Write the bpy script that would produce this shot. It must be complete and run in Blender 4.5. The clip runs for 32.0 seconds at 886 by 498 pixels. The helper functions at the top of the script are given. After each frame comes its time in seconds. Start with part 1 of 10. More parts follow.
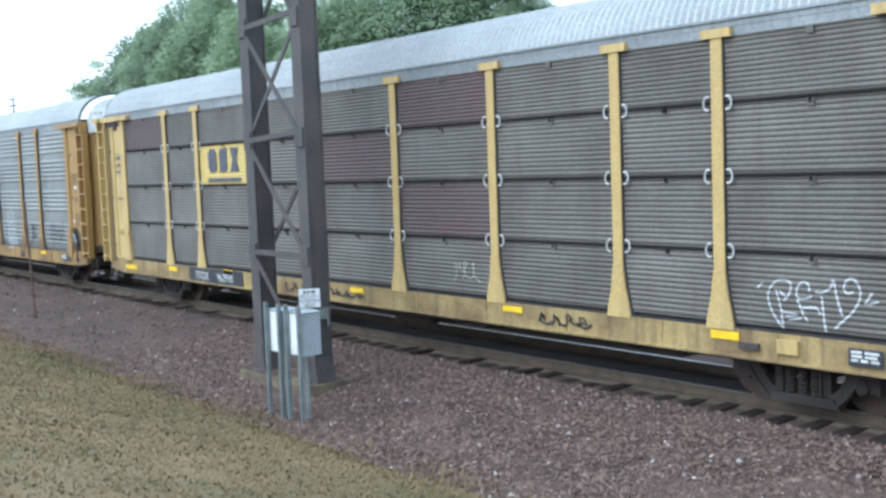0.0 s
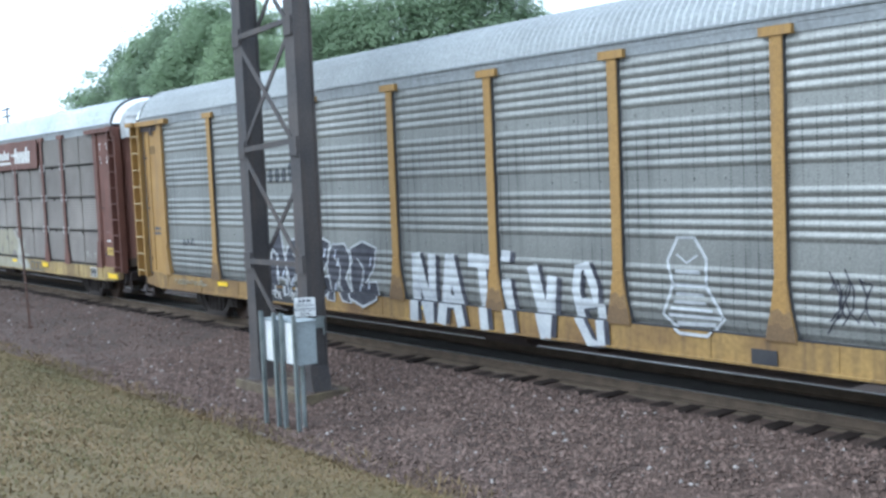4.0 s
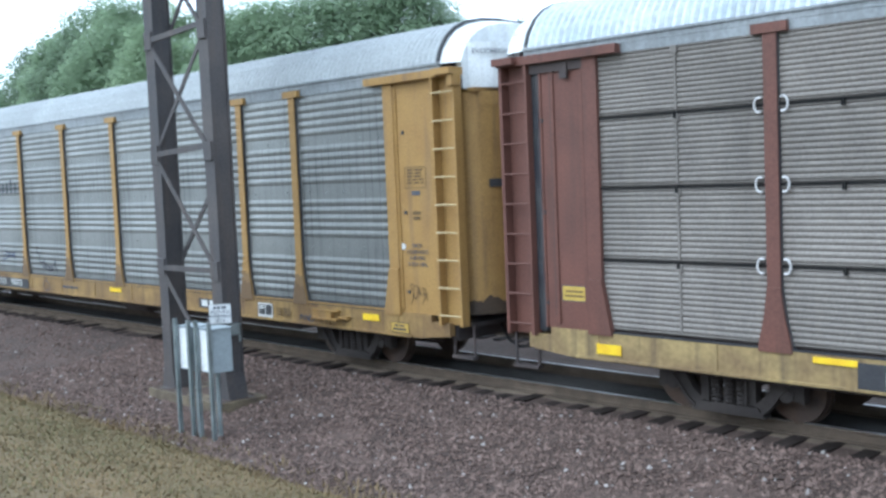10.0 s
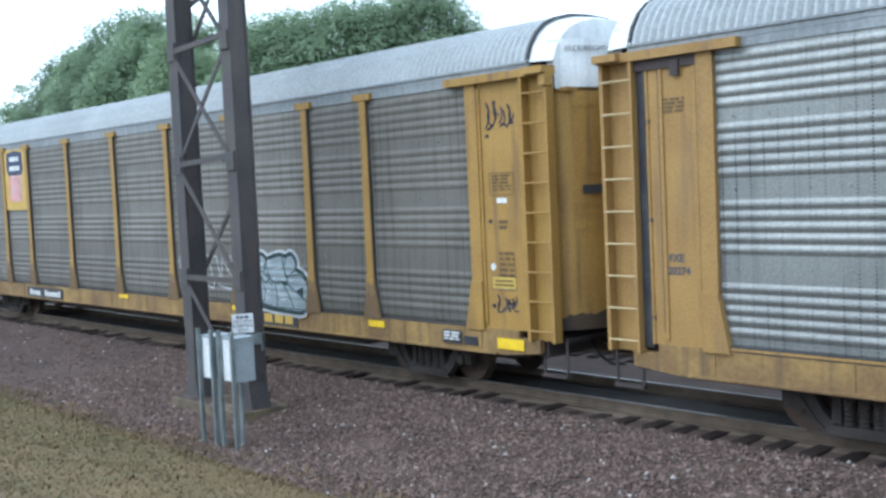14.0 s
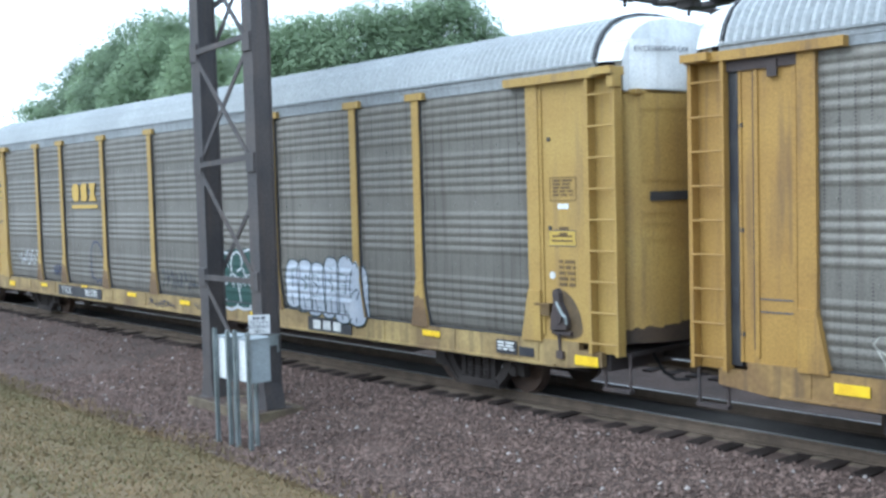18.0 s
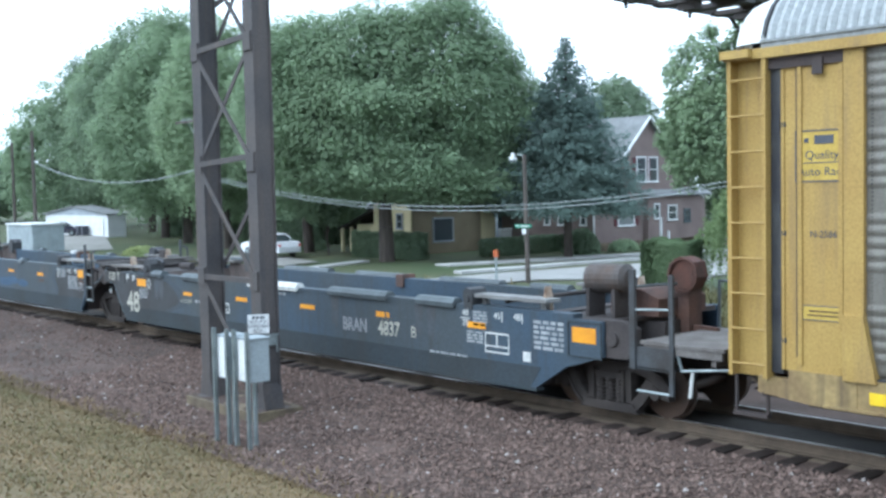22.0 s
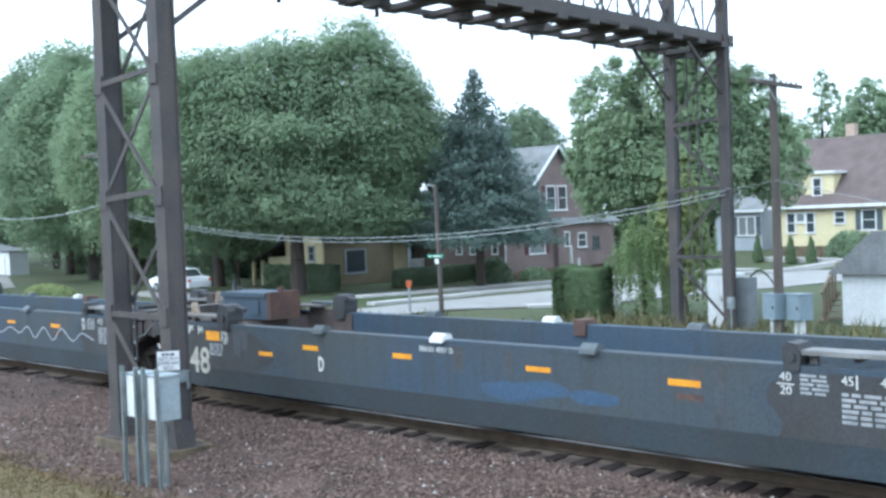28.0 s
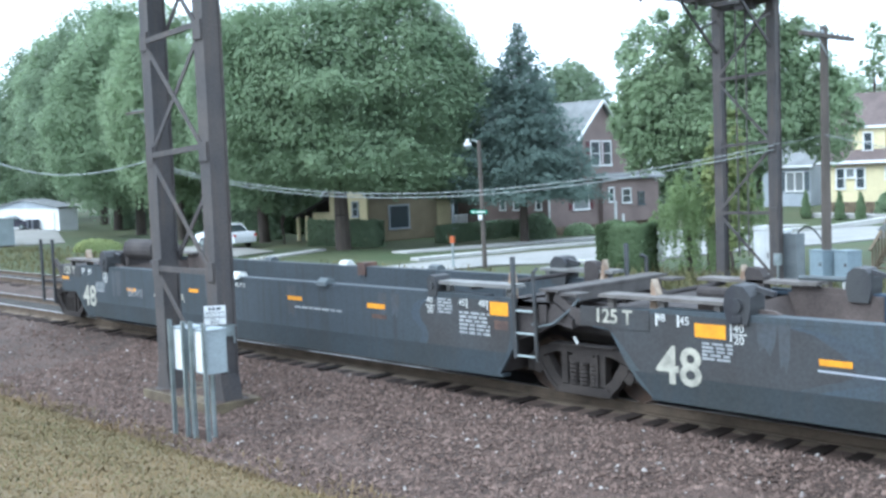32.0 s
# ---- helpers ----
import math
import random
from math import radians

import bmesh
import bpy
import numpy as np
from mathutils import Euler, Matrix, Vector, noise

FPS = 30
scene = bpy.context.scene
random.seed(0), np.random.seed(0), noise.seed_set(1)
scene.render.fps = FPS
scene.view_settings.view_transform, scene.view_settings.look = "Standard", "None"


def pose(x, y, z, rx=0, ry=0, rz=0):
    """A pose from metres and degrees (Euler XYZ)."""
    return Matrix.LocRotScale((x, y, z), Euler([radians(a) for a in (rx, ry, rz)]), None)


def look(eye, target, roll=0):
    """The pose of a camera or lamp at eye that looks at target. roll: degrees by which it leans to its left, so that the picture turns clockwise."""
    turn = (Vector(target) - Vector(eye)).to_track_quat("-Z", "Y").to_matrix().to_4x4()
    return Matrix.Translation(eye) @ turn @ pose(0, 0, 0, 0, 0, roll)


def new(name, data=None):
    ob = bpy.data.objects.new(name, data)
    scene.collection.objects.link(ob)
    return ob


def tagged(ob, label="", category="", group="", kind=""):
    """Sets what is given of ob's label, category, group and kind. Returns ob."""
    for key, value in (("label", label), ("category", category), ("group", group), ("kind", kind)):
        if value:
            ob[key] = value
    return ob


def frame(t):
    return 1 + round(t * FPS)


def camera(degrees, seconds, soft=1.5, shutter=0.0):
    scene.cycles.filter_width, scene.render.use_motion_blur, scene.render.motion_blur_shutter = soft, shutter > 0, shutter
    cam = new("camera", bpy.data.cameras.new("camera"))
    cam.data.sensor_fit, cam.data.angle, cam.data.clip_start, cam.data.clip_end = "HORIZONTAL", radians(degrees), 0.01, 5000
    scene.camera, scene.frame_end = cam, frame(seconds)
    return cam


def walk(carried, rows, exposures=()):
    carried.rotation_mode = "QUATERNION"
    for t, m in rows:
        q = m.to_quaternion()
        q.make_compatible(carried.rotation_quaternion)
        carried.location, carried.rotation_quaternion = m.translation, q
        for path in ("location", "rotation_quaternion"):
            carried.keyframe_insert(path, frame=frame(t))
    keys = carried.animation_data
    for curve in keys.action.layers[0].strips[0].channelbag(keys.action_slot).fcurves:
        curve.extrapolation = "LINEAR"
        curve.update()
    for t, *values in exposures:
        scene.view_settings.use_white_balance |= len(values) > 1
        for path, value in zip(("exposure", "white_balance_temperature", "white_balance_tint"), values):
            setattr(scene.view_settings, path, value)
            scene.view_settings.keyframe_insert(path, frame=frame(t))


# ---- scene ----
# turn of the hand-held camera: seconds, and the three angles of pose()
PATH = [
    (0.0, 85.47, 2.13, 51.16), (0.5, 85.54, 2.18, 51.04), (1.0, 85.77, 2.36, 50.92), (1.5, 86.02, 2.56, 50.94),
    (2.0, 86.1, 2.41, 51.31), (2.5, 86.04, 2.67, 51.05), (3.0, 86.05, 2.5, 51.04), (3.5, 85.83, 2.51, 50.98),
    (5.5, 86.21, 2.36, 50.23), (6.0, 85.85, 2.43, 50.07), (6.5, 85.96, 2.53, 50.27), (7.0, 86.02, 2.79, 50.14),
    (7.5, 86.4, 2.71, 49.58), (8.0, 86.23, 2.82, 49.15), (8.5, 85.99, 2.3, 48.83), (9.0, 85.86, 1.95, 46.8),
    (9.5, 85.94, 2.25, 46.21), (10.0, 85.98, 2.39, 46.44), (10.5, 85.71, 2.37, 47.11), (11.0, 85.65, 2.54, 47.45),
    (11.5, 86.13, 2.48, 47.46), (12.0, 86.38, 2.3, 47.52), (12.5, 85.99, 2.48, 47.37), (13.0, 85.95, 2.27, 47.6),
    (13.5, 86.2, 2.45, 47.38), (14.0, 86.52, 2.64, 47.59), (14.5, 86.42, 2.69, 47.06), (15.0, 86.23, 2.05, 47.05),
    (15.5, 86.24, 2.25, 47.04), (17.5, 86.18, 1.54, 48.52), (18.0, 86.82, 1.57, 48.59), (18.5, 86.66, 1.67, 49.4),
    (19.0, 86.98, 1.53, 50.48), (19.5, 87.23, 1.52, 50.44), (20.0, 87.46, 1.6, 50.42), (20.5, 87.48, 1.64, 50.0),
    (21.0, 87.53, 1.39, 48.95), (21.5, 87.13, 0.86, 48.53), (22.0, 86.85, 1.25, 48.59), (22.5, 86.77, 1.3, 47.7),
    (23.0, 86.32, 1.22, 47.34), (23.5, 86.17, 1.51, 47.31), (24.0, 86.08, 1.69, 47.08), (24.5, 86.32, 1.8, 47.16),
    (25.0, 86.19, 1.97, 47.28), (25.5, 86.11, 2.03, 46.52), (26.0, 87.09, 2.0, 45.42), (26.5, 87.96, 1.71, 44.19),
    (28.5, 88.37, 2.18, 43.89), (29.0, 88.12, 2.02, 44.15), (29.5, 87.21, 1.73, 45.27), (30.0, 86.77, 1.9, 45.0),
    (30.5, 86.57, 1.87, 45.12), (31.0, 85.97, 1.93, 45.58), (31.5, 85.8, 2.0, 46.0), (32.0, 86.07, 2.19, 46.2),
]
EYE_Z = 3.553
cam = camera(45.0, 32.0, soft=2.85)
walk(cam, [(t, pose(0, 0, EYE_Z, rx, ry, rz)) for t, rx, ry, rz in PATH],
     exposures=[(0.0, 1.2, 5250, 4.0), (3.5, 1.1, 5250, 4.5), (6.0, 0.85, 5250, 4.5), (7.0, 1.1, 5300, 4.5), (8.0, 1.1, 5400, 5.0), (9.0, 1.02, 5400, 4.5), (10.0, 1.12, 5200, 4.0), (12.0, 1.1, 5200, 4.0), (14.0, 0.95, 5200, 4.0), (18.0, 1.13, 5200, 4.0), (20.0, 1.0, 5200, 3.5), (21.0, 0.95, 5200, 3.0),
                (22.3, 1.25, 5250, 3.5), (24.0, 1.4, 5250, 4.0), (26.5, 1.4, 5250, 3.5), (29.0, 1.1, 5250, 3.5), (30.0, 1.32, 5250, 3.5), (32.0, 1.45, 5250, 3.5)])

# ---- light: a bright overcast day, the sun behind thin cloud over the camera's left shoulder ----
world = bpy.data.worlds.new("overcast_sky")
scene.world = world
world.use_nodes = True
wn = world.node_tree
wn.nodes.clear()
sky = wn.nodes.new("ShaderNodeTexSky")
sky.sky_type = "NISHITA"
sky.sun_disc = False
sky.sun_elevation = radians(44)
sky.sun_rotation = radians(202)
sky.air_density, sky.dust_density, sky.ozone_density = 1.0, 6.0, 1.0
cloud = wn.nodes.new("ShaderNodeMix")
cloud.data_type = "RGBA"
cloud.inputs[0].default_value = 0.8
cloud.inputs[7].default_value = (10.2, 10.6, 11.0, 1)
cover = wn.nodes.new("ShaderNodeTexNoise")
cover.inputs["Scale"].default_value = 2.2
cover.inputs["Detail"].default_value = 4.0
ramp = wn.nodes.new("ShaderNodeMapRange")
ramp.inputs["From Min"].default_value, ramp.inputs["From Max"].default_value = 0.3, 0.7
ramp.inputs["To Min"].default_value, ramp.inputs["To Max"].default_value = 0.74, 0.94
wtc = wn.nodes.new("ShaderNodeTexCoord")
back = wn.nodes.new("ShaderNodeBackground")
back.inputs["Strength"].default_value = 0.118
wout = wn.nodes.new("ShaderNodeOutputWorld")
wn.links.new(wtc.outputs["Generated"], cover.inputs["Vector"])
wn.links.new(cover.outputs["Fac"], ramp.inputs["Value"])
wn.links.new(ramp.outputs["Result"], cloud.inputs[0])
wn.links.new(sky.outputs["Color"], cloud.inputs[6])
wn.links.new(cloud.outputs[2], back.inputs["Color"])
wn.links.new(back.outputs["Background"], wout.inputs["Surface"])
sun = new("sun", bpy.data.lights.new("sun", "SUN"))
sun.data.energy = 0.95
sun.data.angle = radians(50)
sun.data.color = (1.0, 0.98, 0.95)
sun.matrix_world = look((-20, -50, 52), (0, 0, 0))

# ---- materials ----
def mat(name, base, rough=0.7, metal=0.0, other=None, scale=3.0, fine=40.0, vary=0.35, bump=0.15, dist=0.01,
        streak=None, streak_amount=0.5, random_tint=0.0, island=False, spec=0.3, stretch=(1, 1, 1), holes=0.0, grain_range=(0.55, 1.3)):
    """A worn surface: base blended with another colour in patches, fine grain, optional run-down streaks."""
    m = bpy.data.materials.new(name)
    m.use_nodes = True
    nt = m.node_tree
    n, l = nt.nodes, nt.links
    b = n["Principled BSDF"]
    b.inputs["Metallic"].default_value = metal
    b.inputs["Specular IOR Level"].default_value = spec
    other = other or tuple(c * (1 - vary) for c in base)
    tc = n.new("ShaderNodeTexCoord")
    mp = n.new("ShaderNodeMapping")
    mp.inputs["Scale"].default_value = stretch
    l.new(tc.outputs["Object"], mp.inputs["Vector"])
    big = n.new("ShaderNodeTexNoise")
    big.inputs["Scale"].default_value, big.inputs["Detail"].default_value = scale, 5
    small = n.new("ShaderNodeTexNoise")
    small.inputs["Scale"].default_value, small.inputs["Detail"].default_value = fine, 3
    l.new(mp.outputs["Vector"], big.inputs["Vector"])
    l.new(tc.outputs["Object"], small.inputs["Vector"])
    r1 = n.new("ShaderNodeMapRange")
    r1.inputs["From Min"].default_value, r1.inputs["From Max"].default_value = 0.35, 0.68
    l.new(big.outputs["Fac"], r1.inputs["Value"])
    mix = n.new("ShaderNodeMix")
    mix.data_type = "RGBA"
    mix.inputs[6].default_value, mix.inputs[7].default_value = (*base, 1), (*other, 1)
    l.new(r1.outputs["Result"], mix.inputs[0])
    out = mix.outputs[2]
    grain = n.new("ShaderNodeMix")
    grain.data_type, grain.blend_type = "RGBA", "MULTIPLY"
    grain.inputs[0].default_value = 0.5
    l.new(out, grain.inputs[6])
    gr = n.new("ShaderNodeMapRange")
    gr.inputs["From Min"].default_value, gr.inputs["From Max"].default_value = 0.25, 0.75
    gr.inputs["To Min"].default_value, gr.inputs["To Max"].default_value = grain_range
    l.new(small.outputs["Fac"], gr.inputs["Value"])
    l.new(gr.outputs["Result"], grain.inputs[7])
    out = grain.outputs[2]
    if streak:
        sm = n.new("ShaderNodeMapping")
        sm.inputs["Scale"].default_value = (7, 7, 0.45)
        l.new(tc.outputs["Object"], sm.inputs["Vector"])
        sn = n.new("ShaderNodeTexNoise")
        sn.inputs["Scale"].default_value, sn.inputs["Detail"].default_value = 1.0, 5
        l.new(sm.outputs["Vector"], sn.inputs["Vector"])
        sr = n.new("ShaderNodeMapRange")
        sr.inputs["From Min"].default_value, sr.inputs["From Max"].default_value = 0.5, 0.75
        sr.inputs["To Max"].default_value = streak_amount
        l.new(sn.outputs["Fac"], sr.inputs["Value"])
        sx = n.new("ShaderNodeMix")
        sx.data_type = "RGBA"
        sx.inputs[7].default_value = (*streak, 1)
        l.new(sr.outputs["Result"], sx.inputs[0])
        l.new(out, sx.inputs[6])
        out = sx.outputs[2]
    if holes:
        # columns of small punched holes, some of them choked with dirt
        xyz = n.new("ShaderNodeSeparateXYZ")
        l.new(tc.outputs["Object"], xyz.inputs[0])
        flags = []
        for axis, pitch, share in ((0, 0.21, 0.13), (2, 0.05, 0.5)):
            q = n.new("ShaderNodeMath")
            q.operation = "MULTIPLY"
            q.inputs[1].default_value = 1 / pitch
            l.new(xyz.outputs[axis], q.inputs[0])
            fr = n.new("ShaderNodeMath")
            fr.operation = "FRACT"
            l.new(q.outputs[0], fr.inputs[0])
            lt = n.new("ShaderNodeMath")
            lt.operation = "LESS_THAN"
            lt.inputs[1].default_value = share
            l.new(fr.outputs[0], lt.inputs[0])
            flags.append(lt)
        both = n.new("ShaderNodeMath")
        both.operation = "MULTIPLY"
        l.new(flags[0].outputs[0], both.inputs[0])
        l.new(flags[1].outputs[0], both.inputs[1])
        some = n.new("ShaderNodeMath")
        some.operation = "MULTIPLY"
        l.new(both.outputs[0], some.inputs[0])
        hm = n.new("ShaderNodeMapRange")
        hm.inputs["From Min"].default_value, hm.inputs["From Max"].default_value = 0.42, 0.6
        hm.inputs["To Max"].default_value = holes
        l.new(big.outputs["Fac"], hm.inputs["Value"])
        l.new(hm.outputs["Result"], some.inputs[1])
        hx = n.new("ShaderNodeMix")
        hx.data_type = "RGBA"
        hx.inputs[7].default_value = (0.03, 0.03, 0.03, 1)
        l.new(some.outputs[0], hx.inputs[0])
        l.new(out, hx.inputs[6])
        out = hx.outputs[2]
    if random_tint:
        src = n.new("ShaderNodeNewGeometry").outputs["Random Per Island"] if island else n.new("ShaderNodeObjectInfo").outputs["Random"]
        rr = n.new("ShaderNodeMapRange")
        rr.inputs["To Min"].default_value, rr.inputs["To Max"].default_value = 1 - random_tint, 1 + random_tint
        l.new(src, rr.inputs["Value"])
        rm = n.new("ShaderNodeMix")
        rm.data_type, rm.blend_type = "RGBA", "MULTIPLY"
        rm.inputs[0].default_value = 1.0
        l.new(out, rm.inputs[6])
        l.new(rr.outputs["Result"], rm.inputs[7])
        out = rm.outputs[2]
    l.new(out, b.inputs["Base Color"])
    ro = n.new("ShaderNodeMapRange")
    ro.inputs["To Min"].default_value, ro.inputs["To Max"].default_value = max(0.05, rough - 0.12), min(1, rough + 0.12)
    l.new(big.outputs["Fac"], ro.inputs["Value"])
    l.new(ro.outputs["Result"], b.inputs["Roughness"])
    if bump:
        bp = n.new("ShaderNodeBump")
        bp.inputs["Strength"].default_value, bp.inputs["Distance"].default_value = bump, dist
        l.new(small.outputs["Fac"], bp.inputs["Height"])
        l.new(bp.outputs["Normal"], b.inputs["Normal"])
    return m


def glass_mat(name, tint=(0.05, 0.06, 0.07)):
    m = bpy.data.materials.new(name)
    m.use_nodes = True
    b = m.node_tree.nodes["Principled BSDF"]
    b.inputs["Base Color"].default_value = (*tint, 1)
    b.inputs["Roughness"].default_value = 0.06
    b.inputs["Specular IOR Level"].default_value = 0.6
    return m


# ---- mesh kit ----
class Shape:
    """Gathers solid pieces into one mesh."""

    def __init__(self):
        self.v, self.f, self.smooth = [], [], False

    def box(self, x0, x1, y0, y1, z0, z1):
        k = len(self.v)
        self.v += [(x, y, z) for x in (x0, x1) for y in (y0, y1) for z in (z0, z1)]
        self.f += [(k + a, k + b, k + c, k + d) for a, b, c, d in
                   ((0, 1, 3, 2), (4, 6, 7, 5), (0, 4, 5, 1), (2, 3, 7, 6), (0, 2, 6, 4), (1, 5, 7, 3))]
        return self

    def prism(self, outline, axis, a, b):
        """A flat outline (pairs) drawn out along x, y or z from a to b."""
        k, n = len(self.v), len(outline)
        put = {"x": lambda p, q, s: (s, p, q), "y": lambda p, q, s: (p, s, q), "z": lambda p, q, s: (p, q, s)}[axis]
        self.v += [put(p, q, a) for p, q in outline] + [put(p, q, b) for p, q in outline]
        self.f += [tuple(range(k, k + n)), tuple(range(k + 2 * n - 1, k + n - 1, -1))]
        self.f += [(k + i, k + n + i, k + n + (i + 1) % n, k + (i + 1) % n) for i in range(n)]
        return self

    def rod(self, p, q, r, n=8, r2=None):
        p, q = Vector(p), Vector(q)
        d = (q - p).normalized()
        a = d.cross(Vector((0, 0, 1)) if abs(d.z) < 0.9 else Vector((1, 0, 0))).normalized()
        b = d.cross(a)
        k, r2 = len(self.v), r if r2 is None else r2
        for c, rad in ((p, r), (q, r2)):
            self.v += [tuple(c + (a * math.cos(6.28318 * i / n) + b * math.sin(6.28318 * i / n)) * rad) for i in range(n)]
        self.f += [(k + i, k + (i + 1) % n, k + n + (i + 1) % n, k + n + i) for i in range(n)]
        self.f += [tuple(range(k + n - 1, k - 1, -1)), tuple(range(k + n, k + 2 * n))]
        return self

    def bar(self, p, q, w, d, side=(0, 1, 0)):
        """A straight bar of section w by d from p to q; w lies across the given side."""
        p, q = Vector(p), Vector(q)
        u = (q - p).normalized()
        s = Vector(side)
        s = (s - u * s.dot(u)).normalized()
        o = u.cross(s)
        k = len(self.v)
        for c in (p, q):
            self.v += [tuple(c + o * (i * w / 2) + s * (j * d / 2)) for i, j in ((-1, -1), (1, -1), (1, 1), (-1, 1))]
        self.f += [(k, k + 1, k + 5, k + 4), (k + 1, k + 2, k + 6, k + 5), (k + 2, k + 3, k + 7, k + 6), (k + 3, k, k + 4, k + 7),
                   (k + 3, k + 2, k + 1, k), (k + 4, k + 5, k + 6, k + 7)]
        return self

    def grid(self, rows):
        """A sheet through rows of points."""
        k, n = len(self.v), len(rows[0])
        for r in rows:
            self.v += [tuple(p) for p in r]
        for i in range(len(rows) - 1):
            self.f += [(k + i * n + j, k + i * n + j + 1, k + (i + 1) * n + j + 1, k + (i + 1) * n + j) for j in range(n - 1)]
        return self

    def mesh(self, name, material, smooth=False):
        me = bpy.data.meshes.new(name)
        me.from_pydata(self.v, [], self.f)
        me.materials.append(material)
        if smooth:
            me.shade_smooth()
        bm = bmesh.new()
        bm.from_mesh(me)
        if len(self.f) < 4000:
            bmesh.ops.recalc_face_normals(bm, faces=bm.faces)
        bm.to_mesh(me)
        bm.free()
        return me


def part(name, shape, material, parent, label="", at=None, smooth=False):
    """One mesh object under a thing or a part; shape is a Shape or a mesh already made."""
    me = shape.mesh(name, material, smooth) if isinstance(shape, Shape) else shape
    ob = new(name, me)
    ob.parent = parent
    if at is not None:
        ob.matrix_basis = at
    return tagged(ob, label)


def thing(name, label, category, at=(0, 0, 0), group="", kind="", turn=0):
    ob = new(name)
    ob.empty_display_size = 0.2
    ob.matrix_basis = pose(*at, 0, 0, turn)
    return tagged(ob, label, category, group, kind)


def solid(name, shape, material, label, category="", group="", kind="", at=None, smooth=False):
    """A thing that is one mesh."""
    ob = new(name, shape.mesh(name, material, smooth) if isinstance(shape, Shape) else shape)
    if at is not None:
        ob.matrix_basis = at
    return tagged(ob, label, category, group, kind)


LETTERS = {}


def text_mesh(body, size, material, thick=0.004, bold=0.0):
    key = (body, size, material.name, bold)
    if key not in LETTERS:
        cu = bpy.data.curves.new("lettering", "FONT")
        cu.body, cu.size, cu.extrude = body, size, thick / 2
        cu.resolution_u = 3
        cu.offset = bold
        cu.align_x, cu.align_y = "CENTER", "CENTER"
        tmp = bpy.data.objects.new("lettering_source", cu)
        scene.collection.objects.link(tmp)
        me = bpy.data.meshes.new_from_object(tmp)
        bpy.data.objects.remove(tmp)
        me.name = "lettering"
        me.materials.clear()
        me.materials.append(material)
        LETTERS[key] = me
    return LETTERS[key]


def write(body, size, material, parent, x, y, z, wide=1.0, turn=0.0, bold=0.0):
    """Lettering that faces -y, centred at x, z."""
    ob = new("lettering", text_mesh(body, size, material, bold=bold))
    ob.parent = parent
    ob.matrix_basis = pose(x, y, z, 90, 0, turn) @ Matrix.Diagonal((wide, 1, 1, 1))
    return ob


def plate(s, x0, x1, z0, z1, y, d=0.004):
    return s.box(x0, x1, y - d, y, z0, z1)


def ribbon(s, pts, w, y, d=0.004, close=False):
    """A painted line through points (x, z) on a wall that faces -y."""
    pts = [Vector((a, b)) for a, b in pts]
    n = len(pts)
    left, right = [], []
    for i, p in enumerate(pts):
        a = pts[(i - 1) % n] if close or i else p
        b = pts[(i + 1) % n] if close or i < n - 1 else p
        t = (b - a)
        t = t.normalized() if t.length > 1e-6 else Vector((1, 0))
        o = Vector((-t.y, t.x)) * w / 2
        left.append(p + o)
        right.append(p - o)
    k = len(s.v)
    for a, b in zip(left, right):
        s.v += [(a.x, y - d, a.y), (b.x, y - d, b.y), (a.x, y, a.y), (b.x, y, b.y)]
    last = n if close else n - 1
    for i in range(last):
        p, q = k + 4 * i, k + 4 * ((i + 1) % n)
        s.f += [(p, p + 1, q + 1, q), (p, q, q + 2, p + 2), (p + 1, p + 3, q + 3, q + 1)]
    return s

STEEL_DARK = mat("weathered_dark_steel", (0.048, 0.041, 0.04), 0.8, 0.1, (0.075, 0.055, 0.048), 1.5, 30, bump=0.2)
TOWER_PAINT = mat("tower_brown_paint", (0.054, 0.05, 0.051), 0.7, 0.1, (0.085, 0.074, 0.069), 1.2, 25, bump=0.15, streak=(0.112, 0.082, 0.06), streak_amount=0.35)
GALV = mat("galvanised_steel", (0.289, 0.323, 0.323), 0.5, 0.6, (0.204, 0.23, 0.23), 4, 60, bump=0.05)
BOX_GREY = mat("box_grey_paint", (0.3, 0.335, 0.345), 0.65, 0.0, (0.235, 0.265, 0.275), 2, 40, bump=0.03, streak=(0.19, 0.19, 0.18), streak_amount=0.35)
# grey for the side of the white cabinet that lies in shade
SHADED_SIDE_GREY = mat("shaded_side_grey", (0.17, 0.185, 0.19), 0.7, 0, (0.13, 0.14, 0.145), 2, 30, bump=0.03)
PAD_BLUE = mat("blue_grey_box_paint", (0.205, 0.255, 0.285), 0.65, 0, (0.165, 0.205, 0.23), 2, 40, bump=0.03)
WHITE_PAINT = mat("white_paint", (0.661, 0.669, 0.661), 0.6, 0, (0.558, 0.567, 0.558), 2, 40, bump=0.03, streak=(0.381, 0.364, 0.339), streak_amount=0.35)
BLACK_PAINT = mat("black_paint", (0.025, 0.025, 0.03), 0.6, 0, (0.05, 0.05, 0.05), 2, 40, bump=0.03)
CONCRETE = mat("old_concrete", (0.165, 0.132, 0.085), 0.9, 0, (0.085, 0.066, 0.048), 2.5, 30, bump=0.6, dist=0.025)
RUST = mat("brown_rusted_steel", (0.13, 0.075, 0.055), 0.85, 0.1, (0.07, 0.05, 0.045), 3, 40, bump=0.2)
TIE_WOOD = mat("creosoted_tie", (0.022, 0.017, 0.015), 0.95, 0, (0.036, 0.028, 0.024), 3, 30, bump=0.5, random_tint=0.4, stretch=(3.2, 0.48, 3.2), spec=0.08)
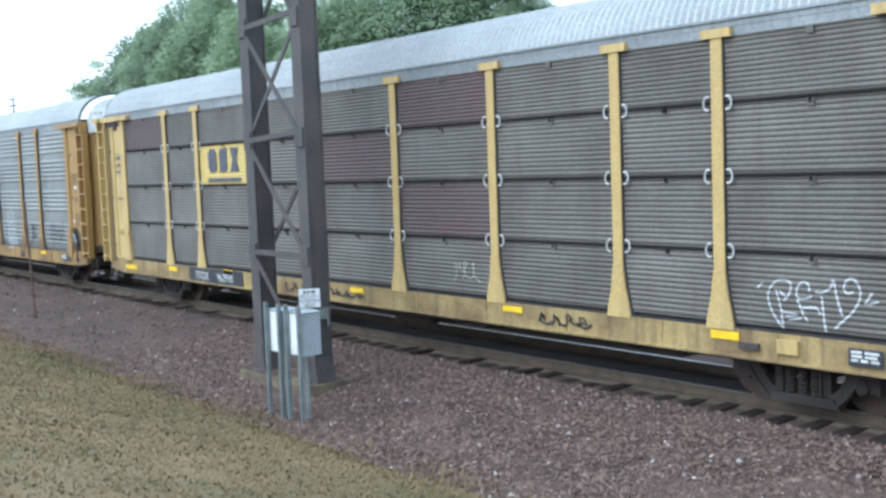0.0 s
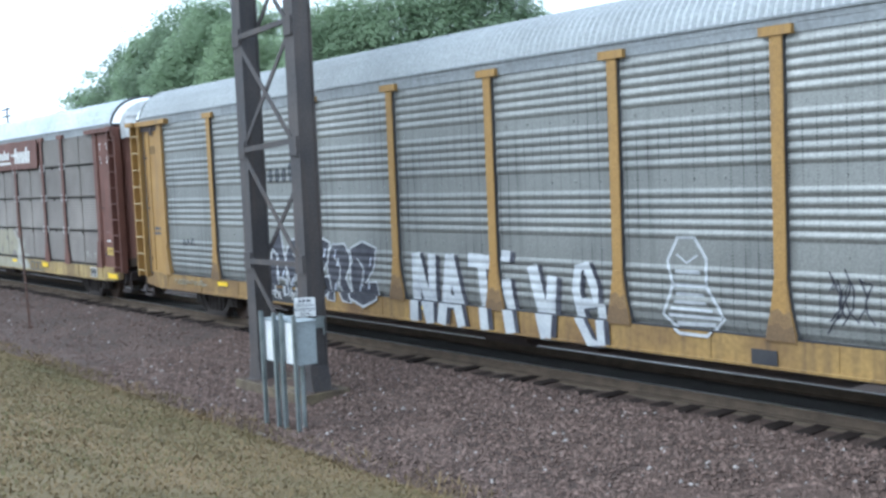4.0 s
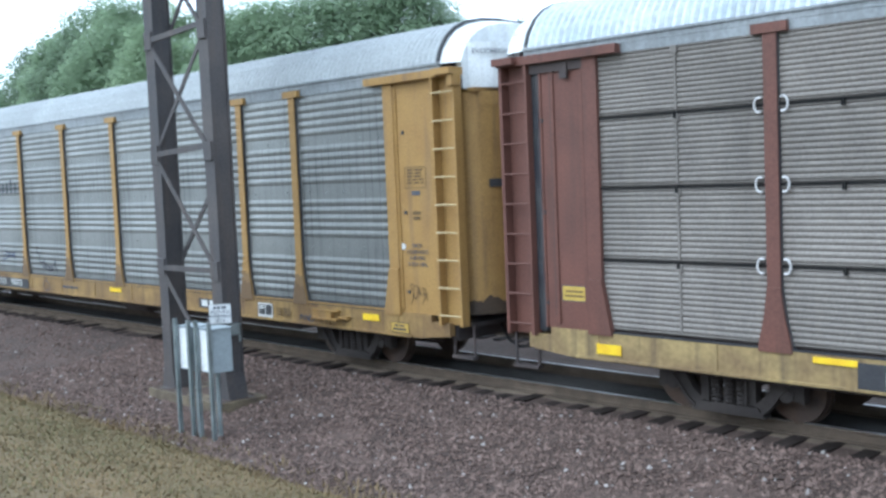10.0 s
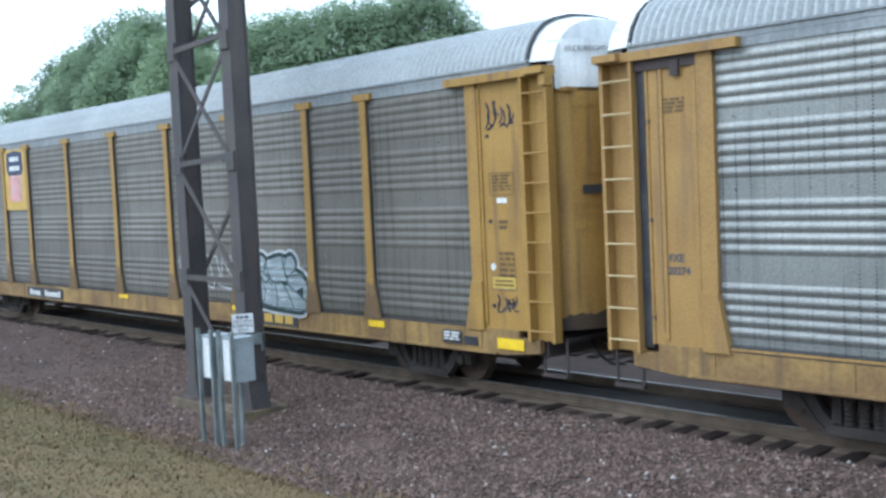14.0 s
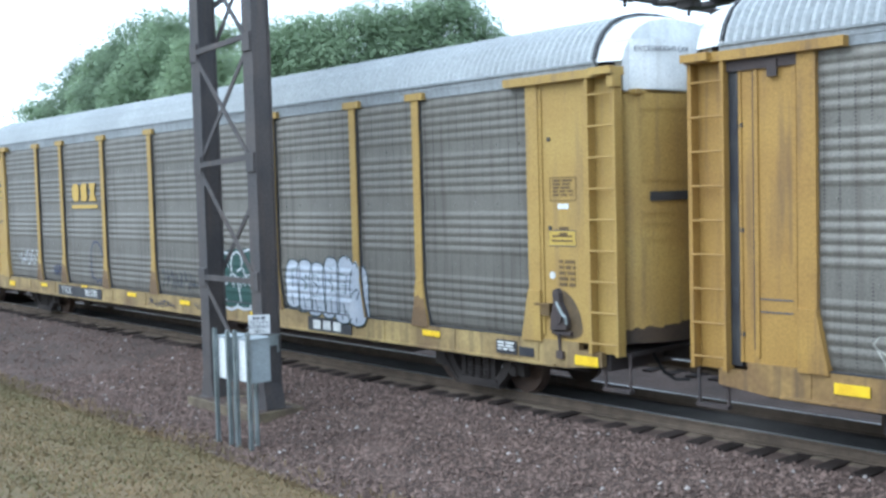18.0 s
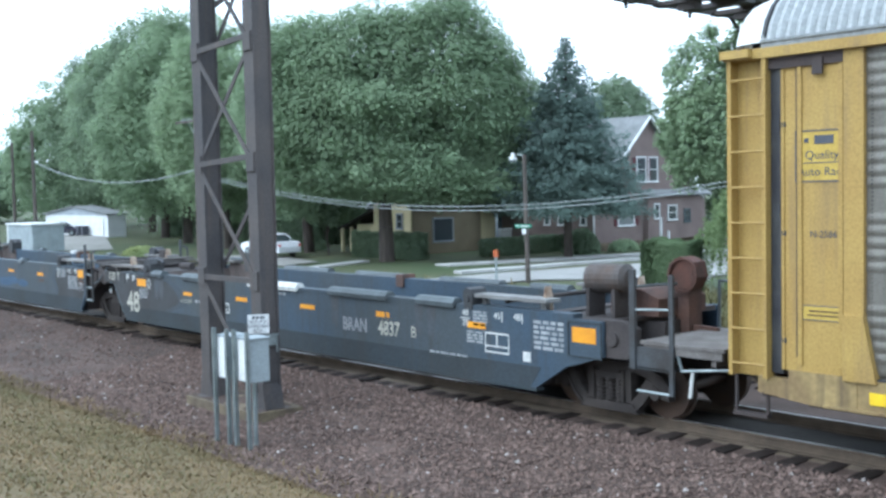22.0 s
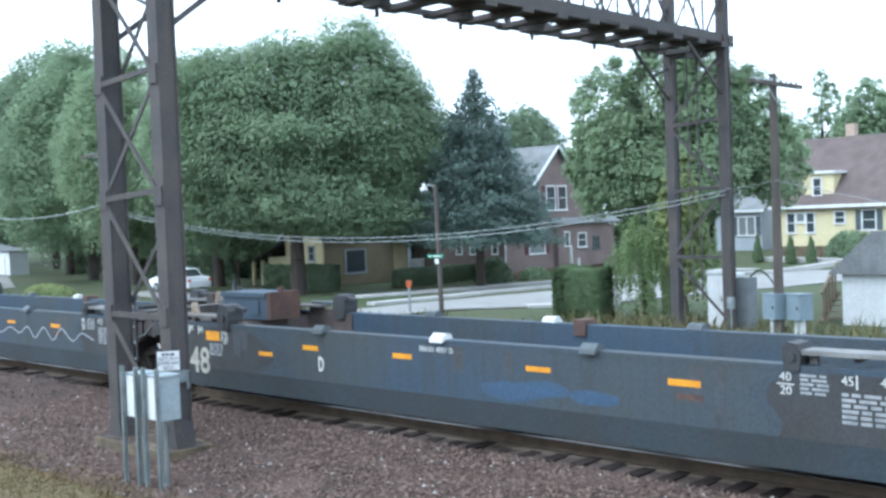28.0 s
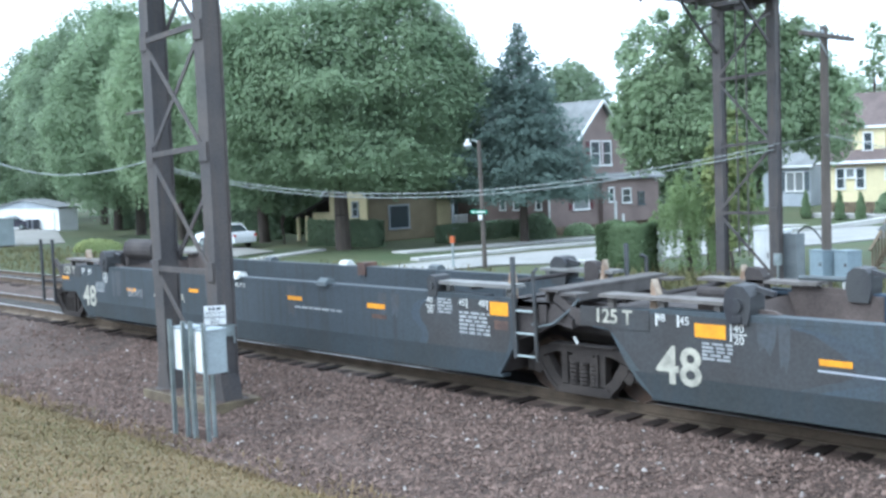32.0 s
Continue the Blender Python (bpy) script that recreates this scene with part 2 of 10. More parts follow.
RAIL_SIDE = mat("dusty_rail_rust", (0.12, 0.092, 0.068), 0.95, 0, (0.085, 0.066, 0.05), 4, 50, bump=0.1, spec=0.1)
RAIL_TOP = mat("worn_rail_head", (0.42, 0.41, 0.4), 0.4, 0.8, (0.3, 0.29, 0.28), 2, 60, bump=0.03)
BALLAST = mat("pink_grey_ballast", (0.086, 0.058, 0.046), 0.95, 0, (0.058, 0.041, 0.033), 0.9, 26, bump=1.0, dist=0.05)
STONES = mat("crushed_stone", (0.1, 0.067, 0.054), 0.9, 0, (0.134, 0.095, 0.078), 5, 60, bump=0.3, random_tint=0.5, island=True)
GRASS_SOIL = mat("dry_turf", (0.15, 0.108, 0.055), 0.95, 0, (0.096, 0.082, 0.038), 0.45, 14, bump=0.3, dist=0.02)
LAWN = mat("green_lawn", (0.048, 0.067, 0.027), 0.95, 0, (0.07, 0.073, 0.034), 0.15, 6, bump=0.5, dist=0.05)
GRASS_DRY = mat("dry_grass_blades", (0.17, 0.118, 0.058), 0.9, 0, (0.1, 0.08, 0.037), 0.45, 10, bump=0, random_tint=0.1, island=True)
GRASS_GREEN = mat("green_weed_blades", (0.092, 0.092, 0.038), 0.9, 0, (0.12, 0.1, 0.044), 0.8, 10, bump=0, random_tint=0.1, island=True)
ROAD_MAT = mat("pale_concrete_road", (0.27, 0.264, 0.249), 0.9, 0, (0.22, 0.215, 0.204), 0.4, 12, bump=0.1)
WALK_MAT = mat("pale_sidewalk", (0.403, 0.396, 0.374), 0.9, 0, (0.331, 0.324, 0.31), 0.7, 15, bump=0.1)
BARK = mat("grey_brown_bark", (0.075, 0.06, 0.05), 0.95, 0, (0.045, 0.038, 0.032), 4, 20, bump=0.8, dist=0.03, stretch=(1, 1, 0.25))
POLE_WOOD = mat("weathered_pole_wood", (0.102, 0.085, 0.0735), 0.9, 0, (0.068, 0.06, 0.0525), 3, 30, bump=0.4, stretch=(0.85, 1, 0.158))
AMBER = mat("amber_reflective_tape", (0.68, 0.306, 0.017), 0.45, 0, (0.552, 0.23, 0.017), 5, 60, bump=0)
YELLOW_TAPE = mat("yellow_reflective_tape", (0.722, 0.51, 0.017), 0.45, 0, (0.612, 0.383, 0.017), 5, 60, bump=0)
PAINT_WHITE = mat("stencil_white", (0.612, 0.612, 0.578), 0.7, 0, (0.425, 0.425, 0.408), 6, 50, bump=0)
PAINT_DARK = mat("stencil_dark_grey", (0.05, 0.055, 0.07), 0.7, 0, (0.09, 0.09, 0.1), 6, 50, bump=0)
HOSE = mat("black_hose_rubber", (0.02, 0.02, 0.02), 0.6)
TRUCK_STEEL = mat("dusty_truck_casting", (0.052, 0.043, 0.038), 0.9, 0.05, (0.03, 0.025, 0.023), 3, 40, bump=0.3, streak=(0.022, 0.019, 0.017), streak_amount=0.5)
WHEEL_STEEL = mat("wheel_steel", (0.063, 0.049, 0.042), 0.6, 0.4, (0.091, 0.0595, 0.042), 3, 40, bump=0.1)
WIRE = mat("pale_aluminium_wire", (0.3, 0.32, 0.32), 0.5, 0.4, bump=0)
FADED = mat("faded_stencil_white", (0.32, 0.33, 0.33), 0.8, 0, (0.2, 0.21, 0.22), 6, 50, bump=0)
GRAVEL_PALE = mat("pale_gravel", (0.26, 0.25, 0.23), 0.95, 0, (0.2, 0.19, 0.17), 0.6, 20, bump=0.4, dist=0.02)

# ---- the train: six covered auto racks, then a five-unit well car set; all on the near track ----
TRACK_Y, FAR_TRACK_Y = 14.01, 18.37
MOVERS, WHEELSETS = [], []


def run(t):
    """How far the train has rolled at t seconds, in metres."""
    return 8.03904 * t - 0.0305739 * t**2 + 0.000617955 * t**3 - 6.35872e-6 * t**4


def car_root(name, label, start, group):
    ob = thing(name, label, "railway car", (start, TRACK_Y, 0), group)
    MOVERS.append((ob, start))
    return ob


def wheelset_mesh():
    s = Shape()
    for e in (-1, 1):
        y = 0.75 * e
        s.rod((0, y - 0.065, 0), (0, y + 0.065, 0), 0.42, 24)
        s.rod((0, y - 0.065 * e - 0.03 * e, 0), (0, y - 0.065 * e, 0), 0.455, 24)
        s.rod((0, y + 0.066 * e, 0), (0, y + 0.1 * e, 0), 0.13, 10)
        for k in range(3):
            a = k * 2.0944
            s.box(0.25 * math.cos(a) - 0.03, 0.25 * math.cos(a) + 0.03, y + 0.065 * e - 0.004, y + 0.065 * e + 0.004,
                  0.25 * math.sin(a) - 0.03, 0.25 * math.sin(a) + 0.03)
    s.rod((0, -1.0, 0), (0, 1.0, 0), 0.085, 10)
    return s.mesh("wheelset", WHEEL_STEEL)


def sideframe_mesh(r=0.42):
    """A cast side frame: arched top, sloping arms round two open windows, spring nest and journal boxes."""
    s = Shape()
    y0, y1 = -0.1, 0.06
    top = [(-1.14, r - 0.1), (-1.14, r + 0.14), (-0.98, r + 0.27), (-0.62, r + 0.42), (0.62, r + 0.42), (0.98, r + 0.27), (1.14, r + 0.14), (1.14, r - 0.1), (0.99, r - 0.06), (0.95, r + 0.08), (0.78, r + 0.2), (0.52, r + 0.28),
           (-0.52, r + 0.28), (-0.78, r + 0.2), (-0.95, r + 0.08), (-0.99, r - 0.06)]
    s.prism(top, "y", y0, y1)
    s.prism([(-0.62, r + 0.395), (0.62, r + 0.395), (0.62, r + 0.42), (-0.62, r + 0.42)], "y", y0 - 0.05, y0)
    for e in (-1, 1):
        arm = [(e * 0.9, r + 0.14), (e * 0.72, r + 0.2), (e * 0.56, r - 0.06), (e * 0.4, r - 0.2), (e * 0.4, r - 0.34), (e * 0.52, r - 0.33), (e * 0.7, r - 0.16)]
        s.prism(arm, "y", y0, y1)
        s.bar((e * 0.88, y0 - 0.015, r + 0.11), (e * 0.69, y0 - 0.015, r - 0.15), 0.045, 0.05)
        s.bar((e * 0.69, y0 - 0.015, r - 0.15), (e * 0.52, y0 - 0.015, r - 0.31), 0.045, 0.05)
        s.prism([(e * 0.3, r - 0.2), (e * 0.43, r - 0.2), (e * 0.43, r + 0.3), (e * 0.3, r + 0.3)], "y", y0, y1)
        s.bar((e * 0.3, y0 - 0.02, r - 0.2), (e * 0.3, y0 - 0.02, r + 0.3), 0.04, 0.05)
        s.rod((e * 0.89, -0.13, r), (e * 0.89, 0.02, r), 0.1, 14)
    s.prism([(-0.58, r - 0.36), (0.58, r - 0.36), (0.47, r - 0.22), (-0.47, r - 0.22)], "y", y0 - 0.03, y1)
    return s.mesh("side_frame", TRUCK_STEEL)


def spring_mesh(r=0.42):
    """One coil spring, as a ringed column."""
    s = Shape()
    rows = []
    for k in range(13):
        rad = 0.09 if k % 2 else 0.066
        rows.append([(rad * math.cos(a * 0.6283), rad * math.sin(a * 0.6283), r - 0.22 + k * 0.031) for a in range(11)])
    return s.grid(rows).mesh("spring", TRUCK_STEEL)


WHEELSET, SIDEFRAME, SPRINGS = wheelset_mesh(), sideframe_mesh(), spring_mesh()


def bogie(parent, x):
    tr = part("truck", Shape().box(-0.25, 0.25, -0.85, 0.85, 0.4, 0.7).box(-0.27, 0.27, -1.12, 1.12, 0.57, 0.66).box(-0.2, 0.2, -1.1, 1.1, 0.66, 0.7), TRUCK_STEEL, parent, "grimy cast-steel truck",
              pose(x, 0, 0))
    for e in (-1, 1):
        part("side_frame", SIDEFRAME, None, tr, at=pose(0, e * 1.0, 0, 0, 0, 0 if e < 0 else 180))
        for k in (-0.2, 0, 0.2):
            part("spring", SPRINGS, None, tr, at=pose(k, e * 1.06, 0))
        w = part("wheelset", WHEELSET, None, tr, at=pose(e * 0.89, 0, 0.42))
        WHEELSETS.append(w)
    return tr


def coupler(parent, x, way):
    s = Shape().box(min(x, x + way * 0.62), max(x, x + way * 0.62), -0.09, 0.09, 0.78, 0.98)
    k = x + way * 0.62
    s.box(min(k, k + way * 0.28), max(k, k + way * 0.28), -0.17, 0.15, 0.72, 1.02)
    part("coupler", s, TRUCK_STEEL, parent, "rusty knuckle coupler")
    h = Shape()
    pts = [(x, -0.35, 0.85), (x + way * 0.2, -0.36, 0.6), (x + way * 0.4, -0.32, 0.48), (x + way * 0.62, -0.25, 0.5)]
    for a, b in zip(pts, pts[1:]):
        h.rod(a, b, 0.025, 6)
    part("air_hose", h, HOSE, parent)


# -- wall panels of the racks --
Z_SILL, Z_BASE, Z_EAVE = 0.70, 1.12, 5.28
SIDE = 1.50
FACE = -SIDE - 0.037   # lettering on ribbed sheets
SILLF = -SIDE - 0.08  # lettering on the sill


def rib_profile(depth):
    """Height and relief of a sheet with four bands of pressed ribs."""
    prof = [(1.17, -0.02), (1.21, 0.0)]
    for z0, count in ((1.3, 5), (2.42, 5), (3.45, 5), (4.38, 5)):
        prof.append((z0 - 0.03, 0.0))
        for k in range(count):
            z = z0 + k * 0.15
            prof += [(z, 0.0), (z + 0.018, 0.006), (z + 0.036, 0.018), (z + 0.055, 0.027), (z + 0.075, 0.031), (z + 0.095, 0.027), (z + 0.114, 0.018), (z + 0.132, 0.006)]
        prof.append((z0 + count * 0.15, 0.0))
    prof.append((5.17, 0.0))
    return [(z, d * depth) for z, d in prof]


def ribbed_panel(width, material, depth=1.0):
    """One bay: four bands of ribs pressed into a flat sheet, rivet dots on the flats."""
    s = Shape()
    w = width / 2
    s.grid([[(x, -d, z) for x in (-w, w)] for z, d in rib_profile(depth)])
    s.grid([[(x, 0.05, z) for x in (w, -w)] for z in (1.12, 5.17)])
    for z in (2.24, 3.3, 4.28):
        n = max(2, int(width / 0.5))
        for k in range(n):
            x = -w + (k + 0.5) * width / n
            s.box(x - 0.025, x + 0.025, -0.014, 0, z - 0.02, z + 0.02)
    return s.mesh("side_panel", material)


def pleat_profile(z0, z1):
    """Height and relief of one sheet with twelve fine pleats and turned edges."""
    n = 12
    prof = [(z0, 0.012), (z0 + 0.02, 0.03)]
    step = (z1 - z0 - 0.06) / n
    for k in range(n):
        z = z0 + 0.03 + k * step
        prof += [(z, 0.006), (z + step * 0.35, 0.021), (z + step * 0.62, 0.021), (z + step * 0.95, 0.006)]
    return prof + [(z1 - 0.02, 0.03), (z1, 0.012)]


def pleated_panel(width, z0, z1, material, joint=True):
    """One of four stacked pleated sheets with a joint strip at half width."""
    w = width / 2
    s = Shape()
    s.grid([[(x, -d, z) for x in (-w, w)] for z, d in pleat_profile(z0, z1)])
    s.grid([[(x, 0.05, z) for x in (w, -w)] for z in (z0, z1)])
    if width > 2:
        if joint:
            s.box(-0.02, 0.02, -0.034, 0, z0 + 0.02, z1 - 0.02)
        s.box(-0.05, 0.05, -0.05, 0, z1 - 0.1, z1 - 0.0)
    return s.mesh("side_panel", material)


ROWS4 = ((1.17, 2.17), (2.21, 3.22), (3.26, 4.24), (4.28, 5.17))
SKINS = {"pleated": [q for a, b in ROWS4 for q in pleat_profile(a, b)], "ribbed": rib_profile(0.5), "shallow": rib_profile(0.36)}
SKIN = ["ribbed"]


def lay(name, shape, material, parent, label=""):
    """Paint sprayed on a side: a flat shape bent to follow the relief of the sheet below it and the sill."""
    prof = SKINS[SKIN[0]]
    me = shape.mesh(name, material)
    bm = bmesh.new()
    bm.from_mesh(me)
    zs = [v.co.z for v in bm.verts]
    lo, hi = min(zs), max(zs)
    for z in [z for z, _ in prof] + [1.11, 1.115]:
        if lo < z < hi:
            bmesh.ops.bisect_plane(bm, geom=bm.verts[:] + bm.edges[:] + bm.faces[:], plane_co=(0, 0, z), plane_no=(0, 0, 1))
    if SKIN[0] == "pleated":
        seams = [f for f in bm.faces if any(b[0] < f.calc_center_median().z < a[1] for b, a in (((2.17,), (0, 2.21)), ((3.22,), (0, 3.26))))]
        bmesh.ops.delete(bm, geom=seams, context="FACES")
    heights, depths = [z for z, _ in prof], [d for _, d in prof]
    for v in bm.verts:
        d = float(np.interp(v.co.z, heights, depths)) if v.co.z > 1.113 else 0.081
        v.co.y = v.co.y - FACE - SIDE - d - 0.004
    bm.to_mesh(me)
    bm.free()
    return part(name, me, None, parent, label)


def post_mesh(material, cap=True, flare=True, w=0.19):
    s = Shape()
    h = w / 2
    s.box(-h, h, -0.075, 0.04, 1.5 if flare else Z_BASE, Z_EAVE - 0.1)
    if flare:
        s.prism([(-0.24, 1.08), (0.24, 1.08), (0.225, 1.2), (0.15, 1.52), (h, 1.92), (-h, 1.92), (-0.15, 1.52), (-0.225, 1.2)], "y", -0.085, 0.02)
    if cap:
        s.box(-0.25, 0.25, -0.1, 0.04, Z_EAVE - 0.12, Z_EAVE + 0.005)
    return s.mesh("post", material)


ROOF_EDGE = [(-1.50, 5.40), (-1.42, 5.62), (-1.26, 5.84), (-1.06, 6.0), (-0.8, 6.11), (-0.45, 6.18), (0, 6.2)]


def roof_mesh(material):
    half = ROOF_EDGE + [(-y, z) for y, z in reversed(ROOF_EDGE[:-1])]
    rows, n = [], 190
    for i in range(n + 1):
        for d, f in ((0.0, 0.0), (0.3, 0.05), (0.6, 0.05)):
            x = -13.25 + (i + d) * 26.5 / n
            if x > 13.25:
                break
            rows.append([(x, y * (1 + f * 0.6), z + f * (0.35 if abs(y) > 1.4 else 1)) for y, z in half])
    return Shape().grid(rows).mesh("roof", material)


def roof_end_mesh(material):
    """The tapered last half metre of the roof and its closed end, at +x."""
    half = ROOF_EDGE + [(-y, z) for y, z in reversed(ROOF_EDGE[:-1])]
    rows = []
    for x, k in ((13.22, 1.0), (13.5, 0.985), (13.74, 0.95)):
        rows.append([(x, y * k, 5.3 + (z - 5.3) * (k * 2 - 1)) for y, z in half])
    s = Shape().grid(rows)
    face = rows[-1]
    s.f.append(tuple(range(len(s.v), len(s.v) + len(face) + 2)))
    s.v += [tuple(p) for p in face] + [(13.74, 1.4, 4.95), (13.74, -1.4, 4.95)]
    return s.mesh("roof_end", material)


def ring_mesh(material):
    """A bent rod, most of an upright ring."""
    rows = []
    for k in range(10):
        a = math.radians(-115 + k * 25.6)
        rows.append([((0.065 + 0.017 * math.cos(b)) * math.cos(a), -0.05 + 0.015 * math.sin(b), (0.095 + 0.017 * math.cos(b)) * math.sin(a)) for b in [n * 1.2566 for n in range(6)]])
    return Shape().grid(rows).mesh("clip_ring", material)


POSTS = (-9.1, -7.2, -4.32, -1.44, 1.44, 4.32, 7.2, 9.1)


def auto_rack(label, start, paint, sill_paint, sheet, roof_paint, end_paint, pleated=False, special=None, end_top=None, rust=0.0, ledge=False):
    """A covered auto rack car; special gives other materials to single sheets, by bay and row."""
    root = car_root("auto_rack_car", label, start, "auto rack cars of the train")
    special = special or {}
    s = Shape().box(-13.3, 13.3, -0.5, 0.5, 0.72, 1.05).prism([(-8.4, 0.72), (8.4, 0.72), (7.6, 0.34), (-7.6, 0.34)], "y", -0.55, 0.55).box(-13.2, 13.2, -1.36, 1.36, 1.02, 1.1)
    for x in range(-12, 13, 2):
        s.box(x - 0.08, x + 0.08, -1.36, 1.36, 0.8, 1.02)
    part("underframe", s, STEEL_DARK, root, "grimy dark steel underframe")
    liner = Shape().box(-13.2, 13.2, -SIDE + 0.06, SIDE - 0.06, 1.1, 5.3)
    part("deck_box", liner, STEEL_DARK, root)
    edges = (-12.0,) + POSTS + (12.0,)
    post = post_mesh(paint)
    # black outline just wider than the post: its edge shadow drawn as a solid
    edge_shade = Shape().prism([(-0.252, 1.125), (0.252, 1.125), (0.237, 1.2), (0.162, 1.52), (0.106, 1.92), (0.106, 5.15), (-0.106, 5.15), (-0.106, 1.92), (-0.162, 1.52), (-0.237, 1.2)], "y", -0.052, 0.02).mesh("edge_seal", BLACK_PAINT)
    door_post = post_mesh(paint, cap=False, flare=False, w=0.26)
    gusset = Shape().prism([(-0.13, 1.08), (0.3, 1.08), (0.13, 1.9), (-0.13, 1.9)], "y", -0.105, 0.02).mesh("gusset", paint)
    cache = {}
    ring = ring_mesh(CLIP_GREY) if pleated else None
    # side sill with stepped ends
    sill_outline = [(-13.35, 0.78), (-12.6, 0.70), (12.6, 0.70), (13.35, 0.78), (13.35, 1.0), (12.9, 1.0), (12.9, 1.12), (-12.9, 1.12), (-12.9, 1.0), (-13.35, 1.0)]
    sill = Shape().prism(sill_outline, "y", -0.06, 0.06)
    for k in range(-6, 7):
        sill.box(k * 2.0 - 0.04, k * 2.0 + 0.04, -0.075, -0.06, 0.74, 1.1)
    sill.box(-12.4, 12.4, -0.1, -0.06, 0.70, 0.735)
    sill = sill.mesh("side_sill", sill_paint)
    # solid black strip gives the slot above the sill its shade
    gap = Shape().box(-12.0, 12.0, -0.066, 0.0, 1.112, 1.19 if ledge else 1.132).mesh("sill_gap", BLACK_PAINT)
    header = Shape().box(11.45, 13.78, -0.16, 0.06, 5.17, 5.30).box(13.35, 13.78, -0.26, -0.16, 5.19, 5.30).box(13.66, 13.78, -0.2, 0.0, 5.0, 5.17)
    header = header.mesh("door_header", paint)
    header_l = Shape().box(-13.78, -11.45, -0.16, 0.06, 5.17, 5.30).box(-13.78, -13.35, -0.26, -0.16, 5.19, 5.30).mesh("door_header", paint)
    # the thin upright strip is a panel groove's shade drawn in dark steel
    rail = Shape().box(12.05, 13.35, -0.07, -0.03, 5.02, 5.17).box(12.76, 12.9, -0.1, -0.07, 4.9, 5.12).box(12.5, 12.515, -0.034, -0.03, 1.3, 5.02).mesh("door_rail", STEEL_DARK)
    wall = Shape().box(12.1, 13.2, -0.03, 0.04, 1.12, 5.17).mesh("end_panel", end_paint)
    wall_l = Shape().box(12.3, 13.2, -0.03, 0.04, 1.12, 5.17).box(12.3, 12.34, -0.05, -0.03, 1.12, 5.17).mesh("end_panel", end_paint)
    # black strip and blocks fill the slot by the ladder, for its shade
    seal = Shape().box(12.13, 12.3, -0.012, 0.04, 1.06, 5.17).box(12.25, 12.29, -0.04, -0.012, 1.12, 5.0)
    for k in range(3):
        seal.box(12.2, 12.28, -0.05, -0.012, 1.9 + k * 1.15, 2.1 + k * 1.15)
    seal = seal.mesh("door_seal", BLACK_PAINT)
    seam = Shape().box(-0.03, 0.03, -0.055, -0.03, 1.2, 5.1).mesh("panel_edge", end_paint)
    hinge = Shape().box(-0.03, 0.03, -0.05, -0.03, -0.03, 0.03).mesh("hinge", BLACK_PAINT)
    back = Shape().box(-0.24, 0.24, 0.03, 0.06, 0.98, 5.17).mesh("ladder_back", end_paint)
    stile = Shape().prism([(-0.03, -0.14), (0.03, -0.14), (0.03, 0.04), (-0.03, 0.04)], "z", 0.98, 5.17).mesh("stile", paint)
    rung = Shape().rod((-0.27, -0.13, 0), (0.27, -0.13, 0), 0.018, 6).mesh("rung", RUNG_GREY if paint is ORANGE_YELLOW else paint)
    for e, flip in ((-1, 0), (1, 180)):
        side = pose(0, e * SIDE, 0, 0, 0, flip)
        part("side_sill", sill, None, root, at=side)
        part("sill_gap", gap, None, root, at=side)
        if ledge:
            for a, b in zip(edges, edges[1:]):
                part("ledge", Shape().box(a + 0.24, b - 0.24, -0.074, -0.06, 1.132, 1.168), paint, root, at=side)
        for i, (a, b) in enumerate(zip(edges, edges[1:])):
            w = b - a - 0.2
            at = side @ pose((a + b) / 2, 0, 0)
            if pleated:
                for r, (z0, z1) in enumerate(ROWS4):
                    m = special.get((i, r), sheet) if e < 0 else sheet
                    key = (round(w, 2), r, m.name)
                    if key not in cache:
                        cache[key] = pleated_panel(w, z0, z1, m, sheet is not SHEET_A)
                    part("side_panel", cache[key], None, root, at=at)
                if e < 0:
                    for z in (2.19, 3.24, 4.26):
                        part("row_joint", Shape().box(-w / 2, w / 2, -0.036, -0.005, z - 0.017, z + 0.017).box(-0.025, 0.025, -0.06, -0.036, z - 0.08, z + 0.02), JOINT_BLACK, root, "dark joint strip between the sheets", at=at)
            else:
                m = special.get(i, sheet) if e < 0 else sheet
                key = (round(w, 2), m.name)
                if key not in cache:
                    cache[key] = ribbed_panel(w, m, 0.36 if m is SHEET_F else 0.5)
                part("side_panel", cache[key], None, root, at=at)
        for x in POSTS:
            p = part("post", post, None, root, at=side @ pose(x, 0, 0))
            # painted shadow line along both edges of the post
            part("edge_seal", edge_shade, None, p)
            if rust and e < 0:
                # rusty road dirt splashed up the flared foot, in two tones
                for top, d, m in ((rust + 0.2, 0.088, RUST_THIN), (rust, 0.091, RUST_FOOT)):
                    t0 = top + 0.05 * math.sin(x * 3.1)
                    flare = lambda z: float(np.interp(z, (1.08, 1.2, 1.52, 1.92), (0.24, 0.225, 0.15, 0.095))) - 0.003
                    low = [z for z in (1.085, 1.2, 1.52) if z < t0 - 0.06]
                    edge = [(-flare(z), z) for z in reversed(low)] + [(flare(z), z) for z in low]
                    edge += [(flare(t0), t0), (0.05, t0 - 0.05), (-0.03, t0 + 0.03), (-flare(t0 - 0.02), t0 - 0.02)]
                    part("rust_stain", Shape().prism(edge, "y", -d, -0.083), m, p)
            if pleated and e < 0:
                for z in (2.19, 3.24, 4.26):
                    part("clip_ring", ring, None, p, at=pose(0.17, -0.01, z))
                    part("clip_ring", ring, None, p, at=pose(-0.17, -0.01, z, 0, 180, 0))
        for x, g in ((-12.0, 180), (12.0, 0)):
            p = part("door_post", door_post, None, root, at=side @ pose(x, 0, 0))
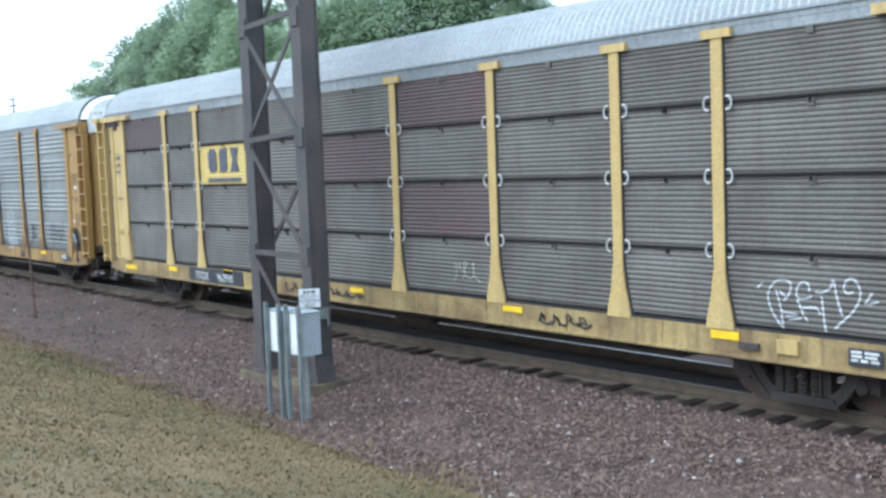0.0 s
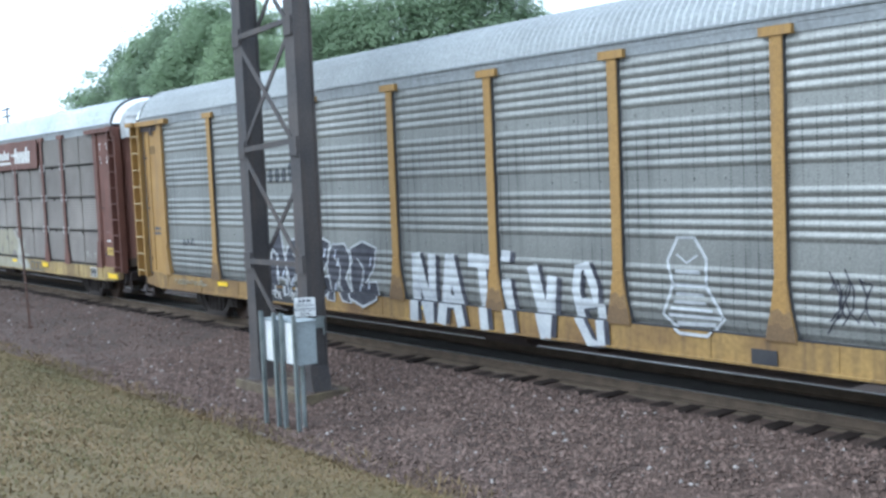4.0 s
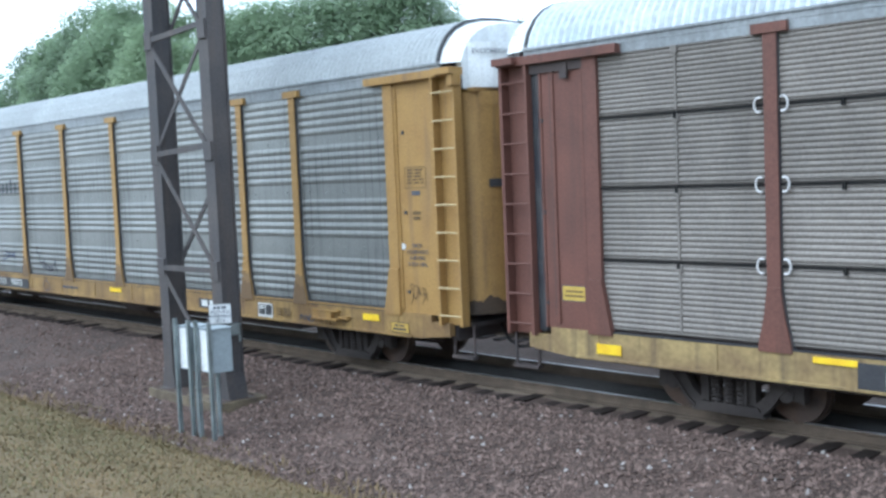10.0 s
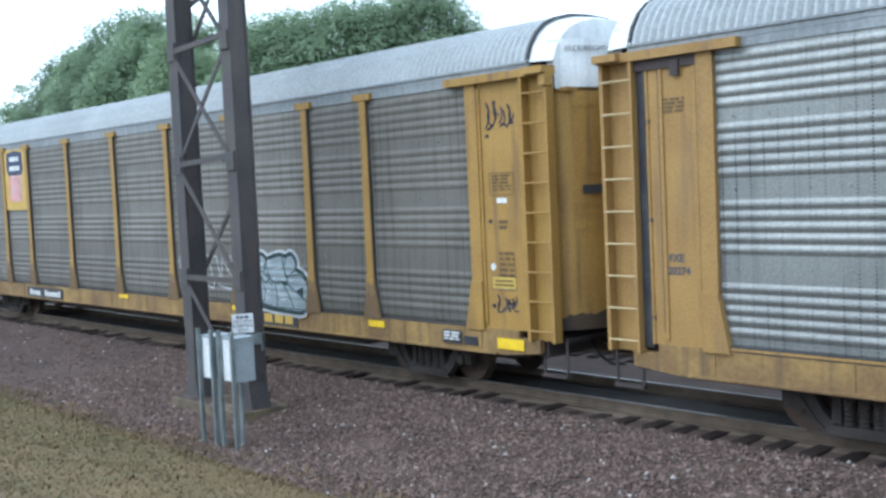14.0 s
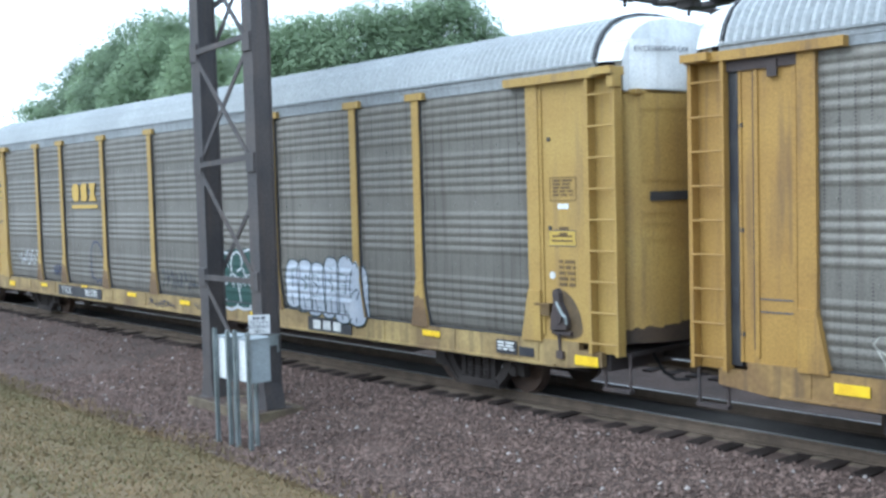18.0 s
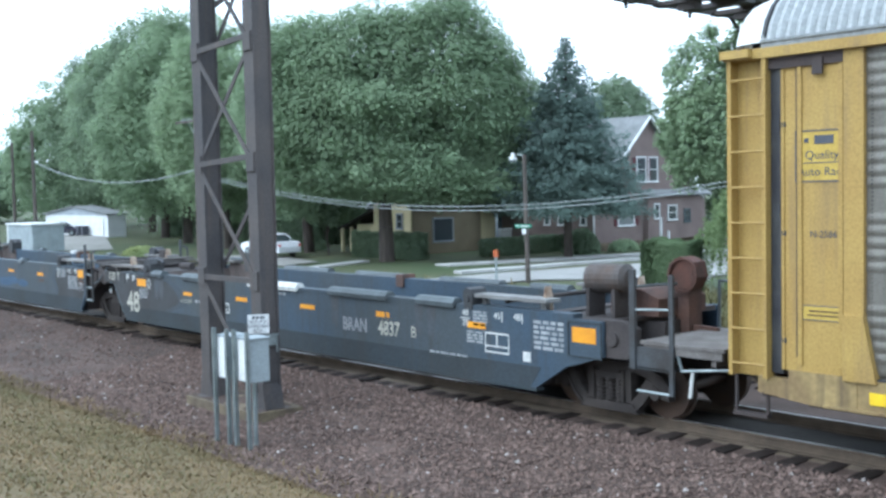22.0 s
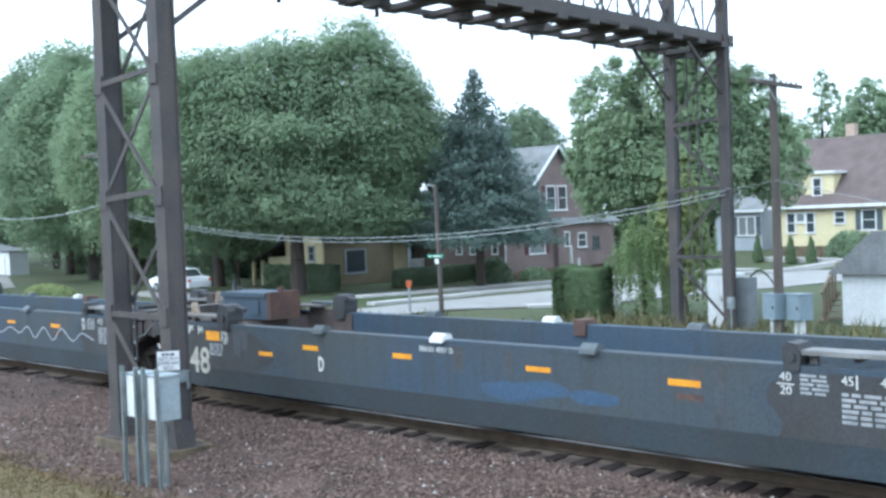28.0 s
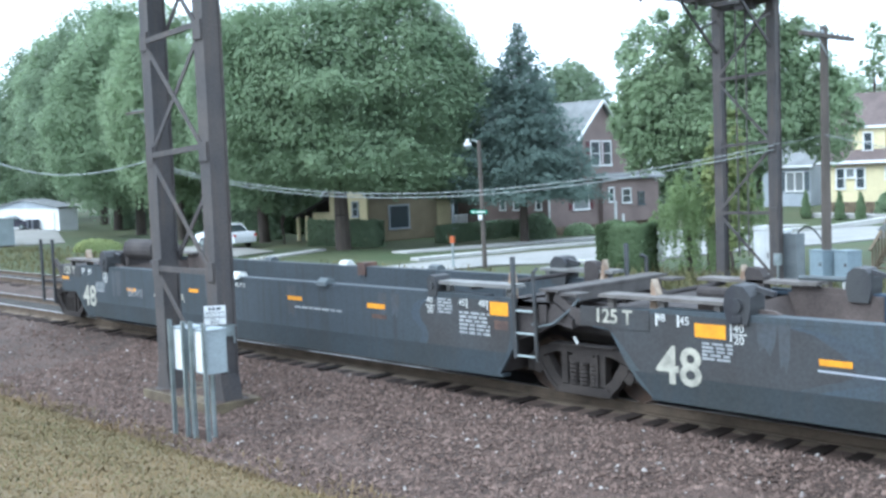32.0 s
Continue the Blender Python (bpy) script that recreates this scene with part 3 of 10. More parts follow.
            part("gusset", gusset, None, p, at=pose(0, 0, 0) if x < 0 else Matrix.Diagonal((-1, 1, 1, 1)))
        part("door_header", header, None, root, at=side)
        part("door_header", header_l, None, root, at=side)
        for x in (12.65, -12.65):
            q = part("end_panel", wall_l if x < 0 else wall, None, root, at=side @ pose(x - 12.65, 0, 0))
            if x < 0:
                part("door_seal", seal, None, q, "black strip that darkens the slot beside the end panel")
                part("door_rail", rail, None, q, "dark steel door rail")
            part("panel_edge", seam, None, q, at=pose(12.16 if x > 0 else 13.12, 0, 0))
            part("panel_edge", seam, None, q, at=pose(13.08 if x > 0 else 12.56, 0, 0))
            for z in (1.5, 2.9, 4.3):
                part("hinge", hinge, None, q, at=pose(12.33, 0, z))
            lad = part("ladder", back, None, root, at=side @ pose(13.46 if x > 0 else -13.46, 0, 0))
            for u in (-0.26, 0.26):
                part("stile", stile, None, lad, at=pose(u, 0, 0))
            for k in range(9):
                part("rung", rung, None, lad, at=pose(0, 0, 1.15 + k * 0.47))
        part("top_plate", Shape().box(-11.9, 11.9, -0.022, 0.05, 5.172, Z_EAVE + 0.02), EAVE_GREY, root, at=side)
        band = Shape().box(-13.3, 13.3, -0.03, 0.05, Z_EAVE + 0.02, 5.42)
        band.box(-13.3, 13.3, -0.06, 0.0, 5.385, 5.42)
        part("eave_band", band, EAVE_GREY, root, at=side)
    part("roof", roof_mesh(roof_paint), None, root)
    end_top = end_top or WHITE_PAINT
    rend = roof_end_mesh(end_top)
    half = ROOF_EDGE + [(-y, z) for y, z in reversed(ROOF_EDGE[:-1])]
    trim = Shape().grid([[(x, y * k, z + 0.02 + (k - 1) * 2) for y, z in half] for x, k in ((13.24, 1.0), (13.245, 1.02), (13.295, 1.02), (13.3, 1.0))])
    trim = trim.mesh("roof_gasket", BLACK_PAINT)
    door = []
    for k in range(13):
        a = math.pi * k / 12
        y, x = -1.36 * math.cos(a), 13.55 + 0.62 * math.sin(a)
        door.append((x, y))
    for e, flip in ((1, 0), (-1, 180)):
        at = pose(0, 0, 0, 0, 0, flip)
        part("roof_end", rend, None, root, "white roof end sheet", at=at)
        part("roof_gasket", trim, None, root, at=at)
        d = part("end_door", Shape().grid([[(x, y, z) for x, y in door] for z in (1.16, 3.0, 4.9)]), end_paint, root, "curved end door", at=at, smooth=True)
        fine = [(13.554 + 0.62 * math.sin(q), -1.364 * math.cos(q)) for q in [math.pi * k / 60 for k in range(61)]]
        tops = [1.36 + 0.1 * math.sin(math.pi * k / 60) + 0.1 * noise.noise((k * 0.22, start, 0)) + 0.05 * noise.noise((k * 0.9, start, 2)) for k in range(61)]
        part("door_dirt", Shape().grid([[(x, y, z0 + (tops[k] - z0) * f) for k, (x, y) in enumerate(fine)] for z0, f in ((1.16, 0.0), (1.16, 0.5), (1.16, 1.0))]), SOOT, d, "soot thrown up from the track", smooth=True)
        for z0, z1 in ((1.6, 2.75), (2.95, 3.15), (3.6, 4.7)):
            frame_bars = Shape()
            for za, zb, ka, kb in ((z0, z0 + 0.03, 10, 27), (z1 - 0.03, z1, 10, 27), (z0, z1, 10, 10.5), (z0, z1, 26.5, 27)):
                arcs = [math.pi * (ka + (kb - ka) * j / 6) / 60 for j in range(7)]
                frame_bars.grid([[(13.56 + 0.625 * math.sin(q), -1.37 * math.cos(q), z) for q in arcs] for z in (za, zb)])
            part("door_rib", frame_bars, end_paint, d)
        fr = Shape().box(13.3, 13.56, -1.46, -1.3, 1.1, 5.2).box(13.3, 13.56, 1.3, 1.46, 1.1, 5.2).box(13.3, 13.9, -1.3, 1.3, 4.9, 4.97)
        part("door_frame", fr, end_paint, root, at=at)
        top = Shape().grid([[(x - 0.01, y * 0.99, z) for x, y in door] for z in (4.97, 5.72)])
        part("door_head", top, end_top, root, "white curved head sheet", at=at, smooth=True)
        arc = [math.radians(38 + k * 4) for k in range(11)]
        part("slot", Shape().grid([[(13.56 + 0.64 * math.sin(a), -1.38 * math.cos(a), z) for a in arc] for z in (3.3, 3.44)]), BLACK_PAINT, d)
        for a, word in ((36, "EXCESS"), (54, "HEIGHT"), (69, "CAR")):
            q = math.radians(a)
            ob = new("lettering", text_mesh(word, 0.11, PAINT_DARK))
            ob.parent = d
            ob.matrix_basis = pose(13.565 + 0.635 * math.sin(q), -1.375 * math.cos(q), 5.56, 90, 0, math.degrees(math.atan2(math.sin(q) / 0.62, math.cos(q) / 1.36)))
        part("hanging_cable", Shape().rod((14.2, 0.05, 5.75), (14.2, 0.05, 4.2), 0.045, 8, 0.05).rod((14.2, 0.05, 4.2), (14.2, 0.02, 1.6), 0.05, 8, 0.015), HOSE, d, "black hanging cable")
        part("end_platform", Shape().box(13.2, 13.75, -1.35, 1.35, 0.95, 1.02).box(13.2, 13.4, -1.4, 1.4, 0.7, 0.98), STEEL_DARK, root, at=at)
        for yy in (-1.4, 1.4):
            st = Shape().bar((13.3, yy, 0.98), (13.3, yy, 0.42), 0.04, 0.03).bar((13.78, yy, 0.98), (13.78, yy, 0.42), 0.04, 0.03).bar((13.28, yy, 0.43), (13.8, yy, 0.43), 0.05, 0.12, (0, 1, 0))
            part("sill_step", st, STEEL_DARK, root, at=at)
        coupler(root, 13.4 if e > 0 else -13.4, e)
    for x in (-10.1, 10.1):
        bogie(root, x)
    pipe = Shape().rod((-12.8, -1.2, 0.62), (-2.0, -1.2, 0.56), 0.022, 6).rod((-2.0, -1.2, 0.56), (12.8, -1.2, 0.62), 0.022, 6)
    part("brake_pipe", pipe, STEEL_DARK, root)
    part("valve_box", Shape().box(2.4, 3.3, -0.95, -0.45, 0.45, 0.72), STEEL_DARK, root)
    part("brake_tank", Shape().rod((0.4, -0.8, 0.55), (1.6, -0.8, 0.55), 0.2, 10), STEEL_DARK, root)
    return root


def marks(root, name, material, boxes, y=SILLF, d=0.006, label=""):
    for x0, x1, z0, z1 in boxes:
        ob = part(name, plate(Shape(), x0, x1, z0, z1, y, d), material, root, label)
    return ob


def small_print(root, x0, x1, z0, z1, lines, material, y, name="stencil_text"):
    """Writing too small to read: a bar to each line, with gaps."""
    rng = random.Random(int((x0 + 50) * 100) + int(z0 * 1000))
    s, h = Shape(), (z1 - z0) / lines
    for k in range(lines):
        x, zt = x0, z1 - k * h
        while x < x1 - 0.03:
            w = min(rng.uniform(0.08, 0.22), x1 - x)
            plate(s, x, x + w, zt - h * 0.62, zt, y, 0.006)
            x += w + 0.04
    return part(name, s, material, root)


def bars_word(root, x0, x1, z0, z1, count, material, y, slant=0.0, name="wordmark_block", hollow=0.0):
    """A wordmark as plain blocks, one to each letter."""
    step = (x1 - x0) / count
    for k in range(count):
        a, b = x0 + k * step + step * 0.08, x0 + (k + 1) * step - step * 0.14
        tall = z1 if k % 5 == 0 or count < 4 else z1 - (z1 - z0) * 0.26
        lift = slant * (tall - z0)
        if count < 4:
            u, v, m = b - a, tall - z0, (z0 + tall) / 2
            forms = ([(0.25, 0), (0.8, 0), (1, 0.2), (1, 0.8), (0.8, 1), (0.25, 1), (0, 0.75), (0, 0.25)],
                     [(0.05, 0), (0.8, 0), (0.98, 0.25), (0.9, 0.5), (0.95, 1), (0.2, 1), (0.02, 0.75), (0.1, 0.5)],
                     [(0, 0), (0.45, 0), (0.5, 0.12), (0.55, 0), (1, 0), (0.72, 0.5), (1, 1), (0.55, 1), (0.5, 0.88), (0.45, 1), (0, 1), (0.28, 0.5)])
            part(name, Shape().prism([(a + p * u, z0 + q * v) for p, q in forms[k]], "y", y - 0.008, y), material, root)
        else:
            c = (b - a) * 0.04
            if hollow:
                w = hollow
                ring = rounded([(a + w, z0 + w / 2), (b - w / 2, z0 + w / 2), (b - w / 2, tall - w / 2), (a + w, tall - w / 2)], 2)
                lay(name, ribbon(Shape(), ring, w, FACE, 0.004, True), material, root)
                continue
            block = [(a + c, z0), (b - c, z0), (b - c + lift, tall), (a + c + lift, tall)]
            part(name, Shape().prism(block, "y", y - 0.004, y), material, root)


FORMS = (
    [(0, 0.02), (0.28, 0), (0.34, 0.36), (0.62, 0.02), (0.98, 0), (0.7, 0.42), (1.0, 0.72), (0.72, 1.0), (0.2, 0.98), (-0.05, 0.7)],
    [(0.08, 0), (0.4, 0.04), (0.5, 0.4), (0.66, 0), (1.0, 0.04), (0.86, 0.6), (0.95, 1.0), (0.62, 0.94), (0.46, 0.66), (0.3, 1.04), (0, 0.9)],
    [(0, 0.1), (0.5, -0.02), (1.02, 0.12), (0.96, 0.4), (0.55, 0.36), (0.9, 0.62), (1.0, 0.94), (0.5, 1.04), (0.04, 0.92), (-0.02, 0.5)],
    [(0.1, 0), (0.42, 0.02), (0.46, 0.3), (0.78, 0.26), (0.84, 0), (1.05, 0.06), (0.8, 0.66), (0.66, 1.06), (0.36, 1.0), (0.2, 0.6), (-0.02, 0.55)],
    [(0.02, 0), (0.96, 0.02), (1.02, 0.3), (0.5, 0.32), (0.54, 0.6), (0.92, 0.64), (0.98, 0.98), (0.1, 1.02), (-0.04, 0.6), (0.06, 0.3)])


def rounded(pts, times):
    """Cut the corners of a closed outline."""
    for _ in range(times):
        pts = [q for (ax, az), (bx, bz) in zip(pts, pts[1:] + pts[:1]) for q in ((ax * 0.75 + bx * 0.25, az * 0.75 + bz * 0.25), (ax * 0.25 + bx * 0.75, az * 0.25 + bz * 0.75))]
    return pts


def above(pts, z):
    """The part of a closed outline that lies over height z."""
    out = []
    for (ax, az), (bx, bz) in zip(pts, pts[1:] + pts[:1]):
        if az >= z:
            out.append((ax, az))
        if (az >= z) != (bz >= z):
            k = (z - az) / (bz - az)
            out.append((ax + (bx - ax) * k, z))
    return out


def graffiti(root, x0, x1, z0, z1, count, fill, line, shade=None, seed=1, lw=0.05, y=FACE, label="spray-painted graffiti letter", soft=1):
    """A row of swollen or angular spray-paint forms, each with an outline and inner strokes."""
    rng = random.Random(seed)
    step = (x1 - x0) / count
    last = -1
    for k in range(count):
        pick = rng.choice([i for i in range(5) if i != last])
        last = pick
        w, h = step * rng.uniform(1.0, 1.16), (z1 - z0) * rng.uniform(0.88, 1.04)
        ox, oz = x0 + (k + 0.5) * step - w / 2, (z0 + z1) / 2 - h / 2 + rng.uniform(-0.05, 0.05)
        lean = rng.uniform(-0.12, 0.12)
        put = lambda p, q: (ox + (p + lean * (q - 0.5)) * w, oz + q * h)
        pts = rounded([put(p, q) for p, q in FORMS[pick]], soft)
        base = y - 0.003 * (k % 3)
        q = lay("graffiti_letter", Shape().prism(pts, "y", base - 0.004, base), fill, root, label)
        lay("outline", ribbon(Shape(), pts, lw, base - 0.004, 0.004, True), line, q)
        inner = [put(0.3, 0.75), put(0.5, 0.6), put(0.42, 0.3)]
        lay("inner_stroke", ribbon(Shape(), inner, lw * 0.8, base - 0.004, 0.004), line, q)
        for _ in range(3):
            a, b = rng.uniform(0.15, 0.75), rng.uniform(0.15, 0.8)
            lay("shading", ribbon(Shape(), [put(a, b), put(a + 0.08, b + 0.14)], lw * rng.uniform(0.7, 1.3), base - 0.004, 0.003), shade or line, q)


def strokes(root, material, lw, *lines):
    """A hand-sprayed tag of soft-cornered strokes through points (x, z)."""
    for pts in lines:
        soft = [pts[0]]
        for p, q in zip(pts, pts[1:]):
            soft += [(p[0] * f + q[0] * (1 - f), p[1] * f + q[1] * (1 - f)) for f in (0.8, 0.5, 0.2)]
        lay("graffiti_stroke", ribbon(Shape(), soft + [pts[-1]], lw, FACE), material, root, "hand-sprayed tag")


def scribble(root, x0, x1, z0, z1, count, material, seed, lw=0.035, y=FACE, label="spray-painted scribble"):
    """A tag in thin loops and strokes."""
    rng = random.Random(seed)
    step = (x1 - x0) / count
    for k in range(count):
        a = x0 + k * step
        pts = [(a + rng.uniform(0, step), rng.uniform(z0, z1)) for _ in range(3)]
        pts = [(a, z0 + rng.uniform(0, 0.3) * (z1 - z0)), (a + 0.15 * step, z1 - rng.uniform(0, 0.2) * (z1 - z0)), *pts, (a + step * 1.05, z0 + rng.uniform(0.1, 0.6) * (z1 - z0))]
        fine = []
        for i in range(len(pts) - 1):
            for u in (0, 0.33, 0.66):
                p, q = Vector(pts[i]), Vector(pts[i + 1])
                bulge = Vector((-(q - p).y, (q - p).x)) * 0.22 * math.sin(math.pi * u) * (1 if i % 2 else -1)
                fine.append(tuple(p.lerp(q, u) + bulge))
        fine.append(pts[-1])
        (lay if y == FACE else part)("graffiti_stroke", ribbon(Shape(), fine, lw, y), material, root, label)


TAG_LETTERS = (
    ((0.02, 0.72), (0.06, 0.98), (0.2, 1.0), (0.22, 0.72), (0.05, 0.62), (0.28, 0.12), (0.3, 0.62)), ((0.02, 0.8), (0.14, 0.0)),
    ((0.47, 0.95), (0.33, 0.72), (0.42, 0.55), (0.32, 0.12), (0.48, 0.18)), ((0.34, 0.6), (0.46, 0.62)),
    ((0.47, 0.97), (0.72, 0.93)), ((0.58, 0.95), (0.63, 0.48), (0.52, 0.2), (0.64, 0.12), (0.68, 0.3)),
    ((0.72, 0.95), (0.77, 0.5), (0.75, 0.2), (0.97, 0.12)), ((0.8, 0.3), (0.82, 0.92), (0.93, 0.55), (1.0, 0.42), (0.97, 0.98), (0.88, 0.88)))


def angular_tag(root, x0, x1, z0, z1, material, lw):
    """A thin tag in straight strokes."""
    for line in TAG_LETTERS:
        pts = [(x0 + u * (x1 - x0), z0 + v * (z1 - z0)) for u, v in line]
        lay("graffiti_stroke", ribbon(Shape(), pts, lw, FACE), material, root, "thin white angular spray tag")


def bubble_piece(root, x0, x1, z0, high, y=FACE):
    """One swollen silver-blue piece with a dark outline, a white halo and inner folds."""
    edge = [(0, 0.55), (0, 0.8), (0.05, 0.97), (0.15, 1.0), (0.22, 0.9), (0.28, 0.97), (0.36, 0.95), (0.4, 0.87), (0.5, 0.93), (0.63, 0.97), (0.69, 0.92), (0.77, 1.0), (0.85, 0.86), (0.83, 0.71),
            (0.93, 0.68), (1.0, 0.52), (0.99, 0.22), (0.97, 0.02), (0.8, 0.03), (0.5, 0.05), (0.22, 0.12), (0.1, 0.22), (0.04, 0.4)]
    folds = (((0.14, 0.9), (0.2, 0.76), (0.17, 0.64)), ((0.22, 0.9), (0.21, 0.74), (0.25, 0.66), (0.36, 0.66), (0.39, 0.86)), ((0.07, 0.5), (0.3, 0.57), (0.37, 0.34), (0.33, 0.16), (0.17, 0.17)),
             ((0.16, 0.55), (0.25, 0.68), (0.38, 0.46), (0.44, 0.55)), ((0.36, 0.66), (0.46, 0.44), (0.5, 0.5), (0.4, 0.62)), ((0.4, 0.86), (0.4, 0.7), (0.48, 0.5), (0.72, 0.52)), ((0.63, 0.95), (0.68, 0.6), (0.72, 0.52)),
             ((0.69, 0.9), (0.66, 0.72), (0.7, 0.6)), ((0.83, 0.71), (0.76, 0.66), (0.7, 0.58)), ((0.52, 0.5), (0.54, 0.3), (0.53, 0.07)), ((0.55, 0.46), (0.61, 0.52), (0.72, 0.3), (0.78, 0.06)),
             ((0.68, 0.5), (0.84, 0.34), (0.98, 0.2)), ((0.74, 0.62), (0.88, 0.64), (0.95, 0.56)))
    put = lambda p: (x0 + p[0] * (x1 - x0), z0 + p[1] * high)
    pts = rounded([put(p) for p in edge], 2)
    lay("graffiti_halo", ribbon(Shape(), pts, 0.2, y, 0.006, True), SPRAY_WHITE, root, "white spray halo")
    q = lay("graffiti_letter", Shape().prism(pts, "y", y - 0.01, y), SPRAY_BLUE, root, "silver-blue bubble graffiti with dark outline")
    lay("outline", ribbon(Shape(), pts, 0.085, y - 0.01, 0.004, True), SPRAY_GREENBLACK, q)
    for line in folds:
        p = [put(v) for v in line]
        lay("inner_stroke", ribbon(Shape(), p, 0.03, y - 0.01, 0.004), SPRAY_GREENBLACK, q)
    for tri in (((0.55, 0.5), (0.72, 0.53), (0.68, 0.44), (0.61, 0.5)), ((0.83, 0.38), (0.93, 0.45), (0.92, 0.27))):
        lay("shading", Shape().prism([put(v) for v in tri], "y", y - 0.014, y - 0.01), SPRAY_GREENBLACK, q)
    rng = random.Random(42)
    for k in range(34):
        u, v = rng.uniform(0.06, 0.88), rng.uniform(0.2, 0.82)
        lay("shading", ribbon(Shape(), [put((u, v)), put((u + rng.uniform(0.05, 0.12), v + rng.uniform(-0.01, 0.03)))], rng.uniform(0.015, 0.04), y - 0.01, 0.002), SPRAY_WHITE if k % 2 else SPRAY_SILVER, q)


def green_piece(root):
    """Dark green rounded letters run together, with white lines."""
    fill = [(1.89, 2.13), (2.01, 2.26), (2.25, 2.3), (2.58, 2.34), (2.86, 2.35), (3.33, 2.37), (3.69, 2.38), (3.85, 2.28), (3.91, 2.12), (3.87, 1.93), (4.04, 1.88), (4.2, 1.69), (4.21, 1.16), (4.0, 0.98), (3.74, 0.99), (3.26, 1.03), (2.72, 1.02), (2.16, 1.0), (2.02, 1.21), (1.86, 1.52), (1.76, 1.87)]
    q = lay("graffiti_letter", Shape().prism(rounded(fill, 1), "y", FACE - 0.006, FACE), SPRAY_BOTTLE, root, "dark green graffiti with white lines")
    rim = [(2.35, 2.13), (2.25, 2.22), (2.04, 2.24), (1.86, 2.13), (1.78, 1.96), (1.82, 1.65), (1.93, 1.34), (2.07, 1.08), (2.16, 0.99), (2.44, 0.95), (2.7, 1.03), (2.99, 0.99), (3.26, 1.02), (3.46, 0.97), (3.69, 1.0), (3.86, 0.94), (4.05, 0.98), (4.19, 1.08)]
    lobes = ([(2.36, 1.8), (2.34, 2.04), (2.41, 2.2), (2.61, 2.28), (2.77, 2.21), (2.83, 2.04), (2.8, 1.91), (2.6, 1.82)], [(2.8, 2.19), (2.88, 2.28), (3.12, 2.33), (3.36, 2.3), (3.43, 2.2), (3.45, 2.01), (3.46, 1.79)],
             [(3.48, 2.24), (3.66, 2.31), (3.81, 2.26), (3.84, 2.1), (3.8, 1.97), (3.65, 1.86), (3.83, 1.9), (4.02, 1.83), (4.15, 1.71), (4.19, 1.53), (4.18, 1.12)])
    stems = ([(2.29, 1.72), (2.43, 1.77), (2.57, 1.68), (2.68, 1.4), (2.72, 1.06)], [(2.88, 1.91), (2.91, 1.79), (3.06, 1.67), (3.21, 1.45), (3.27, 1.05)], [(3.32, 1.77), (3.5, 1.72), (3.65, 1.61), (3.74, 1.41), (3.73, 1.04)])
    folds = ([(2.18, 2.01), (2.24, 1.9)], [(1.97, 1.71), (2.07, 1.66), (2.03, 1.59), (2.11, 1.49), (2.17, 1.56)], [(2.4, 1.6), (2.45, 1.45)], [(2.65, 1.71), (2.76, 1.45), (2.84, 1.59), (2.94, 1.49), (2.91, 1.72)], [(2.91, 1.74), (3.16, 1.77)], [(3.62, 1.69), (3.75, 1.55), (3.86, 1.4), (3.88, 1.65)])
    for w, lines in ((0.065, (rim,)), (0.05, lobes), (0.04, stems), (0.035, folds)):
        for line in lines:
            lay("white_line", ribbon(Shape(), line, w, FACE - 0.006, 0.004), SPRAY_WHITE, q)


def finger_piece(root, x0, x1, z0, z1, y=FACE):
    """Six tall swollen silver letters side by side with thin dark outlines."""
    rng = random.Random(52)
    step = (x1 - x0) / 6
    for k in range(6):
        c, w = x0 + (k + 0.5) * step + rng.uniform(-0.03, 0.03), step * rng.uniform(0.62, 0.7)
        top, low = z1 - rng.uniform(0, 0.18), z0 + 0.34 - 0.05 * k + rng.uniform(0, 0.1)
        side = [(c - w * rng.uniform(0.75, 1.0), low + (top - low) * u) for u in (0.12, 0.35, 0.6, 0.85)]
        back = [(c + w * rng.uniform(0.75, 1.0), low + (top - low) * u) for u in (0.85, 0.6, 0.35, 0.12)]
        pts = rounded([(c - w * 0.5, low)] + side + [(c - w * 0.45, top), (c + w * 0.45, top)] + back + [(c + w * 0.5, low)], 2)
        d = 0.004 + 0.002 * (k % 2)
        q = lay("graffiti_letter", Shape().prism(pts, "y", y - d, y), SPRAY_SILVER, root, "silver bubble graffiti with thin dark outline")
        lay("outline", ribbon(Shape(), pts, 0.028, y - d, 0.004, True), SPRAY_GREENBLACK, q)
        for a, b in (((-0.3, 0.62), (0.15, 0.55)), ((0.15, 0.55), (-0.05, 0.42)), ((-0.1, 0.3), (-0.05, 0.05)), ((0.1, 0.72), (0.12, 0.62))):
            line = [(c + a[0] * w + rng.uniform(-0.05, 0.05), low + a[1] * (top - low)), (c + b[0] * w, low + b[1] * (top - low))]
            lay("inner_stroke", ribbon(Shape(), line, 0.026, y - d, 0.004), SPRAY_GREENBLACK, q)
        for _ in range(5):
            v, u = rng.uniform(0.1, 0.9), rng.uniform(-0.6, 0.1)
            lay("shading", ribbon(Shape(), [(c + u * w, low + v * (top - low)), (c + (u + 0.45) * w, low + v * (top - low) + rng.uniform(-0.03, 0.05))], rng.uniform(0.015, 0.04), y - d, 0.002), SPRAY_BLUE, q)


def painted(root, name, pts, material, y, d, label, times=1):
    """A flat patch of spray paint with softened corners."""
    return (lay if y > SILLF + 0.02 else part)(name, Shape().prism(rounded(list(pts), times), "y", y - d, y), material, root, label)


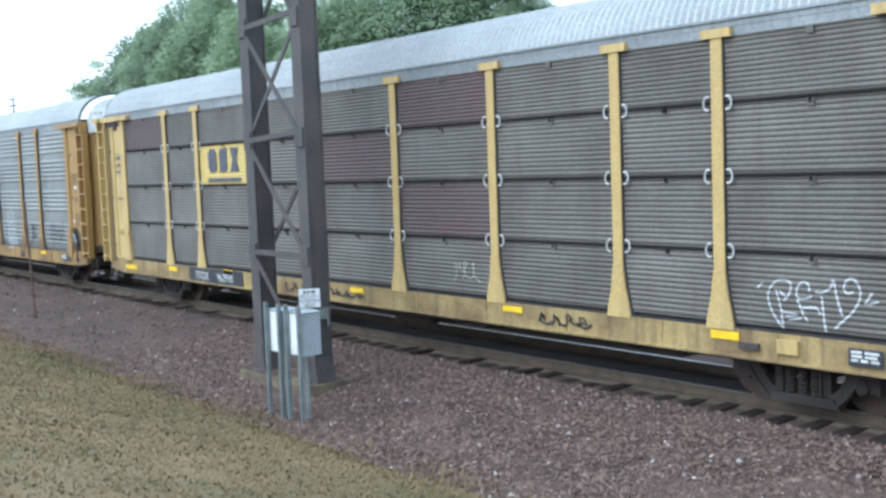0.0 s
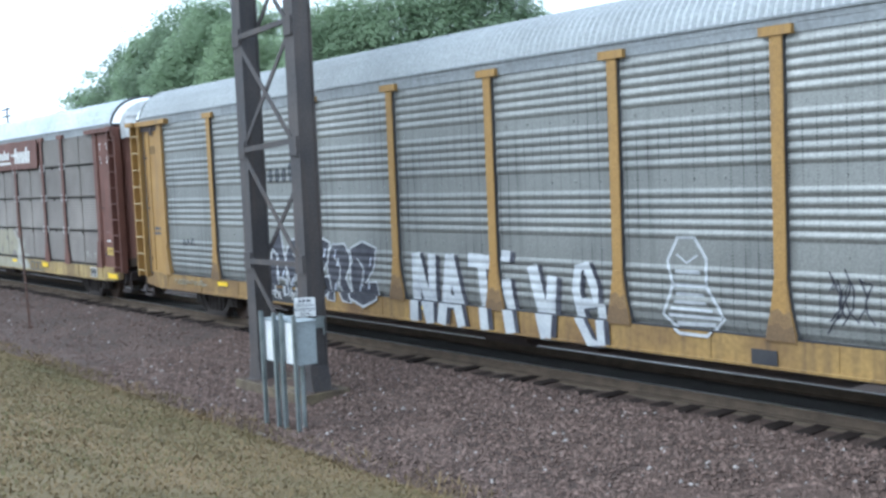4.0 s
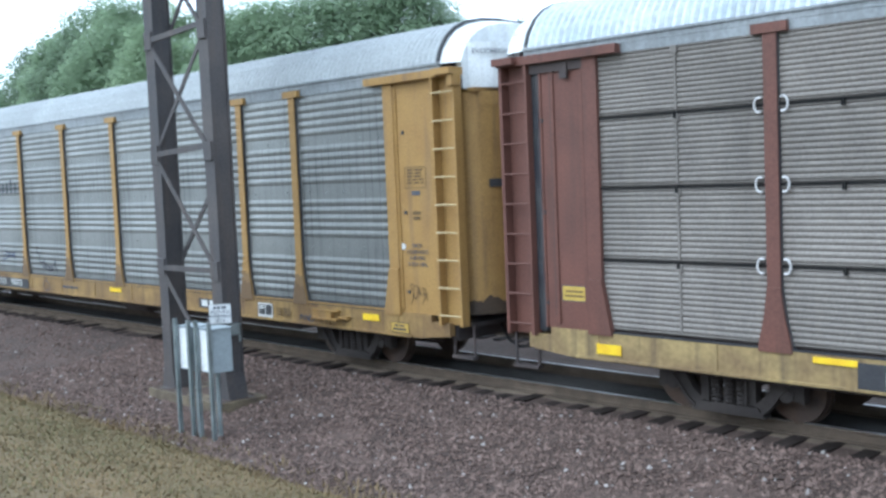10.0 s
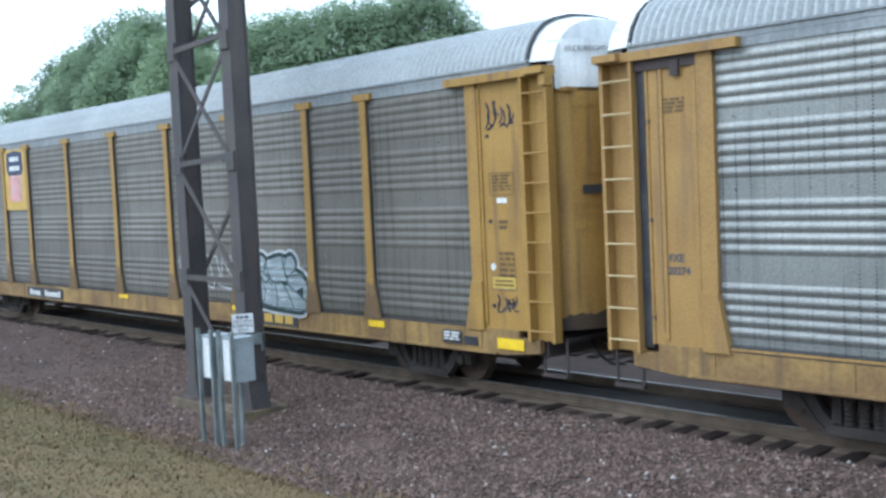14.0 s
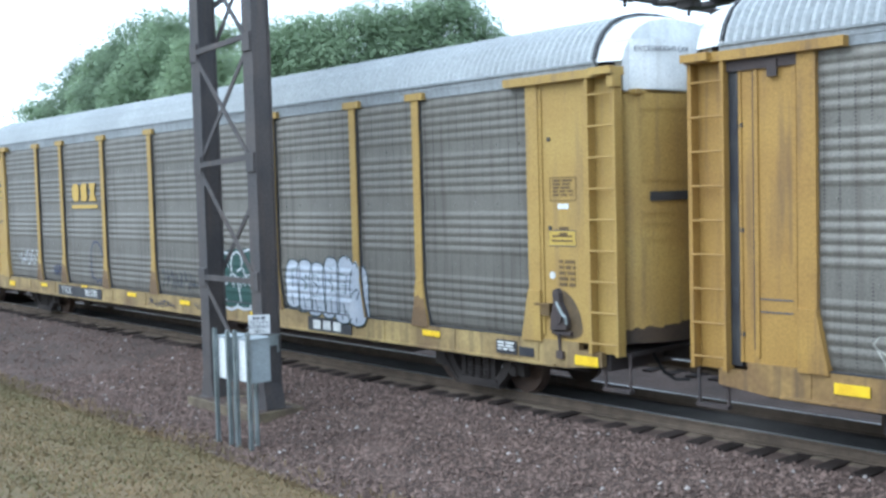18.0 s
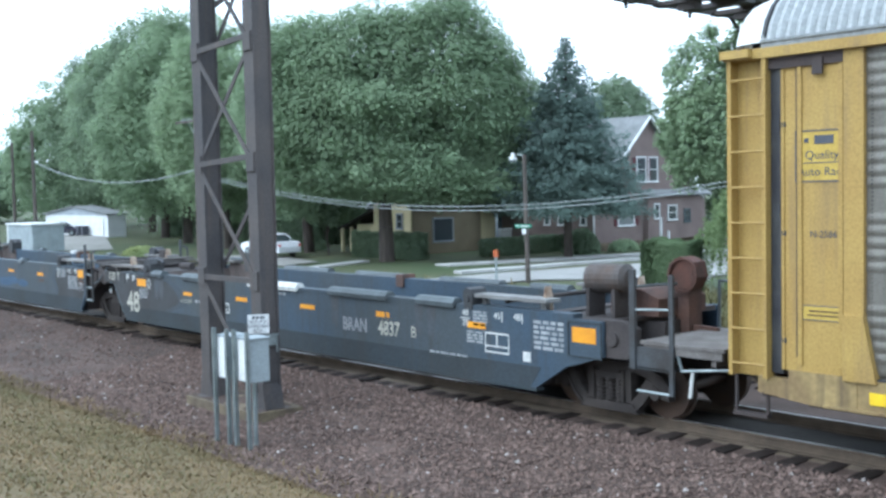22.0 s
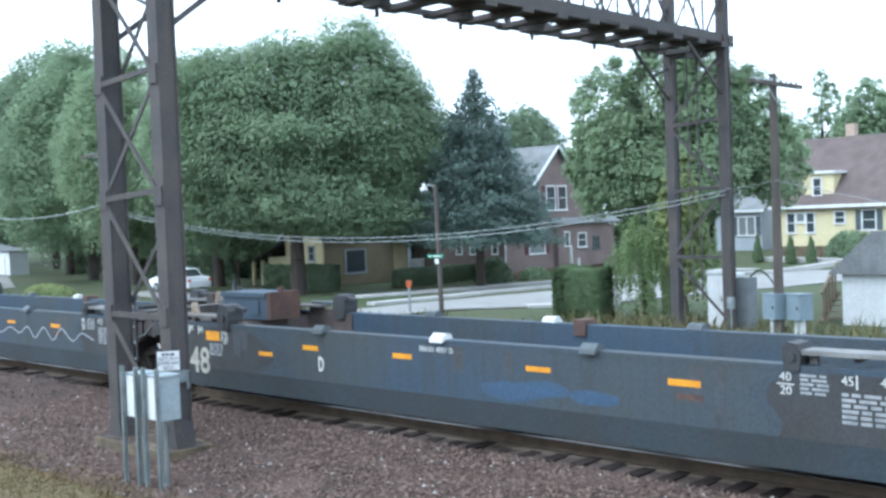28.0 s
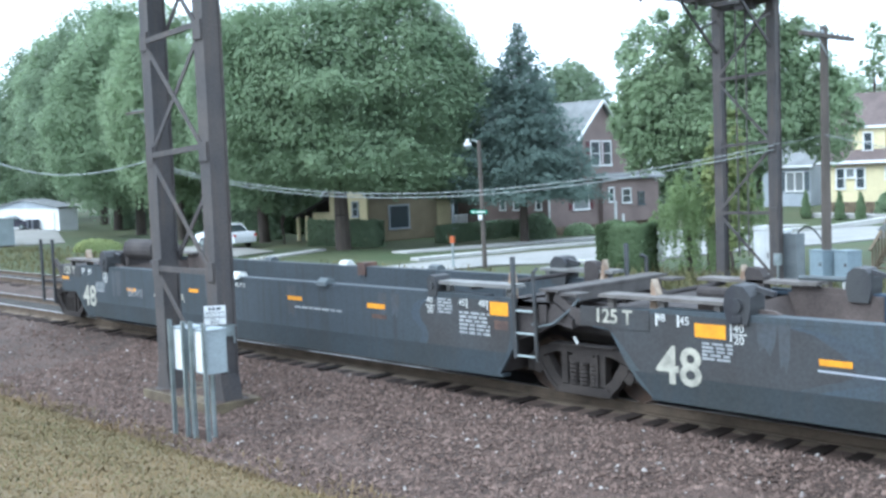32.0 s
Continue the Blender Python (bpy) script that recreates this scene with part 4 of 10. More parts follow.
def mint_piece(r):
    """Pale green letters that fade to white at the top, with dark red shadows and thin outlines."""
    cloud = ((-4.95, 1.84), (-4.8, 1.91), (-4.57, 1.88), (-4.48, 1.79), (-4.45, 2.02), (-4.33, 2.07), (-4.22, 1.92), (-4.26, 1.72), (-4.09, 1.79), (-3.95, 1.89), (-3.79, 1.85), (-3.79, 1.68), (-3.93, 1.58), (-4.1, 1.39), (-4.19, 1.02), (-4.27, 1.2),
             (-4.32, 1.46), (-4.49, 1.57), (-4.87, 1.56), (-4.97, 1.67))
    loop = ((-3.74, 1.77), (-3.65, 1.97), (-3.44, 2.04), (-3.24, 1.97), (-3.12, 1.8), (-3.04, 1.64), (-3.05, 1.42), (-3.1, 1.14), (-3.36, 1.1), (-3.62, 1.18), (-3.72, 1.37))
    near_leg = ((-2.74, 2.3), (-2.86, 2.24), (-2.94, 1.73), (-3.08, 1.12), (-2.86, 1.1), (-2.75, 1.49), (-2.7, 1.91))
    mid_leg = ((-2.64, 2.02), (-2.53, 1.98), (-2.46, 1.72), (-2.37, 1.48), (-2.24, 1.16), (-2.47, 1.12), (-2.6, 1.58))
    far_leg = ((-2.45, 2.33), (-2.29, 2.3), (-2.09, 1.94), (-1.87, 1.72), (-1.63, 1.37), (-1.48, 1.13), (-1.79, 1.14), (-2.0, 1.5), (-2.19, 1.25), (-2.35, 1.48), (-2.18, 1.74), (-2.36, 2.09))
    arm = ((-1.62, 1.75), (-1.49, 1.92), (-1.22, 1.99), (-1.39, 1.82), (-1.46, 1.62), (-1.29, 1.29), (-1.11, 1.01), (-1.4, 1.04), (-1.5, 1.39))
    for k, pts in enumerate((cloud, loop, near_leg, mid_leg, far_leg, arm)):
        y = -SIDE - 0.09 if pts is arm else FACE - 0.002 * (k % 2)
        q = painted(r, "graffiti_letter", pts, SPRAY_MINT, y, 0.004, "pale green graffiti letter fading to white")
        low, high = min(z for _, z in pts), max(z for _, z in pts)
        soft = rounded(list(pts), 1)
        for cut, d, m in ((0.5, 0.0055, SPRAY_PALE_MINT), (0.68, 0.007, SPRAY_FADED)):
            (part if pts is arm else lay)("fade", Shape().prism(above(soft, low + (high - low) * cut), "y", y - d, y - 0.004), m, q)
        (part if pts is arm else lay)("outline", ribbon(Shape(), soft, 0.02, y - 0.007, 0.002, True), SPRAY_MAROON, q, "thin dark red outline")
    painted(r, "graffiti_gap", ((-3.4, 1.61), (-3.32, 1.68), (-3.25, 1.58), (-3.21, 1.33), (-3.28, 1.26), (-3.38, 1.36)), SHEET_C, FACE - 0.009, 0.003, "")
    for pts in (((-2.71, 2.31), (-2.45, 2.33), (-2.34, 2.09), (-2.18, 1.76), (-2.35, 1.52), (-2.44, 1.76), (-2.52, 2.09), (-2.64, 2.08)), ((-2.21, 1.14), (-2.0, 1.5), (-1.87, 1.39), (-1.74, 1.11), (-1.94, 1.13), (-2.03, 1.26)),
                ((-1.86, 1.84), (-1.64, 1.97), (-1.26, 1.99), (-1.52, 1.84), (-1.62, 1.75), (-1.59, 1.42), (-1.48, 1.15), (-1.63, 1.37), (-1.78, 1.62))):
        painted(r, "graffiti_shadow", pts, SPRAY_MAROON, FACE - 0.01, 0.003, "dark red spray shadow", 0)
    band = ((-4.15, 0.71), (-3.95, 1.08), (-2.47, 1.1), (-1.48, 1.1), (-0.86, 1.1), (-0.47, 0.71))
    part("graffiti_band", Shape().prism(list(band), "y", SILLF - 0.003, SILLF), SPRAY_MINT, r, "pale green spray over the sill")
    for line in (((-3.75, 1.0), (-3.6, 0.86), (-3.42, 1.06)), ((-3.4, 1.02), (-3.15, 0.86), (-2.95, 1.04)), ((-2.4, 1.06), (-2.12, 0.8)), ((-1.9, 1.06), (-1.5, 0.74)), ((-1.75, 1.08), (-1.36, 0.74)), ((-0.9, 1.08), (-0.62, 0.74))):
        part("graffiti_stroke", ribbon(Shape(), list(line), 0.03, SILLF - 0.003, 0.003), SPRAY_MAROON, r, "dark red spray line")


def cream_piece(r):
    """Faded cream patches with chalky white edges, over sheets, posts and sill."""
    patches = (((0.49, 2.31), (0.98, 2.32), (1.1, 1.97), (1.34, 1.93), (1.34, 1.17), (0.42, 1.17), (-0.02, 1.21), (-0.8, 1.18), (-0.55, 1.5), (0.01, 1.57), (0.35, 1.69)),
               ((1.55, 2.09), (2.3, 2.12), (2.87, 2.12), (3.49, 2.23), (3.51, 2.01), (3.74, 1.84), (4.2, 1.69), (4.2, 1.17), (3.77, 1.19), (3.72, 1.4), (3.23, 1.35), (3.3, 1.17), (1.55, 1.17)))
    for pts in patches:
        painted(r, "graffiti_patch", pts, SPRAY_CREAM, FACE, 0.004, "faded cream graffiti patch")
    whites = (((-0.02, 1.78), (0.26, 2.02), (0.38, 1.9), (0.31, 1.7), (0.0, 1.58), (-0.1, 1.3), (-0.5, 1.3), (-0.48, 1.76), (-0.2, 1.8)), ((0.98, 2.32), (1.22, 2.33), (1.31, 2.15), (1.24, 1.98), (1.07, 1.97)),
              ((3.62, 1.99), (3.75, 2.13), (3.86, 2.09), (3.88, 1.91), (4.14, 1.95), (4.2, 1.69), (3.89, 1.72)), ((4.45, 1.81), (4.75, 1.74), (4.76, 1.58), (4.59, 1.38), (4.71, 1.26), (5.2, 1.27), (5.18, 1.17), (4.45, 1.17)), ((-0.8, 1.2), (-0.72, 1.4), (-0.62, 1.22)))
    for pts in whites:
        painted(r, "graffiti_edge", pts, SPRAY_FADED, FACE - 0.005, 0.004, "chalky white graffiti edge")
    for pts in (((2.0, 1.25), (2.12, 1.6), (2.2, 1.25)), ((2.6, 1.75), (2.75, 1.95), (2.95, 1.72)), ((3.1, 1.62), (3.3, 1.7), (3.42, 1.58)), ((0.7, 1.22), (0.85, 1.45), (1.1, 1.22)), ((0.78, 1.72), (0.86, 1.95), (0.95, 1.7))):
        painted(r, "graffiti_shade", pts, SHEET_C, FACE - 0.005, 0.004, "")
    for x, top, m in ((1.44, 2.25, SPRAY_CREAM), (4.32, 1.86, SPRAY_FADED)):
        h = 0.094 if top > 1.92 else 0.1
        part("post_paint", Shape().prism([(x - 0.238, 1.085), (x + 0.238, 1.085), (x + 0.223, 1.2), (x + 0.149, 1.52), (x + h, min(top - 0.02, 1.9)), (x + h, top), (x - h, top - 0.03), (x - h, min(top - 0.04, 1.9)), (x - 0.149, 1.52), (x - 0.223, 1.2)],
                                         "y", -SIDE - 0.09, -SIDE - 0.07), m, r, "pale paint over the post")
    part("graffiti_band", Shape().prism([(-0.86, 1.1), (5.1, 1.1), (5.32, 0.92), (5.34, 0.71), (-0.46, 0.71)], "y", SILLF - 0.003, SILLF), SPRAY_CREAM, r, "cream spray over the sill")
    painted(r, "graffiti_edge", ((-0.5, 1.08), (0.3, 1.06), (0.1, 0.9), (-0.3, 0.8)), SPRAY_FADED, SILLF - 0.003, 0.002, "chalky white graffiti edge")
    painted(r, "graffiti_edge", ((3.9, 1.08), (5.0, 1.08), (5.28, 0.88), (5.2, 0.76), (4.4, 0.8)), SPRAY_FADED, SILLF - 0.003, 0.002, "chalky white graffiti edge")


STROKES = {
    "N": (((0, 0), (0.06, 1)), ((0.06, 1), (0.62, 0)), ((0.62, 0), (0.68, 1))), "A": (((0, 0), (0.3, 1)), ((0.3, 1), (0.74, 0)), ((0.17, 0.34), (0.55, 0.34))),
    "T": (((-0.1, 0.95), (0.8, 0.92)), ((0.35, 0.95), (0.5, 0))), "i": (((0.1, 0.72), (0.3, 0)), ((0.12, 0.95), (0.14, 1.1))), "v": (((-0.1, 0.92), (0.34, 0)), ((0.34, 0), (0.5, 0.8))),
    "e": (((0.8, 0.5), (0.86, 0.02), (0.55, 0.02), (0.25, 0.3), (0.12, 0.65), (0.2, 0.92), (0.42, 0.96), (0.62, 0.7), (0.66, 0.5), (0.3, 0.48)),)}


def block_word(root, word, x0, x1, z0, z1):
    """Big white sprayed letters with a black shadow, from the sheet down over the sill."""
    step = (x1 - x0) / len(word)
    y = FACE - 0.012
    for k, c in enumerate(word):
        put = lambda p: (x0 + (k + 0.08 + p[0] * 0.95) * step, z0 + p[1] * (z1 - z0))
        q = lay("graffiti_letter", ribbon(Shape(), [put(p) for p in STROKES[c][0]], 0.25 if c != "e" else 0.17, y - 0.0005 * k, 0.004), SPRAY_WHITE, root, "big white block graffiti letter")
        for n, line in enumerate(STROKES[c]):
            pts = [put(p) for p in line]
            lay("shadow", ribbon(Shape(), [(a + 0.1, b - 0.02) for a, b in pts], 0.25 if c != "e" else 0.17, y + 0.008 - 0.0006 * (n + 3 * (k % 2)), 0.003), SPRAY_BLACK, q, "black spray shadow")
            if n:
                lay("stroke", ribbon(Shape(), pts, 0.22, y - 0.0005 * k - 0.001 * n, 0.004), SPRAY_WHITE, q)


def label_plate(root, x0, x1, z0, z1):
    """A printed yellow label with a dark border and two lines too small to read."""
    y = -SIDE - 0.034
    q = part("label_plate", plate(Shape(), x0, x1, z0, z1, y, 0.004), LABEL_YELLOW, root, "printed yellow label")
    part("label_border", ribbon(Shape(), [(x0, z0), (x1, z0), (x1, z1), (x0, z1)], 0.014, y - 0.004, 0.002, True), PAINT_DARK, q)
    h = z1 - z0
    for k in range(2):
        a = x0 + (0.1 + 0.03 * k) * (x1 - x0)
        part("writing_bar", plate(Shape(), a, x1 - (a - x0), z0 + h * (0.26 + 0.3 * k), z0 + h * (0.4 + 0.3 * k), y - 0.004, 0.002), STENCIL_BROWN, q)


def common_marks(root, dark, doors=True, label=False, top_print=False):
    """Stencilled labels that every rack carries on its end panels and sill."""
    y = -SIDE - 0.034
    part("stencil_frame", ribbon(Shape(), [(12.34, 3.33), (12.88, 3.33), (12.88, 3.69), (12.34, 3.69)], 0.018, y, 0.004, True), dark, root)
    small_print(root, 12.4, 12.82, 3.38, 3.66, 5, dark, y)
    marks(root, "sticker", WHITE_PAINT if doors else PAINT_DARK, [(12.5, 12.72, 3.2, 3.28)], y, 0.004)
    small_print(root, 12.52, 12.74, 2.74, 2.92, 2, dark, y)
    if doors:
        small_print(root, 12.5, 12.84, 1.95, 2.4, 5, dark, y)
        seal = [(12.36 + 0.06 * math.cos(k * 0.6283), 2.15 + 0.06 * math.sin(k * 0.6283)) for k in range(10)]
        part("round_seal", Shape().prism(seal, "y", y - 0.006, y), PAINT_WHITE, root)
    if label:
        label_plate(root, 12.3, 12.86, 2.62, 2.86)
    if top_print:
        small_print(root, -12.72, -12.36, 4.38, 4.6, 4, dark, y)
    if doors:
        marks(root, "stencil_box", BLACK_PAINT, [(11.08, 11.56, 0.8, 1.03), (11.62, 11.95, 0.8, 0.95)])
        small_print(root, 11.12, 11.52, 0.84, 1.0, 3, PAINT_WHITE, SILLF - 0.006)


# -- paints of the single cars --
PALE_YELLOW = mat("pale_yellow_paint", (0.43, 0.315, 0.125), 0.6, 0, (0.375, 0.262, 0.1), 1.2, 30, bump=0.05, streak=(0.18, 0.125, 0.075), streak_amount=0.5)
ORANGE_YELLOW = mat("orange_yellow_paint", (0.294, 0.177, 0.0539), 0.6, 0, (0.245, 0.142, 0.0444), 1.2, 30, bump=0.05, streak=(0.117, 0.0763, 0.0507), streak_amount=0.55)
DEEP_YELLOW = mat("deep_yellow_paint", (0.315, 0.19, 0.045), 0.6, 0, (0.25, 0.143, 0.036), 1.0, 30, bump=0.05, streak=(0.0952, 0.0592, 0.037), streak_amount=0.7)
BRIGHT_YELLOW = mat("bright_yellow_paint", (0.34, 0.23, 0.0647), 0.6, 0, (0.295, 0.188, 0.0529), 1.0, 30, bump=0.05, streak=(0.134, 0.0917, 0.0588), streak_amount=0.5)
BROWN = mat("mineral_brown_paint", (0.122, 0.052, 0.037), 0.65, 0, (0.094, 0.043, 0.032), 1.2, 30, bump=0.05, streak=(0.0484, 0.0298, 0.023), streak_amount=0.5)
SILL_A = mat("dirty_cream_yellow_sill", (0.33, 0.245, 0.1), 0.7, 0, (0.15, 0.1, 0.05), 0.9, 14, bump=0.12, streak=(0.06, 0.043, 0.032), streak_amount=0.6)
SILL_B = mat("dirty_orange_yellow_sill", (0.28, 0.18, 0.06), 0.7, 0, (0.14, 0.084, 0.038), 0.9, 14, bump=0.12, streak=(0.065, 0.046, 0.033), streak_amount=0.6)
SHEET_A = mat("grimed_grey_sheet", (0.138, 0.127, 0.11), 0.6, 0.2, (0.09, 0.082, 0.071), 0.7, 30, bump=0.05, streak=(0.094, 0.079, 0.065), streak_amount=0.55, random_tint=0.12)
SHEET_A_MAROON = mat("maroon_primer_sheet", (0.092, 0.06, 0.058), 0.7, 0.1, (0.1, 0.08, 0.075), 0.7, 30, bump=0.05, streak=(0.09, 0.078, 0.068), streak_amount=0.55, random_tint=0.1)
SHEET_B = mat("galvanised_sheet", (0.25, 0.252, 0.236), 0.5, 0.75, (0.19, 0.193, 0.183), 0.6, 25, bump=0.04, streak=(0.115, 0.117, 0.11), streak_amount=0.45, random_tint=0.06, holes=0.9)
SHEET_C = mat("weathered_beige_grey_sheet", (0.2, 0.18, 0.158), 0.6, 0.25, (0.13, 0.116, 0.103), 0.6, 30, bump=0.05, streak=(0.18, 0.159, 0.137), streak_amount=0.6, random_tint=0.14)
SHEET_F = mat("dusty_grey_sheet", (0.185, 0.173, 0.15), 0.55, 0.6, (0.138, 0.128, 0.11), 0.5, 30, bump=0.05, streak=(0.086, 0.076, 0.064), streak_amount=0.6, random_tint=0.08, holes=0.95)
ROOF_GREY = mat("galvanised_roof", (0.325, 0.337, 0.333), 0.6, 0.2, (0.27, 0.28, 0.278), 0.4, 20, bump=0.04, streak=(0.24, 0.245, 0.242), streak_amount=0.4)
ROOF_WHITE = mat("chalky_white_roof", (0.476, 0.493, 0.501), 0.6, 0.1, (0.365, 0.408, 0.425), 0.5, 12, bump=0.06, streak=(0.306, 0.306, 0.306), streak_amount=0.6)
EAVE_GREY = mat("eave_grey_steel", (0.25, 0.262, 0.264), 0.6, 0.2, (0.19, 0.2, 0.203), 0.5, 20, bump=0.05, streak=(0.13, 0.13, 0.13), streak_amount=0.5)
LABEL_YELLOW = mat("printed_label_yellow", (0.44, 0.31, 0.06), 0.6, 0, (0.36, 0.25, 0.05), 4, 40, bump=0)
SOOT = mat("sooty_brown_road_dirt", (0.045, 0.033, 0.024), 0.9, 0, (0.07, 0.048, 0.03), 2.5, 30, bump=0.1)
LEMON_SHEET = mat("lemon_yellow_sheet", (0.52, 0.4, 0.13), 0.55, 0.05, (0.46, 0.345, 0.11), 1.0, 30, bump=0.03, streak=(0.32, 0.24, 0.09), streak_amount=0.3)
LOGO_YELLOW = mat("logo_yellow_sheet", (0.459, 0.306, 0.0612), 0.55, 0.1, (0.404, 0.263, 0.0551), 1.0, 30, bump=0.03)
SPRAY_WHITE = mat("spray_white", (0.431, 0.443, 0.443), 0.7, 0, (0.335, 0.347, 0.359), 3, 30, bump=0)
SPRAY_BLACK = mat("spray_black", (0.03, 0.03, 0.04), 0.7, 0, (0.06, 0.06, 0.07), 3, 30, bump=0)
SPRAY_MAROON = mat("spray_maroon", (0.085, 0.025, 0.028), 0.75, 0, (0.12, 0.05, 0.045), 2, 30, bump=0)
SPRAY_PALE_MINT = mat("spray_pale_mint", (0.24, 0.27, 0.205), 0.75, 0, (0.17, 0.2, 0.14), 2, 30, bump=0)
SPRAY_MINT = mat("spray_mint_green", (0.13, 0.19, 0.115), 0.7, 0, (0.165, 0.21, 0.145), 2, 30, bump=0)
GREASE = mat("old_grease_on_paint", (0.075, 0.055, 0.034), 0.7, 0, (0.13, 0.088, 0.04), 2.0, 18, bump=0.05)
JOINT_BLACK = mat("matt_black_joint", (0.014, 0.014, 0.014), 0.95, 0, (0.024, 0.022, 0.02), 4, 40, bump=0.1, spec=0.05)
CLIP_GREY = mat("dull_zinc_clip", (0.52, 0.51, 0.5), 0.6, 0.1, (0.36, 0.34, 0.32), 6, 40, bump=0.05)
RUNG_GREY = mat("worn_pale_rung_paint", (0.42, 0.34, 0.19), 0.6, 0, (0.33, 0.24, 0.11), 5, 40, bump=0.05)
RUST_FOOT = mat("rusty_road_dirt", (0.115, 0.077, 0.043), 0.85, 0, (0.145, 0.092, 0.046), 2.5, 30, bump=0.1)
RUST_THIN = mat("thin_rusty_dirt", (0.195, 0.125, 0.055), 0.8, 0, (0.16, 0.102, 0.05), 2.5, 30, bump=0.05)
SPRAY_GREENBLACK = mat("spray_green_black", (0.012, 0.026, 0.026), 0.7, 0, (0.02, 0.04, 0.04), 3, 30, bump=0)
SPRAY_BOTTLE = mat("spray_bottle_green", (0.016, 0.045, 0.037), 0.7, 0, (0.024, 0.06, 0.05), 3, 30, bump=0)
STENCIL_BROWN = mat("worn_brown_stencil", (0.1, 0.066, 0.03), 0.75, 0, (0.15, 0.095, 0.036), 4, 40, bump=0)
FADED_PALE = mat("faded_pale_lettering", (0.19, 0.13, 0.115), 0.75, 0, (0.14, 0.085, 0.07), 3, 30, bump=0)
FADED_DARK = mat("faded_dark_lettering", (0.06, 0.063, 0.068), 0.75, 0, (0.04, 0.043, 0.048), 3, 30, bump=0)
SPRAY_BLUE = mat("spray_silver_blue", (0.26, 0.3, 0.305), 0.7, 0, (0.19, 0.22, 0.23), 2, 30, bump=0)
SPRAY_SILVER = mat("spray_silver", (0.375, 0.405, 0.465), 0.45, 0.4, (0.465, 0.488, 0.525), 2, 30, bump=0)
SPRAY_CREAM = mat("spray_faded_cream", (0.235, 0.215, 0.152), 0.8, 0, (0.28, 0.262, 0.2), 2, 30, bump=0)
SPRAY_FADED = mat("spray_chalky_white", (0.36, 0.35, 0.31), 0.8, 0, (0.22, 0.21, 0.18), 2.5, 25, bump=0)
TTX_OLIVE = mat("faded_olive_lettering", (0.2, 0.15, 0.06), 0.8, 0, (0.14, 0.1, 0.05), 3, 30, bump=0)
SHIELD_RED = mat("shield_red", (0.5, 0.05, 0.04), 0.6, bump=0)
SHIELD_BLUE = mat("shield_dark_blue", (0.03, 0.04, 0.09), 0.6, bump=0)


def quality_label(r):
    """Stencilled maker's frame and a yellow plate on the end panel."""
    part("stencil_frame", ribbon(Shape(), [(-12.8, 3.56), (-12.08, 3.56), (-12.08, 4.2), (-12.8, 4.2)], 0.022, -SIDE - 0.034, 0.004, True), PAINT_DARK, r)
    for k, w in enumerate(("Quality", "Auto Rack")):
        write(w, 0.155, PAINT_DARK, r, -12.44, -SIDE - 0.036, 3.89 - k * 0.21)
    marks(r, "emblem_bar", PAINT_DARK, [(-12.68, -12.62, 4.05, 4.11), (-12.54, -12.28, 4.03, 4.14)], -SIDE - 0.034, 0.004)
    marks(r, "text_underline", PAINT_DARK, [(-12.7, -12.18, 3.79, 3.804)], -SIDE - 0.034, 0.004)
    write("N-2586", 0.12, PAINT_DARK, r, -12.42, -SIDE - 0.036, 2.89)
    label_plate(r, -12.7, -12.12, 1.8, 1.98)


def hand_brake(r):
    """Dark ratchet housing with its lever, chain and a greasy stain round it, on the end panel."""
    y = -SIDE - 0.03
    stain = [(12.26, 1.16), (12.98, 1.16), (12.95, 1.5), (12.84, 1.72), (12.7, 1.86), (12.5, 1.96), (12.36, 1.86), (12.3, 1.5)]
    part("grease_stain", Shape().prism(rounded(stain, 2), "y", y - 0.003, y), GREASE, r, "dark greasy stain round the hand brake")
    body = [(12.42, 1.9), (12.5, 1.95), (12.56, 1.88), (12.57, 1.74), (12.66, 1.6), (12.72, 1.45), (12.7, 1.32), (12.52, 1.3), (12.36, 1.28), (12.38, 1.5), (12.44, 1.7)]
    hb = part("hand_brake", Shape().prism(body, "y", y - 0.1, y - 0.003).rod((12.54, y - 0.13, 1.5), (12.54, y - 0.1, 1.5), 0.1, 12).box(12.36, 12.76, y - 0.06, y - 0.003, 1.22, 1.28), STEEL_DARK, r, "dark hand brake housing")
    part("lever", Shape().rod((12.54, y - 0.13, 1.74), (12.58, y - 0.14, 1.68), 0.02, 6).rod((12.58, y - 0.14, 1.68), (12.66, y - 0.14, 1.56), 0.022, 6).rod((12.66, y - 0.14, 1.56), (12.73, y - 0.13, 1.5), 0.026, 6).rod((12.73, y - 0.13, 1.5), (12.74, y - 0.13, 1.4), 0.02, 6), GALV, hb, "pale worn lever")
    part("chain", Shape().rod((12.5, y - 0.05, 1.24), (12.52, y - 0.04, 0.9), 0.025, 6).box(12.46, 12.6, y - 0.08, y - 0.02, 0.84, 0.96), STEEL_DARK, hb)
    part("bracket", Shape().box(12.02, 12.32, y - 0.07, y, 1.5, 1.68).box(12.02, 12.34, y - 0.09, y, 1.66, 1.7), STENCIL_BROWN, hb)


